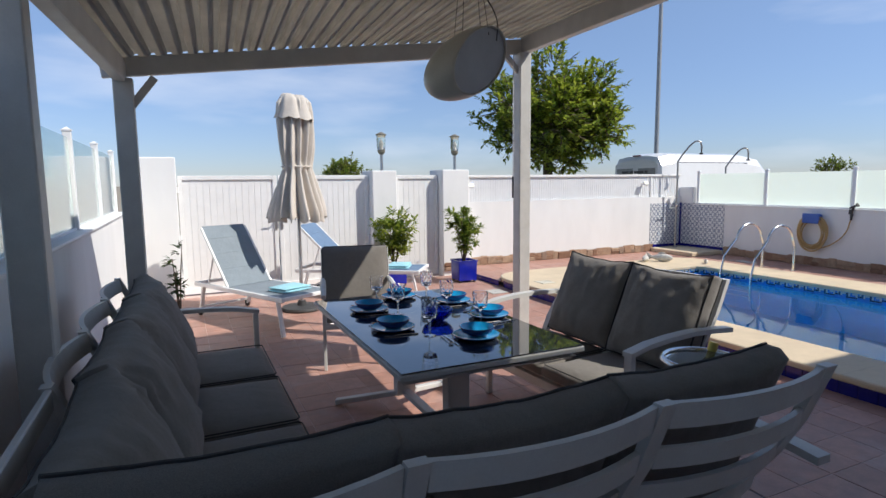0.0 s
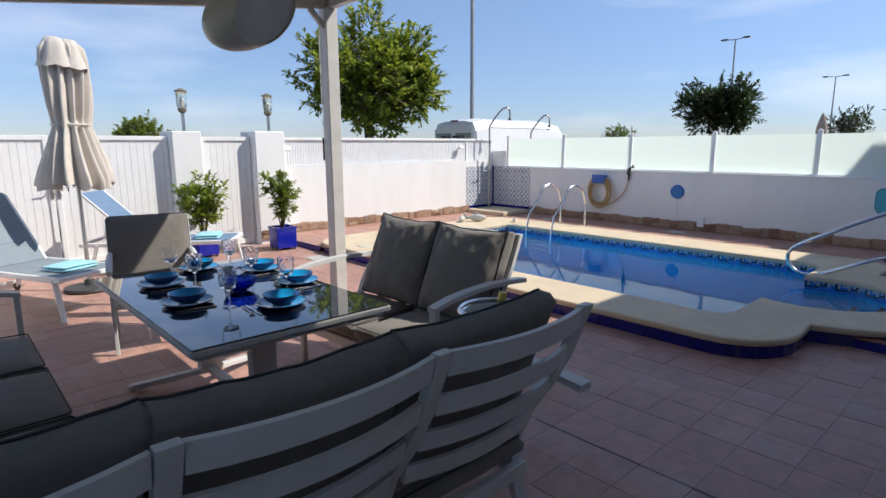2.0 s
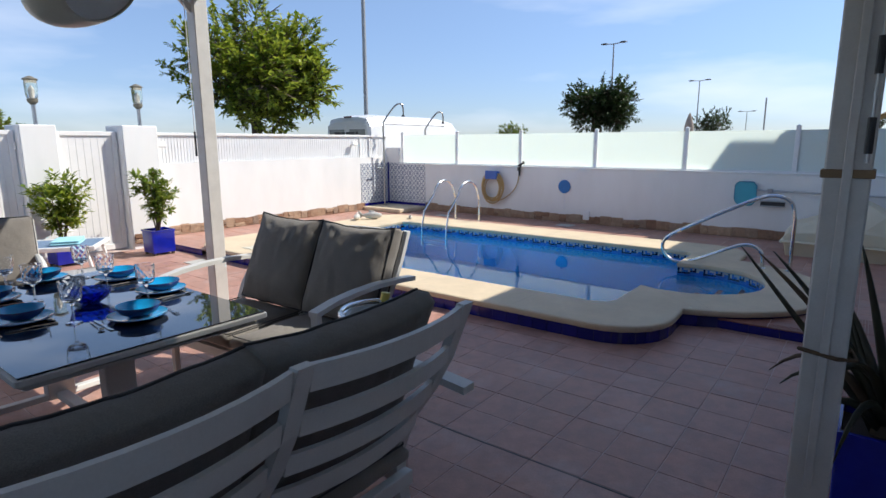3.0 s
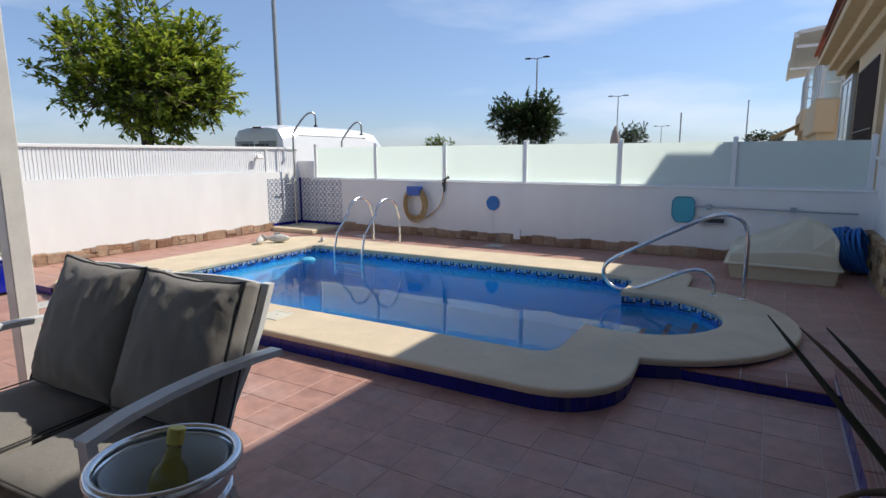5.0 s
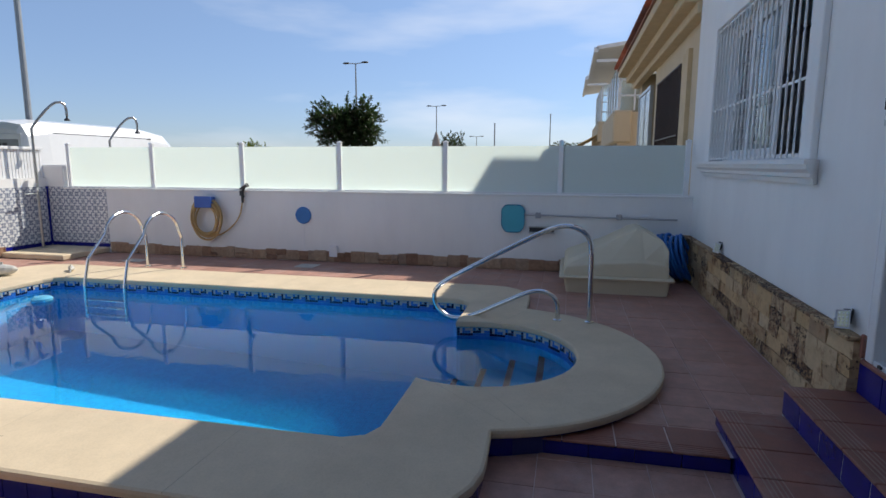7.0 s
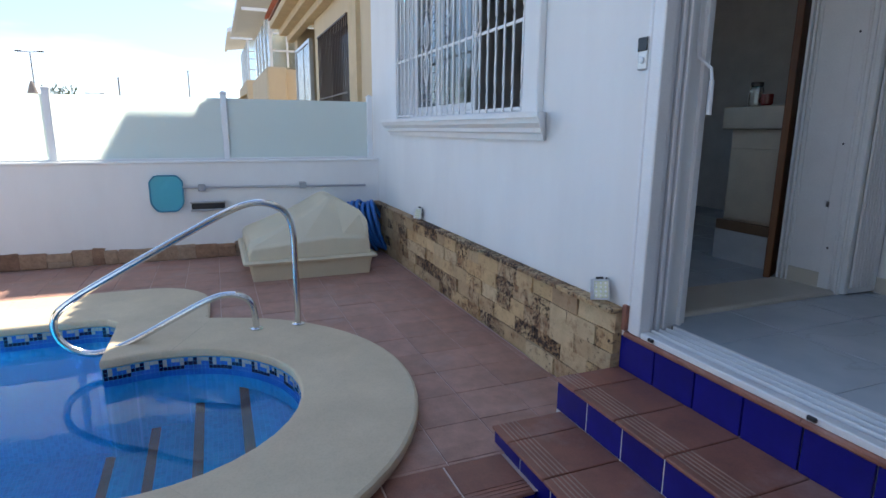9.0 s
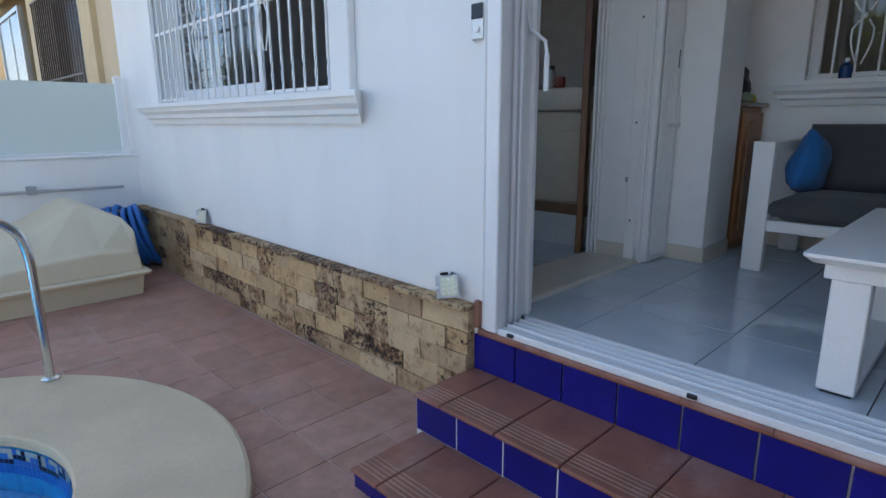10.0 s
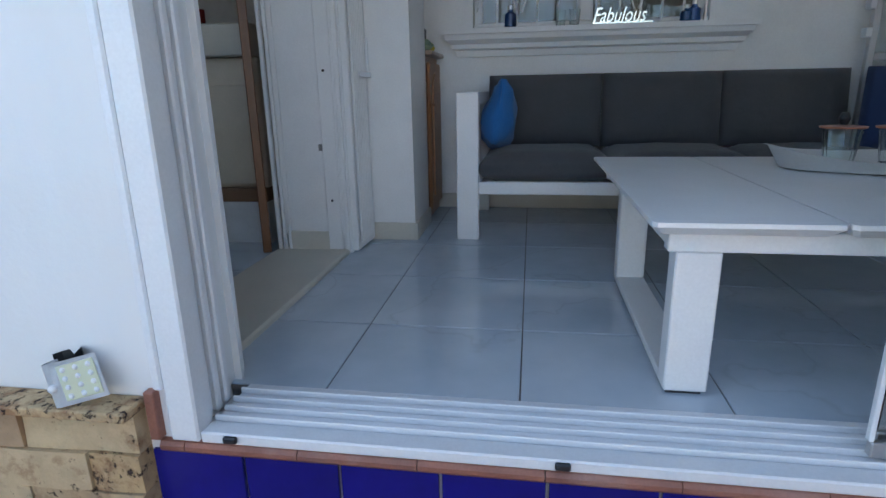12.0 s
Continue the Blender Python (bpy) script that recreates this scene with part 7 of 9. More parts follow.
def crystal():
    n = Nodes("cut_crystal")
    n.set(Base_Color=(0.97, 0.98, 1.0), Roughness=0.08, IOR=1.25)
    n.b.inputs["Transmission Weight"].default_value = 1.0
    return n.m


CRYSTAL = crystal()


def plate_and_bowl():
    s = thing("plate", "turquoise glazed stoneware plate with a dark blue underside", "plate", "plates on the table")
    part("dish", spin(bmesh.new(), [(0.0, 0.008), (0.085, 0.008), (0.128, 0.020), (0.132, 0.023)], sides=36), TURQ, s, smooth=True)
    part("underside", spin(bmesh.new(), [(0.132, 0.023), (0.130, 0.017), (0.088, 0.002), (0.0, 0.002)], sides=36), RIMB, s, smooth=True)
    b = thing("bowl", "turquoise glazed bowl with a dark blue outside set on a plate", "bowl", "bowls on the table")
    part("inside", spin(bmesh.new(), [(0.0, 0.012), (0.045, 0.014), (0.080, 0.032), (0.097, 0.058)], sides=36), TURQ, b, smooth=True)
    part("outside", spin(bmesh.new(), [(0.097, 0.058), (0.100, 0.056), (0.084, 0.026), (0.045, 0.004), (0.0, 0.004)], sides=36), RIMB, b, smooth=True)
    return s, b


def goblet():
    g = thing("goblet", "tall cut crystal goblet on the table", "goblet", "crystal goblets on the table")
    part("foot", spin(bmesh.new(), [(0.0, 0.0), (0.036, 0.001), (0.034, 0.004), (0.008, 0.009), (0.0055, 0.02), (0.0055, 0.085), (0.012, 0.098)], sides=20), CRYSTAL, g)
    bm = bmesh.new()
    rings = []
    prof_g = [(0.012, 0.098), (0.030, 0.108), (0.036, 0.125), (0.038, 0.145), (0.039, 0.165), (0.040, 0.185), (0.041, 0.205)]
    for i, (r, z) in enumerate(prof_g):
        r *= 1.18
        rings.append([bm.verts.new(((r + (0.0010 if (k + i) % 2 else -0.0002)) * math.cos(2 * math.pi * k / 20), (r + (0.0010 if (k + i) % 2 else -0.0002)) * math.sin(2 * math.pi * k / 20), z)) for k in range(20)])
    for a, b in zip(rings, rings[1:]):
        for k in range(20):
            bm.faces.new((a[k], a[(k + 1) % 20], b[(k + 1) % 20], b[k]))
    inner = []
    for r, z in ((0.0455, 0.205), (0.043, 0.16), (0.040, 0.125), (0.0, 0.108)):
        inner.append([bm.verts.new((max(r, 0.0005) * math.cos(2 * math.pi * k / 20), max(r, 0.0005) * math.sin(2 * math.pi * k / 20), z)) for k in range(20)])
    for a, b in zip([rings[-1]] + inner, inner):
        for k in range(20):
            bm.faces.new((a[k], a[(k + 1) % 20], b[(k + 1) % 20], b[k]))
    part("bowl", bm, CRYSTAL, g)
    return g


def cutlery(kind):
    c = thing(kind, "steel " + kind + " laid beside a plate on the glass table", "cutlery", kind + "s on the table")
    bm = bmesh.new()
    if kind == "knife":
        box(bm, -0.006, 0.006, -0.10, 0.0, 0.002, 0.008, bevel=0.002)
        box(bm, -0.008, 0.006, 0.0, 0.11, 0.003, 0.005)
        part("body", bm, STEEL_C, c)
    else:
        sweep(bm, [(0, -0.10, 0.004), (0, -0.02, 0.007), (0, 0.04, 0.005)], [0.005, 0.003, 0.003], 6)
        part("handle", bm, STEEL_C, c)
        bm = bmesh.new()
        if kind == "fork":
            box(bm, -0.010, 0.010, 0.04, 0.058, 0.004, 0.006)
            for x in (-0.009, -0.003, 0.003, 0.009):
                box(bm, x - 0.0013, x + 0.0013, 0.058, 0.10, 0.004, 0.006)
            part("tines", bm, STEEL_C, c)
        else:
            spin(bm, [(0.0, 0.003), (0.012, 0.004), (0.016, 0.008)], (0, 0.06, 0), 14)
            part("scoop", bm, STEEL_C, c)
    return c


p0, b0 = plate_and_bowl()
k0, f0, s0 = cutlery("knife"), cutlery("fork"), cutlery("spoon")
settings = ((-4.66, 3.80, 90), (-4.64, 4.33, 90), (-4.30, 4.66, 0), (-4.00, 4.33, -90), (-3.99, 3.82, -90), (-4.30, 3.42, 180))
rng = random.Random(21)
for k, (x, y, a) in enumerate(settings):
    m = pose(x, y, TTOP, 0, 0, a + rng.uniform(-3, 3))
    mb = pose(x + rng.uniform(-0.006, 0.006), y + rng.uniform(-0.006, 0.006), TTOP + 0.008, 0, 0, rng.uniform(0, 90))
    if k == 0:
        p0.matrix_world, b0.matrix_world = m, mb
        k0.matrix_world, f0.matrix_world, s0.matrix_world = m @ pose(0.155, 0, 0, 0, 0, 4), m @ pose(-0.155, 0, 0, 0, 0, -6), m @ pose(0.180, 0.01, 0, 0, 0, 8)
    else:
        copy_thing(p0, m)
        copy_thing(b0, mb)
        copy_thing(k0, m @ pose(0.155, 0, 0, 0, 0, rng.uniform(-6, 10)))
        copy_thing(f0, m @ pose(-0.155, 0, 0, 0, 0, rng.uniform(-14, 6)))
        if k in (1, 4, 5):
            copy_thing(s0, m @ pose(0.182, 0.01, 0, 0, 0, rng.uniform(-8, 14)))
g0 = goblet()
for k, (x, y) in enumerate(((-4.52, 3.57), (-4.50, 4.14), (-4.52, 4.52), (-4.13, 4.52), (-4.16, 4.10), (-4.14, 3.66))):
    if k == 0:
        g0.matrix_world = pose(x, y, TTOP)
    else:
        copy_thing(g0, pose(x, y, TTOP, 0, 0, 17 * k))
cb = thing("serving_bowl", "cobalt blue cut glass serving bowl in the middle of the table", "serving bowl", at=(-4.33, 3.88, TTOP))
bm = bmesh.new()
rings = []
for i, (r, z) in enumerate([(0.035, 0.0), (0.045, 0.006), (0.078, 0.03), (0.093, 0.055), (0.100, 0.075), (0.096, 0.074), (0.088, 0.053), (0.07, 0.03), (0.0005, 0.012)]):
    rings.append([bm.verts.new(((r * (1 + (0.03 if (k + i) % 2 and 1 < i < 5 else 0))) * math.cos(2 * math.pi * k / 32), (r * (1 + (0.03 if (k + i) % 2 and 1 < i < 5 else 0))) * math.sin(2 * math.pi * k / 32), z)) for k in range(32)])
for a, b in zip(rings, rings[1:]):
    for k in range(32):
        bm.faces.new((a[k], a[(k + 1) % 32], b[(k + 1) % 32], b[k]))
part("bowl", bm, glass("cobalt_glass", (0.02, 0.08, 0.75), 0.03), cb)
tum = thing("tumbler", "small steel-rimmed glass tumbler on the table", "tumbler", at=(-4.27, 4.20, TTOP))
part("glass", spin(bmesh.new(), [(0.0, 0.0), (0.033, 0.0), (0.038, 0.085), (0.036, 0.085), (0.031, 0.006), (0.0, 0.006)], sides=22), STEEL_C, tum)

# ---- ice bucket on its stand ----
bk = thing("ice_bucket", "polished steel ice bucket on a slim stand", "ice bucket", at=(-3.69, 2.41, LOW - 0.0))
part("bowl", spin(bmesh.new(), [(0.0, 0.56), (0.10, 0.56), (0.135, 0.64), (0.155, 0.76), (0.172, 0.795), (0.184, 0.80), (0.182, 0.810), (0.165, 0.807), (0.150, 0.76), (0.128, 0.64), (0.095, 0.572), (0.0, 0.572)], sides=40), STAINLESS, bk, smooth=True)
part("ring", sweep(bmesh.new(), [(0.150 * math.cos(a), 0.150 * math.sin(a), 0.715) for a in (2 * math.pi * j / 32 for j in range(32))], 0.005, 8, closed=True), STAINLESS, bk)
for a in (30, 150, 270):
    ca, sa = math.cos(radians(a)), math.sin(radians(a))
    part("leg", sweep(bmesh.new(), [(0.155 * ca, 0.155 * sa, 0.715), (0.13 * ca, 0.13 * sa, 0.4), (0.17 * ca, 0.17 * sa, 0.0)], 0.006, 8), STAINLESS, bk)
ICY = Nodes("icy_clear_plastic")
ICY.set(Base_Color=(0.85, 0.90, 0.92), Roughness=0.22, IOR=1.3)
ICY.b.inputs["Transmission Weight"].default_value = 0.55
ICY = ICY.m
part("rim", sweep(bmesh.new(), [(0.170 * math.cos(a), 0.170 * math.sin(a), 0.806) for a in (2 * math.pi * j / 40 for j in range(40))], 0.013, 10, closed=True), STAINLESS, bk, smooth=True)
part("clear_insert", spin(bmesh.new(), [(0.0, 0.585), (0.085, 0.59), (0.120, 0.66), (0.143, 0.78), (0.148, 0.80), (0.140, 0.795), (0.115, 0.66), (0.080, 0.60), (0.0, 0.60)], sides=36), ICY, bk, "clear plastic insert", smooth=True)
bt = thing("wine_bottle", "white wine bottle, gold cap, leaning in the ice bucket", "bottle", at=(-3.73, 2.385, LOW + 0.665))
mm = Matrix.Rotation(radians(13), 4, Vector((0.3, 0.9, 0)))
WINE = Nodes("white_wine_glass")
WINE.set(Base_Color=(0.50, 0.40, 0.08), Roughness=0.05, IOR=1.4)
WINE.b.inputs["Transmission Weight"].default_value = 0.7
bm = spin(bmesh.new(), [(0.0, 0.0), (0.042, 0.0), (0.046, 0.01), (0.046, 0.10), (0.040, 0.135), (0.022, 0.160), (0.018, 0.172), (0.020, 0.178), (0.0165, 0.184), (0.0165, 0.205)], sides=26)
bmesh.ops.transform(bm, matrix=mm, verts=bm.verts)
part("body", bm, WINE.m, bt, smooth=True)
bm = spin(bmesh.new(), [(0.0185, 0.200), (0.0205, 0.204), (0.0205, 0.236), (0.018, 0.240), (0.0, 0.241)], sides=22)
bmesh.ops.transform(bm, matrix=mm, verts=bm.verts)
part("cap", bm, plain("gold_foil", (0.62, 0.50, 0.12), 0.35, 0.6), bt, "gold foil cap")
part("ice", spin(bmesh.new(), [(0.0, 0.045), (0.06, 0.05), (0.10, 0.04), (0.125, 0.03)], (0.04, 0.04, 0), 20), CLEAR, bk).location = (-0.04, -0.04, 0.585)

# ---- sun loungers with towels ----
SLING = fabric("blue_grey_sling", (0.20, 0.24, 0.27), 400.0, 0.75)
SLING2 = fabric("blue_sling", (0.12, 0.20, 0.32), 400.0, 0.75)
TOWEL = fabric("pale_turquoise_towel", (0.32, 0.62, 0.70), 180.0)


def lounger(at, rz, sling, label, up=52):
    s = thing("sun_lounger", label, "sun lounger", at=at, rz=rz)
    w, L, h = 0.345, 1.12, 0.40
    part("side_rail", boxes((-w, -w + 0.035, 0.0, 1.80, h - 0.03, h + 0.02), bevel=0.005), PAINT_W, s)
    part("side_rail", boxes((w - 0.035, w, 0.0, 1.80, h - 0.03, h + 0.02), bevel=0.005), PAINT_W, s)
    part("cross_rail", boxes((-w + 0.035, w - 0.035, 0.0, 0.035, h - 0.02, h + 0.02), bevel=0.004), PAINT_W, s)
    part("cross_rail", boxes((-w + 0.035, w - 0.035, 1.76, 1.80, h - 0.02, h + 0.02), bevel=0.004), PAINT_W, s)
    for x in (-w + 0.018, w - 0.018):
        part("leg", beam(bmesh.new(), (x, 0.10, h), (x, 0.02, 0.0), 0.045, 0.03, 0.004), PAINT_W, s)
        part("leg", beam(bmesh.new(), (x, 1.60, h), (x, 1.70, 0.045), 0.045, 0.03, 0.004), PAINT_W, s)
        bm = spin(bmesh.new(), [(0.0, -0.014), (0.04, -0.014), (0.045, -0.006), (0.045, 0.006), (0.04, 0.014), (0.0, 0.014)], sides=18)
        bmesh.ops.transform(bm, matrix=Matrix.Translation((x, 1.72, 0.046)) @ Matrix.Rotation(radians(90), 4, "Y"), verts=bm.verts)
        part("wheel", bm, DARK_PLASTIC, s)
    part("lower_bar", boxes((-w + 0.03, w - 0.03, 1.67, 1.695, 0.10, 0.125), bevel=0.003), PAINT_W, s)
    part("seat_sling", boxes((-w + 0.036, w - 0.036, 0.036, L, h + 0.002, h + 0.012), bevel=0.002), sling, s)
    m = Matrix.Translation((0, L, h + 0.01)) @ Matrix.Rotation(radians(up), 4, "X")
    for x in (-w + 0.04, w - 0.065):
        bm = boxes((x, x + 0.025, 0.0, 0.86, -0.014, 0.014), bevel=0.003)
        bmesh.ops.transform(bm, matrix=m, verts=bm.verts)
        part("back_rail", bm, PAINT_W, s)
    bm = boxes((-w + 0.065, w - 0.065, 0.0, 0.88, 0.0, 0.01), bevel=0.002)
    bmesh.ops.transform(bm, matrix=m, verts=bm.verts)
    part("back_sling", bm, sling, s)
    for z in (0.25, 0.47, 0.69):
        bm = boxes((-w + 0.065, w - 0.065, z, z + 0.006, 0.010, 0.0125))
        bmesh.ops.transform(bm, matrix=m, verts=bm.verts)
        part("seam", bm, sling, s)
    part("prop", beam(bmesh.new(), tuple(m @ Vector((-w + 0.05, 0.45, 0))), (-w + 0.05, 1.55, h), 0.015, 0.015), PAINT_W, s)
    part("prop", beam(bmesh.new(), tuple(m @ Vector((w - 0.05, 0.45, 0))), (w - 0.05, 1.55, h), 0.015, 0.015), PAINT_W, s)
    return s


def towel(at, rz):
    t = thing("towel", "folded pale turquoise towel on a lounger", "towel", "towels on the loungers", at=at, rz=rz)
    part("fold", cushion(bmesh.new(), -0.19, 0.19, -0.15, 0.15, 0.0, 0.03, 0.004, 3.0, wrinkle=0.006, n=6), TOWEL, t, smooth=True)
    part("fold", cushion(bmesh.new(), -0.18, 0.185, -0.14, 0.145, 0.028, 0.058, 0.004, 9.0, wrinkle=0.008, n=6), TOWEL, t, smooth=True)
    return t


lounger((-4.56, 6.78, LOW), 26.5, SLING, "white-framed sun lounger with blue-grey sling, back raised")
towel((-4.70, 7.12, LOW + 0.413), 30)
lounger((-2.69, 7.93, LOW), 55, SLING2, "white-framed sun lounger with blue sling beside the garden door, back raised", 45)
towel((-2.98, 8.14, LOW + 0.413), 60)

# ---- closed parasol ----
um = thing("parasol", "closed cream parasol with a grey pole on a round base", "parasol", at=(-4.42, 7.92, LOW))
part("base", spin(bmesh.new(), [(0.0, 0.0), (0.25, 0.0), (0.26, 0.02), (0.25, 0.045), (0.06, 0.06), (0.05, 0.12), (0.0, 0.12)], sides=32), plain("dark_base", (0.05, 0.05, 0.05), 0.6), um)
part("pole", sweep(bmesh.new(), [(0, 0, 0.05), (0, 0, 2.70)], 0.022, 12), ALUMINIUM, um)
CANVAS = fabric("cream_canvas", (0.58, 0.53, 0.47), 300.0)
bm = bmesh.new()
NS, NZ = 144, 34
rings = []
for i in range(NZ + 1):
    f = i / NZ
    z = 1.17 + (2.70 - 1.17) * f
    base = 0.30 * (1 - f) ** 0.8 + 0.20 * f ** 0.3 * (1 - 0.25 * f) if f < 0.36 else 0
    pts = ((0.0, 0.375), (0.06, 0.37), (0.16, 0.32), (0.36, 0.215), (0.41, 0.185), (0.44, 0.188), (0.55, 0.215), (0.72, 0.225), (0.86, 0.22), (0.95, 0.20), (1.0, 0.11))
    for (fa, ra), (fb, rb) in zip(pts, pts[1:]):
        if fa <= f <= fb:
            base = ra + (rb - ra) * (f - fa) / (fb - fa)
    ring_ = []
    for k in range(NS):
        a = 2 * math.pi * k / NS
        depth = 0.26 + 0.22 * (1 - f)
        if abs(f - 0.42) < 0.03:
            depth *= 0.5
        fold = 1 - depth * (0.5 + 0.5 * math.cos(a * 15 + 0.9 * math.sin(f * 5) + 1.5 * math.sin(2 * a)))
        r = base * fold * (1 + 0.09 * math.sin(3 * a + 4 * f))
        ring_.append(bm.verts.new((r * math.cos(a), r * math.sin(a), z - (0.04 * math.cos(a * 12) if i == 0 else 0))))
    rings.append(ring_)
for a, b in zip(rings, rings[1:]):
    for k in range(NS):
        bm.faces.new((a[k], a[(k + 1) % NS], b[(k + 1) % NS], b[k]))
bm.faces.new(rings[-1])
part("canopy", bm, CANVAS, um, smooth=True)
for a, h in ((0.6, 2.72), (2.3, 2.74), (4.0, 2.71), (5.3, 2.69)):
    bm = bmesh.new()
    c_ = (0.10 * math.cos(a), 0.10 * math.sin(a))
    rr = []
    for r, z in ((0.0, h), (0.06, h - 0.01), (0.10, h - 0.08), (0.125, h - 0.20), (0.16, h - 0.30)):
        rr.append([bm.verts.new((c_[0] + max(r, 0.001) * math.cos(t) * (1 + 0.1 * math.sin(5 * t)), c_[1] + max(r, 0.001) * math.sin(t) * (1 + 0.1 * math.sin(4 * t)), z + 0.012 * math.sin(6 * t) * (r > 0.12))) for t in (2 * math.pi * j / 24 for j in range(24))])
    for p, q in zip(rr, rr[1:]):
        for k in range(24):
            bm.faces.new((p[k], p[(k + 1) % 24], q[(k + 1) % 24], q[k]))
    part("flap", bm, CANVAS, um, smooth=True)
part("tie", sweep(bmesh.new(), [(0.178 * math.cos(a), 0.178 * math.sin(a), 1.17 + 1.53 * 0.43) for a in (2 * math.pi * j / 32 for j in range(32))], 0.010, 6, closed=True), CANVAS, um)

# ---- plants ----
def leaf_mat(name, a, b, rough=0.45):
    n = Nodes(name)
    geo = n.add("ShaderNodeNewGeometry")
    young = n.ramp(n.noise(1.7, 3.0, 0.6), (0.42, (0, 0, 0)), (0.60, (1, 1, 1)))
    old = n.ramp(geo.outputs["Random Per Island"], (0.0, scaled(a, 0.6)), (0.7, scaled(a, 1.3)), (1.0, b))
    fresh = n.ramp(geo.outputs["Random Per Island"], (0.0, scaled(a, 1.4)), (0.5, scaled(b, 0.75)), (1.0, scaled(b, 1.15)))
    n.set(Base_Color=n.mix(young, old, fresh), Roughness=rough)
    n.b.inputs["Subsurface Weight"].default_value = 0.0
    tr = n.add("ShaderNodeBsdfTranslucent")
    n.link(n.ramp(geo.outputs["Random Per Island"], (0.0, scaled(a, 2.0)), (1.0, scaled(b, 1.5))), tr.inputs["Color"])
    mixs = n.add("ShaderNodeMixShader", Fac=0.35)
    out = [x for x in n.t.nodes if x.bl_idname == "ShaderNodeOutputMaterial"][0]
    n.link(n.b.outputs[0], mixs.inputs[1])
    n.link(tr.outputs[0], mixs.inputs[2])
    n.link(mixs.outputs[0], out.inputs["Surface"])
    return n.m


LEAF = leaf_mat("citrus_leaf", (0.075, 0.13, 0.014), (0.38, 0.42, 0.05))
LEAF_Y = leaf_mat("young_green_leaf", (0.06, 0.11, 0.012), (0.26, 0.30, 0.04))
LEAF_D = leaf_mat("dark_leaf", (0.014, 0.032, 0.010), (0.05, 0.085, 0.02))
BARK = plain("brown_bark", (0.11, 0.08, 0.055), 0.9, vary=0.3, scale=12.0, grain=60.0, bump=0.8)


def add_leaf(bm, p, d, up, length, width):
    d = d.normalized()
    side = d.cross(up)
    if side.length < 1e-3:
        side = d.orthogonal()
    side.normalize()
    nrm = side.cross(d)
    a = bm.verts.new(p)
    b = bm.verts.new(p + d * length * 0.45 + side * width / 2 + nrm * width * 0.12)
    c = bm.verts.new(p + d * length * 0.45 - side * width / 2 + nrm * width * 0.12)
    m = bm.verts.new(p + d * length * 0.5 - nrm * width * 0.05)
    e = bm.verts.new(p + d * length - nrm * length * 0.10)
    bm.faces.new((a, b, m))
    bm.faces.new((a, m, c))
    bm.faces.new((b, e, m))
    bm.faces.new((m, e, c))


def crown(rng, centres, leaves, length, width, spread):
    """Leaves along short twigs, gathered round centres of (x, y, z, radius)."""
    bm, tw = bmesh.new(), bmesh.new()
    weights = [c[3] ** 2 for c in centres]
    made = 0
    while made < leaves:
        cx, cy, cz, r = rng.choices(centres, weights)[0]
        v = Vector((rng.gauss(0, 1), rng.gauss(0, 1), rng.gauss(0, 1))).normalized()
        rr = r * (0.55 + 0.5 * rng.random() ** 0.6)
        p = Vector((cx, cy, cz)) + v * rr
        d = (v + Vector((rng.uniform(-0.6, 0.6), rng.uniform(-0.6, 0.6), rng.uniform(0.0, 0.9)))).normalized()
        n = rng.randint(6, 11)
        tl = spread * rng.uniform(0.6, 1.3)
        for j in range(n):
            q = p + d * tl * j / n
            ld = (d * 0.5 + Vector((rng.uniform(-1, 1), rng.uniform(-1, 1), rng.uniform(-0.5, 0.6)))).normalized()
            add_leaf(bm, q, ld, Vector((0, 0, 1)), length * rng.uniform(0.7, 1.2), width * rng.uniform(0.7, 1.2))
        made += n
        sweep(tw, [tuple(p - v * rr * 0.35), tuple(p + d * tl)], 0.004 * (length / 0.06), 3, cap=False)
    return bm, tw


def limb(bm, rng, p, d, length, r, depth, ends):
    pts, rad = [tuple(p)], [r]
    n = 5
    for k in range(n):
        d = (d + Vector((rng.uniform(-0.16, 0.16), rng.uniform(-0.16, 0.16), rng.uniform(-0.03, 0.12)))).normalized()
        p = p + d * length / n
        pts.append(tuple(p))
        rad.append(r * (1 - 0.45 * (k + 1) / n))
    sweep(bm, pts, rad, 8)
    if depth == 0:
        ends.append(p)
        return
    for j in range(3):
        a = rng.uniform(0, 2 * math.pi)
        s = Vector((math.cos(a), math.sin(a), rng.uniform(0.1, 0.8)))
        limb(bm, rng, p, (d * 0.7 + s * 0.8).normalized(), length * 0.68, rad[-1] * 0.75, depth - 1, ends)


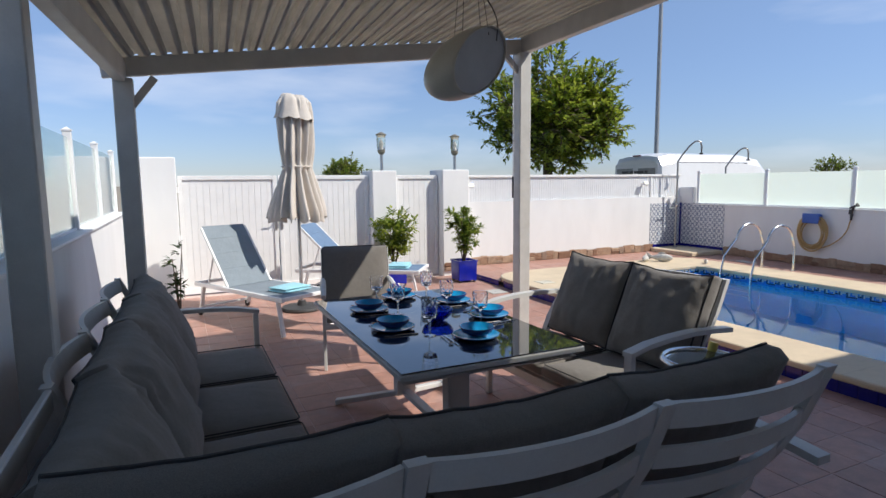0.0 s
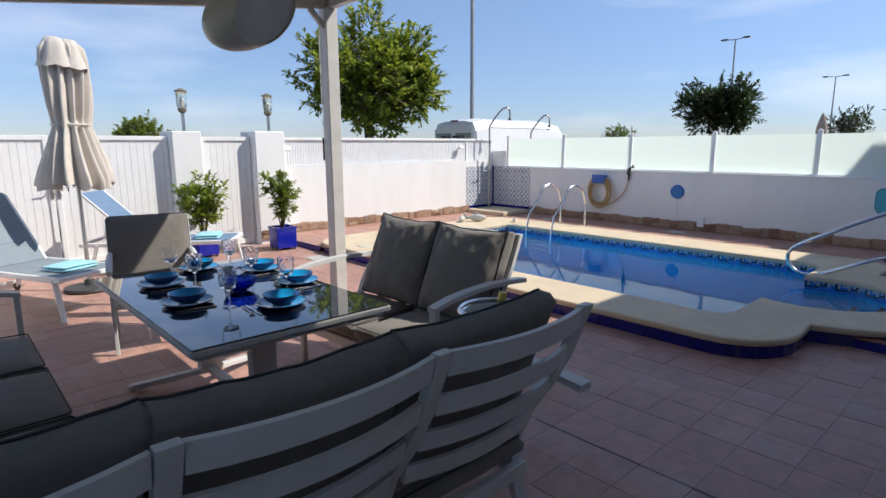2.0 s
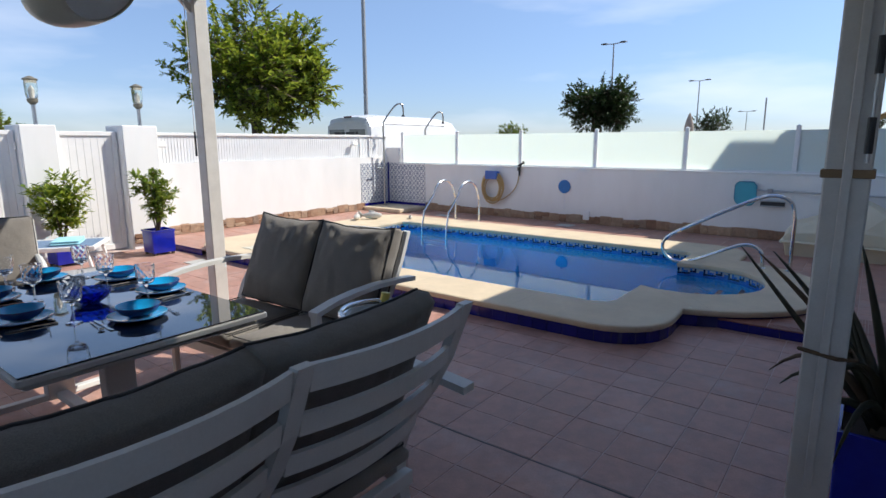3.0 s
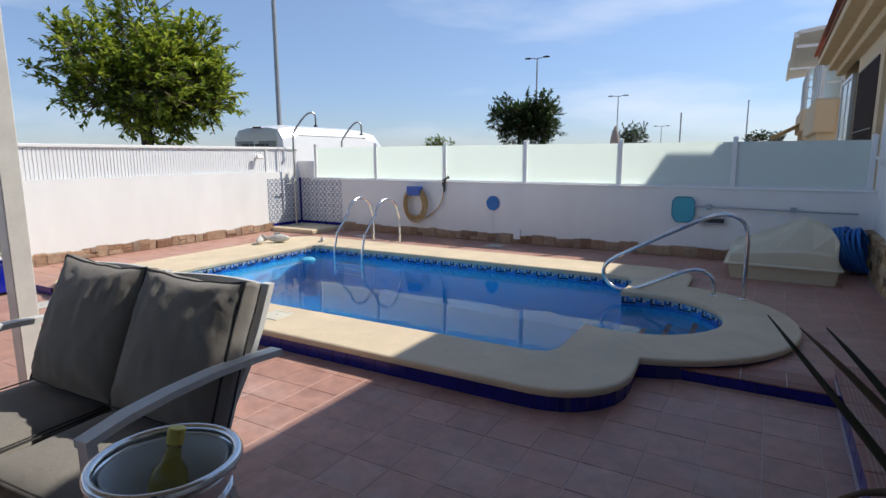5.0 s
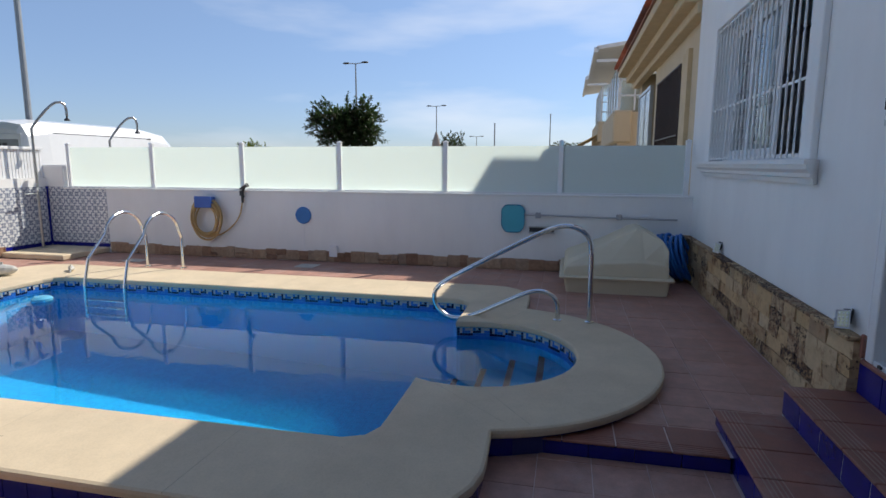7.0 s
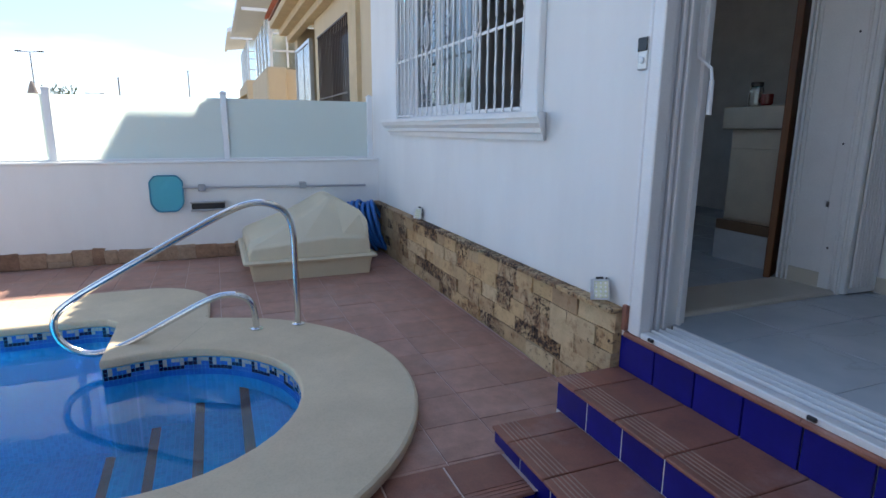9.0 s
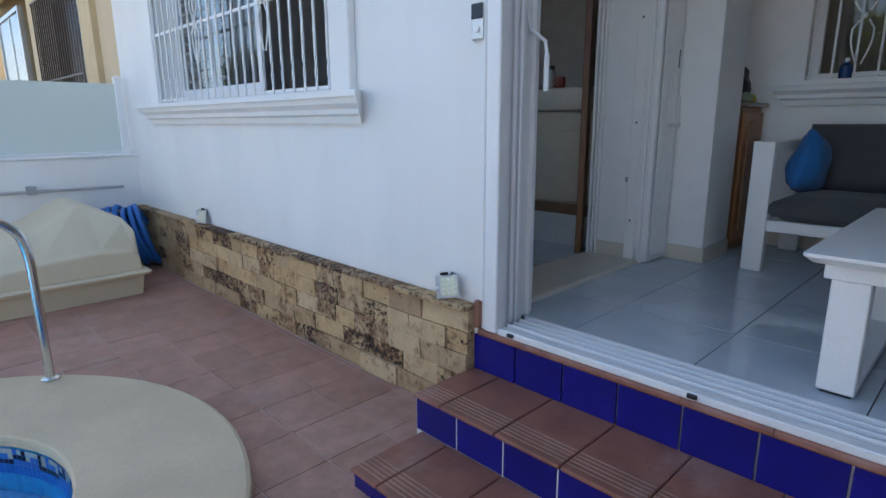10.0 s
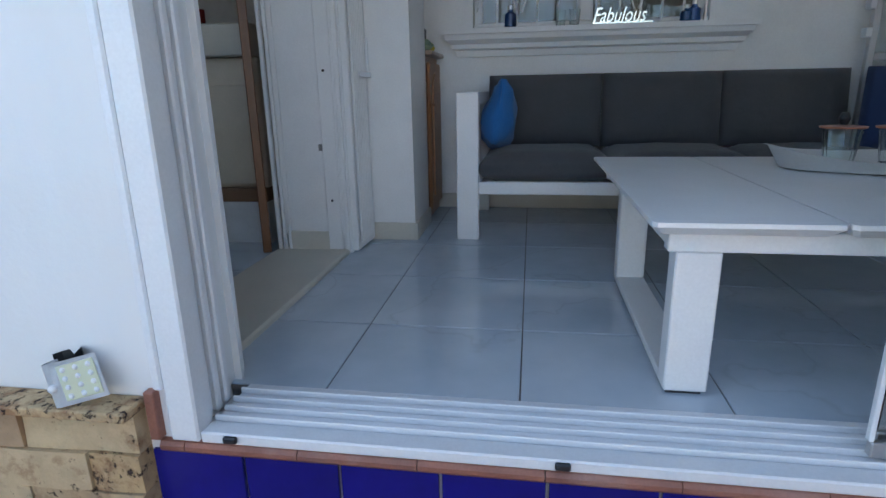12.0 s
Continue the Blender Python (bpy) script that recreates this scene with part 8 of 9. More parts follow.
def tree(at, height, rx, rz_, base, leaves, leaf, length, mat, label, seed, group="", clumps=34, shoots=0):
    """A tree with its crown's middle at base height, half axes rx and rz_."""
    t = thing("tree", label, "tree", group, at=at)
    rng = random.Random(seed)
    bm = bmesh.new()
    ends = []
    trunk_h = base - rz_ * 0.75
    sweep(bm, [(0, 0, 0), (0.03, 0.02, trunk_h * 0.5), (0.0, 0.05, trunk_h)], [height * 0.033, height * 0.027, height * 0.024], 10)
    for j in range(5):
        a = 2 * math.pi * j / 5 + rng.uniform(-0.3, 0.3)
        limb(bm, rng, Vector((0, 0.05, trunk_h - 0.05)), Vector((math.cos(a), math.sin(a), rng.uniform(0.5, 1.4))).normalized(), rz_ * 0.75, height * 0.014, 1, ends)
    part("trunk", bm, BARK, t, smooth=True)
    centres = []
    for k in range(clumps):
        u = rng.uniform(-1, 1)
        a = rng.uniform(0, 2 * math.pi)
        sq = math.sqrt(1 - u * u)
        f = rng.uniform(0.35, 0.84)
        centres.append((rx * f * sq * math.cos(a), rx * f * sq * math.sin(a), base + rz_ * f * u - 0.1 * rz_ * sq, rng.uniform(0.15, 0.29) * rx))
    centres.append((0, 0, base, rx * 0.40))
    c, tw = crown(rng, centres, leaves, length, length * 0.55, rx * 0.15)
    # young shoots that stand out of the crown
    for k in range(shoots):
        a = rng.uniform(0, 2 * math.pi)
        u = rng.uniform(-0.55, 1.0)
        sq = math.sqrt(1 - u * u)
        v = Vector((sq * math.cos(a), sq * math.sin(a), u))
        p = Vector((rx * 0.80 * v.x, rx * 0.80 * v.y, base + rz_ * 0.80 * v.z - 0.1 * rz_ * sq))
        d = (v + Vector((rng.uniform(-0.3, 0.3), rng.uniform(-0.3, 0.3), 0.55))).normalized()
        reach = rx * rng.uniform(0.16, 0.42)
        line = [p + d * reach * f + Vector((0, 0, -0.10 * reach * f * f)) for f in (0.0, 0.25, 0.5, 0.75, 1.0)]
        sweep(tw, [tuple(q) for q in line], [0.010, 0.009, 0.007, 0.005, 0.003], 4)
        for j in range(int(26 * reach / rx / 0.3)):
            f = rng.uniform(0.05, 1.0)
            q = line[0].lerp(line[-1], f)
            ld = (d * 0.7 + Vector((rng.uniform(-1, 1), rng.uniform(-1, 1), rng.uniform(-0.7, 0.7)))).normalized()
            add_leaf(c, q, ld, Vector((0, 0, 1)), length * rng.uniform(0.6, 1.1), length * 0.5 * rng.uniform(0.7, 1.1))
    part("crown", c, mat, t)
    part("twig_mass", tw, BARK, t)["kind"] = "stuff"
    return t


GZ = -0.12
tree((3.10, 13.05, -0.02), 5.0, 1.92, 1.40, 3.30, 17000, None, 0.18, LEAF, "citrus tree with dense yellow-green crown behind the street wall", 4, "", 46, 55)
tree((36.0, 17.5, GZ), 6.5, 2.9, 2.05, 4.33, 11000, None, 0.30, LEAF_D, "dark round street tree in the distance", 8, "", 34, 30)
tree((60.0, 14.6, GZ), 5.0, 2.6, 1.5, 3.6, 3000, None, 0.25, LEAF_D, "small dark tree far down the street", 12)
tree((30.0, 21.7, GZ), 3.2, 1.1, 0.8, 2.35, 2500, None, 0.14, LEAF_Y, "low yellow-green bush beyond the wall", 15)
tree((-2.55, 12.6, -0.02), 2.2, 0.75, 0.45, 1.72, 4200, None, 0.09, LEAF_Y, "yellow-green bush just behind the gate", 17)
for k in range(6):
    tree((60.0 + 1.0 * k, 3.4 - 0.55 * k, GZ), 4.0, 0.55, 0.7, 3.3 + 0.15 * (k % 3), 420, None, 0.2, LEAF_D, "thin dark treetop far behind the houses", 30 + k, "far treetops")

POT_BLUE = blue_glaze("cobalt_glazed_pot", (0.008, 0.018, 0.34), 0.1)
SOIL = plain("potting_soil", (0.045, 0.03, 0.02), 0.95, vary=0.3, bump=0.6)


def planter(at, size, hgt, rz, label):
    s = thing("planter", label, "planter", "blue square planters", at=at, rz=rz)
    a = size / 2
    bm = hull(bmesh.new(), [rect(-a * 0.92, a * 0.92, -a * 0.92, a * 0.92, 0.035, 0.008, 2), rect(-a * 0.95, a * 0.95, -a * 0.95, a * 0.95, hgt - 0.03, 0.008, 2), rect(-a, a, -a, a, hgt - 0.028, 0.008, 2), rect(-a, a, -a, a, hgt, 0.008, 2), rect(-a * 0.88, a * 0.88, -a * 0.88, a * 0.88, hgt, 0.008, 2), rect(-a * 0.86, a * 0.86, -a * 0.86, a * 0.86, hgt - 0.05, 0.008, 2)])
    part("pot", bm, POT_BLUE, s)
    part("soil", boxes((-a * 0.86, a * 0.86, -a * 0.86, a * 0.86, hgt - 0.06, hgt - 0.042)), SOIL, s)
    for x in (-1, 1):
        for y in (-1, 1):
            part("foot", boxes((x * a * 0.75 - 0.02, x * a * 0.75 + 0.02, y * a * 0.75 - 0.02, y * a * 0.75 + 0.02, 0.0, 0.036), bevel=0.006), BARK, s)
    return s


def shrub(at, hgt, rad, leaves, mat, label, seed, stems=5, length=0.105):
    s = thing("potted_plant", label, "potted plant", at=at)
    rng = random.Random(seed)
    bm = bmesh.new()
    centres = []
    for k in range(stems):
        a = 2 * math.pi * k / stems + rng.uniform(-0.4, 0.4)
        top = Vector((rad * rng.uniform(0.3, 0.75) * math.cos(a), rad * rng.uniform(0.3, 0.75) * math.sin(a), hgt * rng.uniform(0.6, 0.95)))
        sweep(bm, [(0.01 * math.cos(a), 0.01 * math.sin(a), -0.02), tuple(top * 0.5), tuple(top)], [0.012, 0.009, 0.004], 6)
        for f in (0.45, 0.7, 0.92):
            centres.append((top.x * f, top.y * f, top.z * f, rad * 0.33))
    part("stems", bm, BARK, s)
    c, tw = crown(rng, centres, leaves, length, length * 0.50, rad * 0.35)
    part("leaves", c, mat, s)
    return s


planter((-2.75, 9.0, LOW), 0.32, 0.33, 3, "square cobalt blue glazed planter beside the garden door")
shrub((-2.75, 9.0, LOW + 0.29), 0.88, 0.36, 1400, LEAF, "bushy green shrub in the blue planter by the door", 3)
planter((-1.62, 8.78, LOW), 0.34, 0.36, -2, "square cobalt blue glazed planter before the pillar")
shrub((-1.62, 8.78, LOW + 0.32), 0.90, 0.30, 1100, LEAF_Y, "bright green leafy shrub in the blue planter by the pillar", 6)
part("stake", boxes((-1.63, -1.61, 8.77, 8.79, LOW + 0.3, LOW + 1.2)), DARK_PLASTIC, None).name = "plant_stake"
tagged(bpy.data.objects["plant_stake"], "dark stake among the leaves of the planter", "plant stake")
vn = shrub((-5.86, 8.5, LOW), 0.95, 0.16, 90, LEAF_D, "spindly green climber growing by the white side wall", 9, 3, 0.11)

# aloe by the corner post
ap = planter((-2.64, 0.93 - 0.42, LOW), 0.36, 0.40, 0, "square cobalt blue glazed planter behind the pergola post")
al = thing("aloe_plant", "straggly grey-green aloe with drooping dry leaves in a blue planter", "aloe", at=(-2.64, 0.51, LOW + 0.36))
ALOE = leaf_mat("aloe_skin", (0.045, 0.05, 0.035), (0.13, 0.12, 0.07), 0.5)
DRY = plain("dry_brown_leaf", (0.13, 0.085, 0.05), 0.9, vary=0.3)
rng = random.Random(14)
for k in range(26):
    a = rng.uniform(0, 2 * math.pi)
    L = rng.uniform(0.45, 0.85)
    out = rng.uniform(0.25, 0.75)
    droop = rng.uniform(0.0, 0.5) if k % 3 else rng.uniform(0.6, 1.1)
    base = Vector((0.05 * math.cos(a), 0.05 * math.sin(a), rng.uniform(0.0, 0.25)))
    pts = []
    rad = []
    for j in range(9):
        f = j / 8
        pts.append(tuple(base + Vector((math.cos(a) * out * L * f, math.sin(a) * out * L * f, L * (0.9 * f - droop * f * f)))))
        rad.append(0.020 * (1 - f) ** 0.7 + 0.002)
    part("leaf", sweep(bmesh.new(), pts, rad, 5), ALOE if k % 4 else DRY, al, smooth=True)
part("dry_bundle", sweep(bmesh.new(), [(0, 0, 0), (0.02, 0.01, 0.15), (-0.01, 0.0, 0.34)], [0.07, 0.055, 0.03], 9), DRY, al)
part("tie", sweep(bmesh.new(), [(-0.28, 0.16, 0.42), (-0.33, 0.24, 0.40), (-0.40, 0.32, 0.43), (-0.42, 0.20, 0.42), (-0.36, 0.14, 0.41)], 0.008, 6, closed=True), DRY, al, "dry raffia tie round the post")

# ---- lights on the walls and beyond ----
def flood(x):
    s = thing("flood_light", "small white flood light angled down on the street wall", "flood light", "flood lights on the street wall", at=(x, NORTH + 0.03, 1.50))
    part("bracket", boxes((-0.02, 0.02, -0.05, 0.02, -0.01, 0.01), bevel=0.003), WHITE_PLASTIC, s)
    bm = boxes((-0.065, 0.065, -0.02, 0.02, -0.045, 0.045), bevel=0.006)
    m = Matrix.Translation((0, -0.075, 0.01)) @ Matrix.Rotation(radians(-35), 4, "X")
    bmesh.ops.transform(bm, matrix=m, verts=bm.verts)
    part("housing", bm, WHITE_PLASTIC, s)
    bm = boxes((-0.052, 0.052, -0.024, -0.020, -0.034, 0.034))
    bmesh.ops.transform(bm, matrix=m, verts=bm.verts)
    part("lens", bm, LED, s)
    return s


flood(-1.00)
flood(3.20)

BRASS = plain("weathered_lantern_metal", (0.30, 0.27, 0.20), 0.45, 0.5, vary=0.2)
LANT_GLASS = glass("lantern_glass", (0.95, 0.93, 0.80), 0.15)


def lantern(x):
    s = thing("lantern", "round glass lantern on a slim metal pole outside the gate", "lantern", "lanterns outside the gate", at=(x, 10.35, -0.02))
    part("pole", sweep(bmesh.new(), [(0, 0, 0), (0, 0, 2.12)], 0.028, 10), ALUMINIUM, s)
    part("collar", spin(bmesh.new(), [(0.03, 2.10), (0.065, 2.14), (0.07, 2.18), (0.04, 2.19)], sides=18), BRASS, s)
    part("globe", spin(bmesh.new(), [(0.060, 2.18), (0.078, 2.24), (0.080, 2.40), (0.076, 2.44)], sides=20), LANT_GLASS, s)
    part("bulb", spin(bmesh.new(), [(0.0, 2.18), (0.022, 2.19), (0.030, 2.30), (0.0, 2.38)], sides=14), PAINT_W, s)
    part("cap", spin(bmesh.new(), [(0.095, 2.44), (0.098, 2.455), (0.03, 2.49), (0.0, 2.50)], sides=20), BRASS, s)
    return s


lantern(-2.46)
lantern(-1.00)
mast = thing("mast", "tall plain grey galvanised mast beyond the street", "mast", at=(7.88, 14.0, -0.02))
part("shaft", sweep(bmesh.new(), [(0, 0, 0), (0, 0, 12.0)], [0.075, 0.05], 12), plain("galvanised_steel", (0.33, 0.34, 0.35), 0.5, 0.4), mast)


def street_light(x, y, h, arm, label, base=GZ, group="street lights", rz=90):
    s = thing("street_light", label, "street light", group, at=(x, y, base), rz=rz)
    part("pole", sweep(bmesh.new(), [(0, 0, 0), (0, 0, h)], [0.09, 0.05], 8), bpy.data.materials["galvanised_steel"], s)
    part("arm", sweep(bmesh.new(), [(-arm, 0, h + 0.02), (0, 0, h - 0.04), (arm, 0, h + 0.02)], 0.035, 6), bpy.data.materials["galvanised_steel"], s)
    for sx in (-1, 1):
        bm = bmesh.new()
        bmesh.ops.create_uvsphere(bm, u_segments=12, v_segments=8, radius=1.0)
        for v in bm.verts:
            v.co = Vector((v.co.x * arm * 0.45 + sx * arm * 1.15, v.co.y * 0.16, v.co.z * 0.07 + h + 0.03))
        part("lamp_head", bm, plain("dark_lamp_head", (0.06, 0.06, 0.065), 0.5) if not bpy.data.materials.get("dark_lamp_head") else bpy.data.materials["dark_lamp_head"], s)
    return s


street_light(37.0, 17.08, 8.86, 0.66, "double-headed street light behind the pool wall", rz=84)
street_light(60.0, 16.4, 8.05, 0.75, "double-headed street light farther down the street", rz=84)
street_light(90.0, 16.65, 6.1, 0.8, "small double-headed street light far away", rz=84)
street_light(60.0, 3.70, 6.9, 0.05, "thin lamp post far behind the wall", group="", rz=84)
p1 = thing("far_pole", "plain dark pole beyond the wall", "pole", at=(40.0, 7.15, GZ))
part("shaft", sweep(bmesh.new(), [(0, 0, 0), (0, 0, 4.65)], 0.05, 8), bpy.data.materials["galvanised_steel"], p1)
u2 = thing("closed_parasol", "closed brown parasol in a neighbouring garden", "parasol", at=(14.0, 5.57, GZ))
part("canopy", spin(bmesh.new(), [(0.16, 1.9), (0.13, 2.2), (0.06, 2.45), (0.02, 2.55), (0.0, 2.56)], sides=14), fabric("tan_canvas", (0.35, 0.29, 0.25)), u2)
part("pole", sweep(bmesh.new(), [(0, 0, 0), (0, 0, 2.3)], 0.02, 8), ALUMINIUM, u2)

# ---- parked van ----
van = thing("van", "white high-roofed delivery van parked in the street", "van", at=(5.9, 11.85, -0.09))
VAN = plain("white_car_paint", (0.78, 0.79, 0.80), 0.2, vary=0.03, bump=0.0)
bm = bmesh.new()
secs = []
for x, top, w in ((0.0, 2.22, 0.86), (0.06, 2.34, 0.93), (0.5, 2.42, 0.96), (3.2, 2.42, 0.96), (4.0, 2.30, 0.95), (4.55, 1.85, 0.93), (4.95, 1.35, 0.92), (5.5, 1.15, 0.88), (5.6, 0.75, 0.84)):
    pts = [(-w, 0.35), (-w - 0.02, 0.9), (-w - 0.01, top * 0.62), (-w * 0.95, top * 0.88), (-w * 0.80, top * 0.975), (-w * 0.4, top), (w * 0.4, top), (w * 0.80, top * 0.975), (w * 0.95, top * 0.88), (w + 0.01, top * 0.62), (w + 0.02, 0.9), (w, 0.35)]
    secs.append([(x, 0.95 + y, z) for y, z in pts])
hull(bm, secs)
part("body", bm, VAN, van, smooth=False)
GLASS_V = plain("dark_van_glass", (0.10, 0.12, 0.13), 0.05)
for a in (0.14, 0.97):
    part("rear_door", boxes((-0.012, 0.02, a, a + 0.80, 0.5, 2.12), bevel=0.02), VAN, van)
    part("rear_window", boxes((-0.018, -0.006, a + 0.08, a + 0.72, 1.42, 2.0), bevel=0.02), plain("silvery_glass", (0.28, 0.29, 0.29), 0.25), van)
for k, (a, b) in enumerate(((0.30, 0.42), (0.46, 0.86), (0.90, 1.06), (1.10, 1.40))):
    part("lettering", boxes((-0.0215, -0.0185, 0.22 + a * 0.9, 0.22 + b * 0.9, 1.86, 1.93)), DARK_PLASTIC, van)
part("roof_rail", boxes((0.6, 3.4, 0.04, 0.07, 2.12, 2.15)), DARK_PLASTIC, van)
part("brake_light", boxes((0.02, 0.05, 0.80, 1.10, 2.33, 2.37), bevel=0.005), plain("dark_red_lens", (0.10, 0.01, 0.01), 0.2), van)
for x in (0.95, 4.55):
    for y in (0.02, 1.66):
        w = part("wheel", spin(bmesh.new(), [(0.0, 0.0), (0.34, 0.0), (0.34, 0.22), (0.0, 0.22)], sides=24), DARK_PLASTIC, van)
        w.matrix_world = van.matrix_world @ Matrix.Translation((x, y, 0.34)) @ Matrix.Rotation(radians(-90), 4, "X")

# ---- beige neighbouring house and terraces beyond ----
BEIGE_WALL = render_wall("beige_render", (0.62, 0.50, 0.34), 0.35)
BEIGE_TRIM = plain("ochre_trim", (0.60, 0.46, 0.28), 0.7)
nb = thing("neighbour_house", "beige single-storey house with terracotta roof edge and barred window", "house")
H2 = 3.55
part("wall", boxes((4.53, 6.0, -6.0, -0.10, -0.12, H2), (6.0, 8.35, -6.0, -0.10, -0.12, 0.9), (6.0, 8.35, -6.0, -0.10, 2.98, H2), (8.35, 8.9, -6.0, -0.10, -0.12, H2), (11.2, 11.6, -6.0, -0.10, -0.12, H2)), BEIGE_WALL, nb)
part("cornice", boxes((4.53, 11.7, -0.10, 0.06, H2 - 0.25, H2 - 0.12), (4.53, 11.7, -0.10, 0.22, H2 - 0.12, H2 + 0.02), (4.53, 11.7, -0.10, 0.42, H2 + 0.02, H2 + 0.16), bevel=0.012), BEIGE_TRIM, nb)
# unseen block above the eave, added only to cast shade on the glass screens
part("upper_storey", boxes((8.1, 10.2, -6.0, -0.5, H2 + 0.3, 6.5), bevel=0.01), BEIGE_WALL, nb)
part("window_trim", boxes((5.42, 5.62, -0.10, -0.04, 0.9, 3.05), (5.62, 6.0, -0.10, -0.07, 0.9, 3.05)), BEIGE_TRIM, nb)
part("roof_slab", boxes((4.53, 11.7, -6.0, 0.30, H2 + 0.16, H2 + 0.22)), BEIGE_TRIM, nb)
part("window_dark", boxes((6.0, 8.35, -0.34, -0.30, 0.9, 2.98)), plain("dark_window", (0.03, 0.03, 0.035), 0.1), nb)
BROWN_IRON = plain("brown_iron", (0.05, 0.022, 0.015), 0.5)
first = part("bar", boxes((-0.008, 0.008, -0.07, -0.054, 0.95, 2.95)), BROWN_IRON, nb)
first.location = (6.06, 0, 0)
for k in range(1, 20):
    ob = new("bar", first.data)
    ob.parent = nb
    ob.location = (6.06 + 0.12 * k, 0, 0)
for z in (0.97, 1.9, 2.93):
    part("cross_bar", boxes((6.0, 8.35, -0.054, -0.04, z - 0.012, z + 0.012)), BROWN_IRON, nb)
ROOFT = terracotta("roof_tile", (0.38, 0.16, 0.10))
for k in range(40):
    x = 4.62 + 0.178 * k
    bm = bmesh.new()
    pts = [(x + 0.075 * math.cos(radians(a)), 0.075 * math.sin(radians(a))) for a in range(0, 181, 30)]
    rr = [[bm.verts.new((px, y, H2 + 0.20 + pz + (0.5 - y) * 0.35)) for px, pz in pts] for y in (0.52, -0.6)]
    for j in range(6):
        bm.faces.new((rr[0][j], rr[0][j + 1], rr[1][j + 1], rr[1][j]))
    bmesh.ops.solidify(bm, geom=bm.faces[:], thickness=0.014)
    part("roof_tile", bm, ROOFT, nb)
part("roof_slope", hull(bmesh.new(), [[(4.53, 0.45, H2 + 0.17), (11.7, 0.45, H2 + 0.17), (11.7, -3.2, H2 + 1.4), (4.53, -3.2, H2 + 1.4)], [(4.53, 0.45, H2 + 0.20), (11.7, 0.45, H2 + 0.20), (11.7, -3.2, H2 + 1.43), (4.53, -3.2, H2 + 1.43)]]), ROOFT, nb)
part("screen", boxes((9.3, 11.2, -0.08, -0.06, 0.3, 3.0)), glass("pale_porch_glass", (0.80, 0.90, 0.92), 0.2), nb)
part("screen_frame", boxes((9.22, 9.3, -0.11, -0.04, 0.3, 3.06), (11.14, 11.2, -0.11, -0.04, 0.3, 3.0), (9.3, 11.14, -0.11, -0.04, 3.0, 3.06), (10.1, 10.14, -0.09, -0.05, 0.3, 3.0)), ALUMINIUM, nb)
part("porch_back", boxes((8.9, 11.2, -6.0, -2.0, -0.12, H2)), BEIGE_WALL, nb)

def far_house(x0, x1, zb, zt, zr, label, awning=False):
    h = thing("terrace_house", label, "house", "houses beyond the garden")
    y = 0.15
    part("wall", boxes((x0, x1, -6.0, y, -0.12, zb)), BEIGE_WALL, h)
    part("balcony_wall", boxes((x0 - 0.1, x1, y - 0.4, y + 0.15, zb - 0.9, zb + 0.05), bevel=0.05), BEIGE_WALL, h)
    # no hole in the wall: a thin dark sheet paints the shade of an opening
    part("lower_opening", boxes((x0 - 0.02, x0 - 0.005, y - 0.9, y - 0.25, zb - 2.2, zb - 1.25)), plain("deep_shade", (0.05, 0.05, 0.05), 0.8) if not bpy.data.materials.get("deep_shade") else bpy.data.materials["deep_shade"], h)
    part("upper_room", boxes((x0 + 0.3, x1, -6.0, y - 0.9, zb, zt)), BEIGE_WALL, h)
    for k in range(4):
        part("mullion", boxes((x0 - 0.02, x0 + 0.03, y - 0.05 - 0.42 * k, y - 0.42 * k, zb + 0.05, zt)), WHITE_PLASTIC, h)
    for z in (zb + 0.45, zb + 0.9, (zb + zt) / 2 + 0.35):
        part("mullion", boxes((x0 - 0.02, x0 + 0.03, y - 1.3, y, z, z + 0.05)), WHITE_PLASTIC, h)
    part("pane", boxes((x0, x0 + 0.01, y - 1.3, y, zb + 0.05, zt)), bpy.data.materials["pale_porch_glass"], h)
    part("front_pane", boxes((x0, x1, y - 0.01, y, zb + 0.05, zt)), bpy.data.materials["pale_porch_glass"], h)
    for k in range(5):
        xx = x0 + (x1 - x0) * k / 5
        part("mullion", boxes((xx, xx + 0.06, y, y + 0.03, zb + 0.05, zt)), WHITE_PLASTIC, h)
    bm = hull(bmesh.new(), [[(x0 - 0.35, -2.0, zr + 0.35), (x0 - 0.35, y + 0.7, zr), (x1, y + 0.7, zr), (x1, -2.0, zr + 0.35)], [(x0 - 0.35, -2.0, zr + 0.47), (x0 - 0.35, y + 0.7, zr + 0.10), (x1, y + 0.7, zr + 0.10), (x1, -2.0, zr + 0.47)]])
    part("canopy", bm, WHITE_PLASTIC, h)
    part("gutter", boxes((x0 - 0.35, x1, y + 0.66, y + 0.78, zr - 0.08, zr + 0.06), (x0 - 0.30, x0 - 0.22, y - 0.2, y + 0.70, zr - 0.35, zr - 0.27)), WHITE_PLASTIC, h)
    if awning:
        bm = hull(bmesh.new(), [[(x0, y, zb - 0.5), (x1, y, zb - 0.5), (x1, y + 1.2, zb - 1.15), (x0, y + 1.2, zb - 1.15)], [(x0, y, zb - 0.46), (x1, y, zb - 0.46), (x1, y + 1.2, zb - 1.11), (x0, y + 1.2, zb - 1.11)]])
        part("awning", bm, fabric("ochre_awning", (0.50, 0.35, 0.14)), h)
    return h


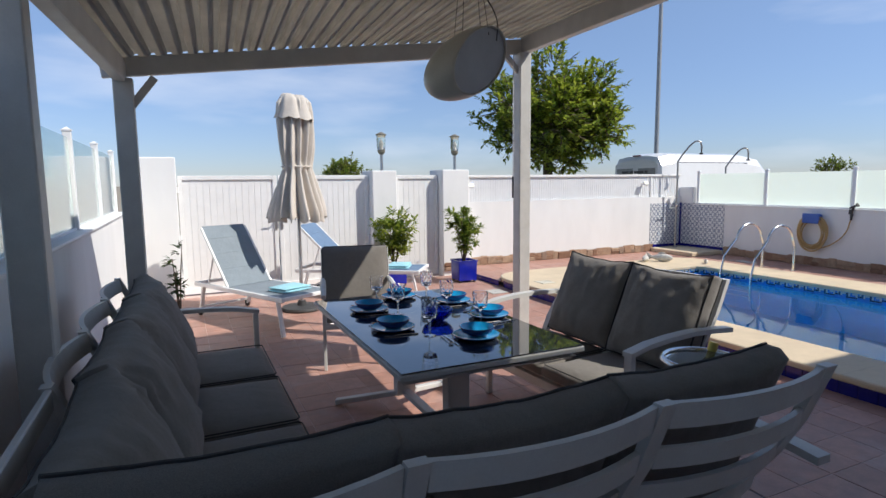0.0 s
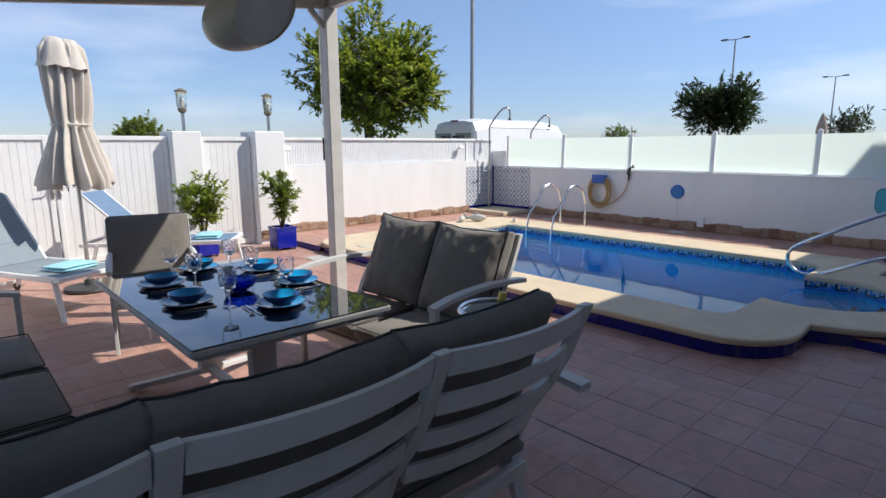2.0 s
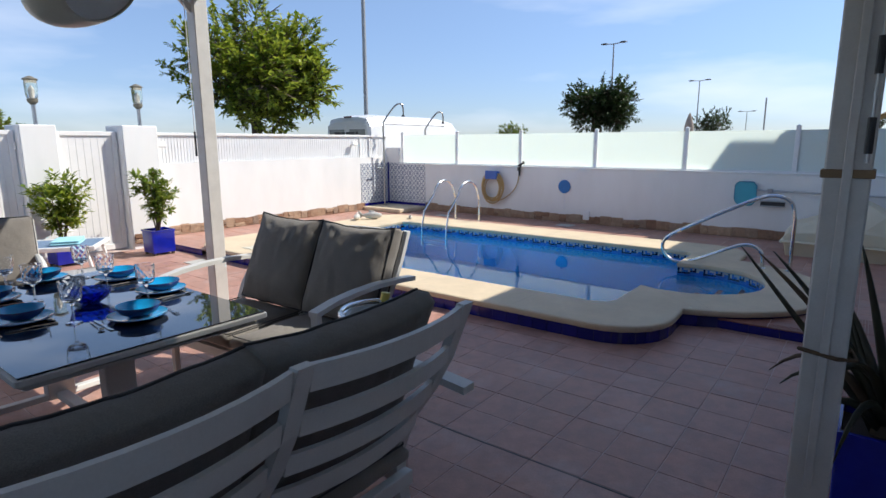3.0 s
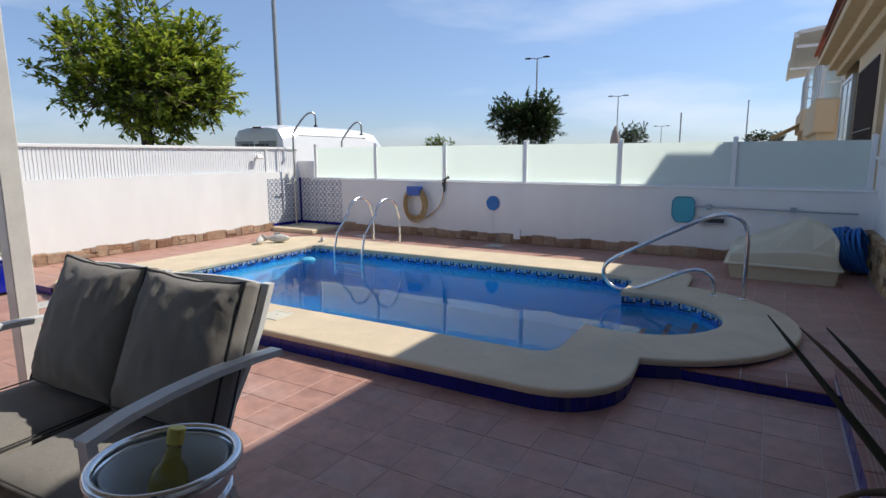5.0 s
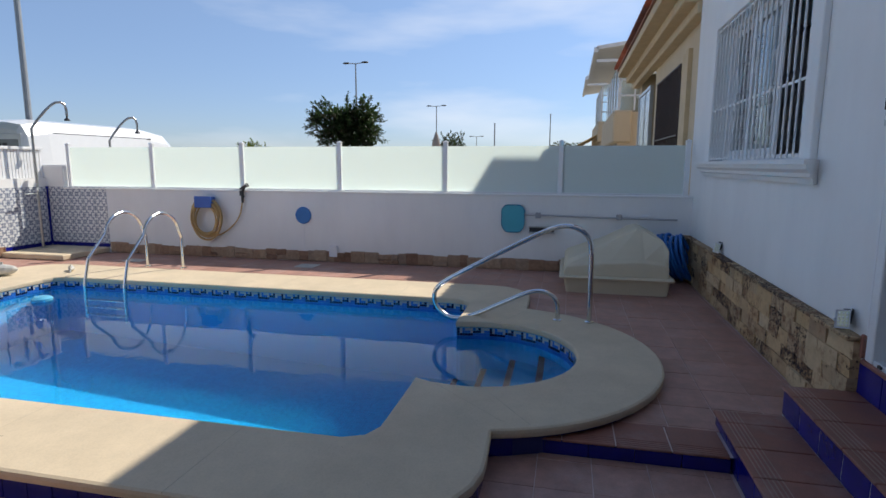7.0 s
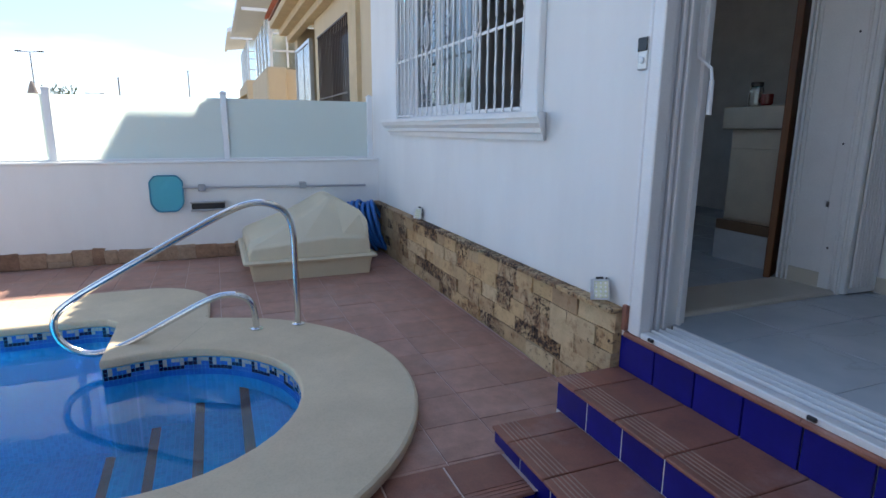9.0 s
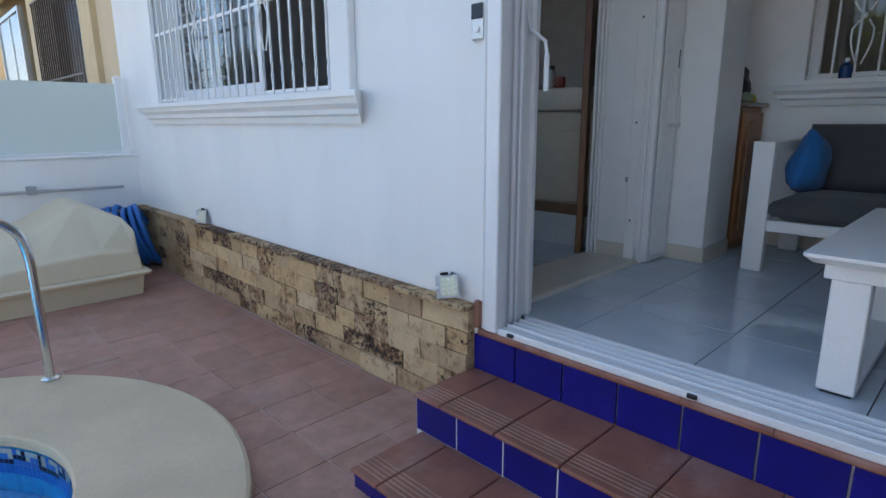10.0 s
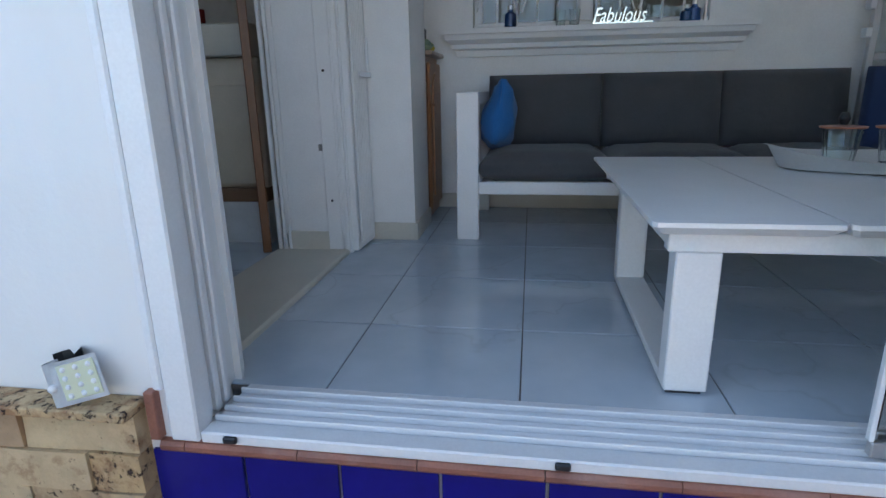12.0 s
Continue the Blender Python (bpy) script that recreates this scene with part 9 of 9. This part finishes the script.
far_house(14.6, 20.5, 3.0, 4.45, 4.75, "beige terrace house with a white glazed upper balcony")
far_house(24.5, 31.0, 3.4, 5.1, 5.4, "farther beige terrace house with glazed balcony and ochre awning", True)
chim = thing("chimney", "small beige roof chimney with a tiled cap", "chimney", at=(10.6, -1.4, H2 + 0.80))
part("stack", boxes((-0.22, 0.22, -0.22, 0.22, 0.0, 0.62)), BEIGE_WALL, chim)
part("cap", boxes((-0.30, 0.30, -0.30, 0.30, 0.62, 0.72), bevel=0.02), ROOFT, chim)

# ---- terrace tiles, nearest first ----
def inside(p, line):
    x, y = p
    odd = False
    for (x0, y0), (x1, y1) in zip(line, line[1:] + line[:1]):
        if (y0 > y) != (y1 > y) and x < (x1 - x0) * (y - y0) / (y1 - y0) + x0:
            odd = not odd
    return odd


HULL_OUT = offset(OUT_R, -0.03)
low_cells, up_cells = [], []
for i in range(-24, 18):
    for j in range(-1, 37):
        x0, y0 = -0.46 + T * i, 0.81 + T * j - 3 * T
        low_cells.append((x0, y0, x0 + T, y0 + T))
up_cells = [(0.172 + 0.281 * i, 0.373 + 0.281 * j, 0.453 + 0.281 * i, 0.654 + 0.281 * j) for i in range(-6, 15) for j in range(-2, 34)]
low_t = bpy.data.objects["terrace"]
up_t = bpy.data.objects["pool_deck"]


def clip_rect(r, box_):
    a, b, c, d = max(r[0], box_[0]), max(r[1], box_[1]), min(r[2], box_[2]), min(r[3], box_[3])
    return (a, b, c, d) if c - a > 0.012 and d - b > 0.012 else None


def lay(cells, areas, z, parent, blocked, name):
    shared = {}
    near, rest = [], []
    for cell in cells:
        for area in areas:
            r = clip_rect(cell, area)
            if r is None:
                continue
            corners = [(r[0], r[1]), (r[2], r[1]), (r[2], r[3]), (r[0], r[3])]
            if all(inside(c, HULL_OUT) for c in corners):
                continue
            if blocked(r):
                continue
            near.append(r)
    near.sort(key=lambda r: min(math.hypot((r[0] + r[2]) / 2 - px, (r[1] + r[3]) / 2 - py) for px, py in ((-4.2, 2.2), (-2.5, 2.2), (-0.2, 1.2), (1.0, 0.6))))
    joined = bmesh.new()
    rnd = random.Random(2)
    for k, r in enumerate(near):
        w, d = r[2] - r[0] - 0.004, r[3] - r[1] - 0.004
        if w < 0.004 or d < 0.004:
            continue
        c = ((r[0] + r[2]) / 2, (r[1] + r[3]) / 2)
        if k < 290:
            key = (round(w, 3), round(d, 3))
            if key not in shared:
                ob = link("tile", boxes((-w / 2, w / 2, -d / 2, d / 2, -0.014, 0.0), bevel=0.0015), TERRA)
                shared[key] = ob.data
            else:
                ob = new("tile", shared[key])
            ob.matrix_world = pose(c[0], c[1], z + rnd.uniform(-0.0012, 0.0008), rnd.uniform(-0.15, 0.15), rnd.uniform(-0.15, 0.15), 0)
            ob.parent = parent
        else:
            box(joined, c[0] - w / 2, c[0] + w / 2, c[1] - d / 2, c[1] + d / 2, z - 0.014, z + rnd.uniform(-0.0012, 0.0008))
    if joined.verts:
        tagged(link(name, joined, TERRA), "weathered reddish terracotta floor tiles", "", "", "stuff")


lay(low_cells, ((WEST, 0.69, -0.40, 9.40), (WEST, 0.0, SX0, 0.69)), LOW, low_t, lambda r: (r[0] >= -1.36 and r[1] >= 2.3), "far_terrace_tiles")
lay(up_cells, ((-0.13, 0.06, EAST - 0.03, 8.64), (-1.33, 8.0, 3.42, NORTH - 0.03), (-0.395 + T, 0.69, 0.0, 2.1)), UP, up_t, lambda r: r[2] < -0.02 and r[3] < 0.70, "far_deck_tiles")

joint = structure(link("expansion_joint", boxes((-3.174, -3.166, 0.75, 2.55, LOW - 0.006, LOW + 0.0012)), DARK_PLASTIC), "dark expansion joint in the terrace tiles")
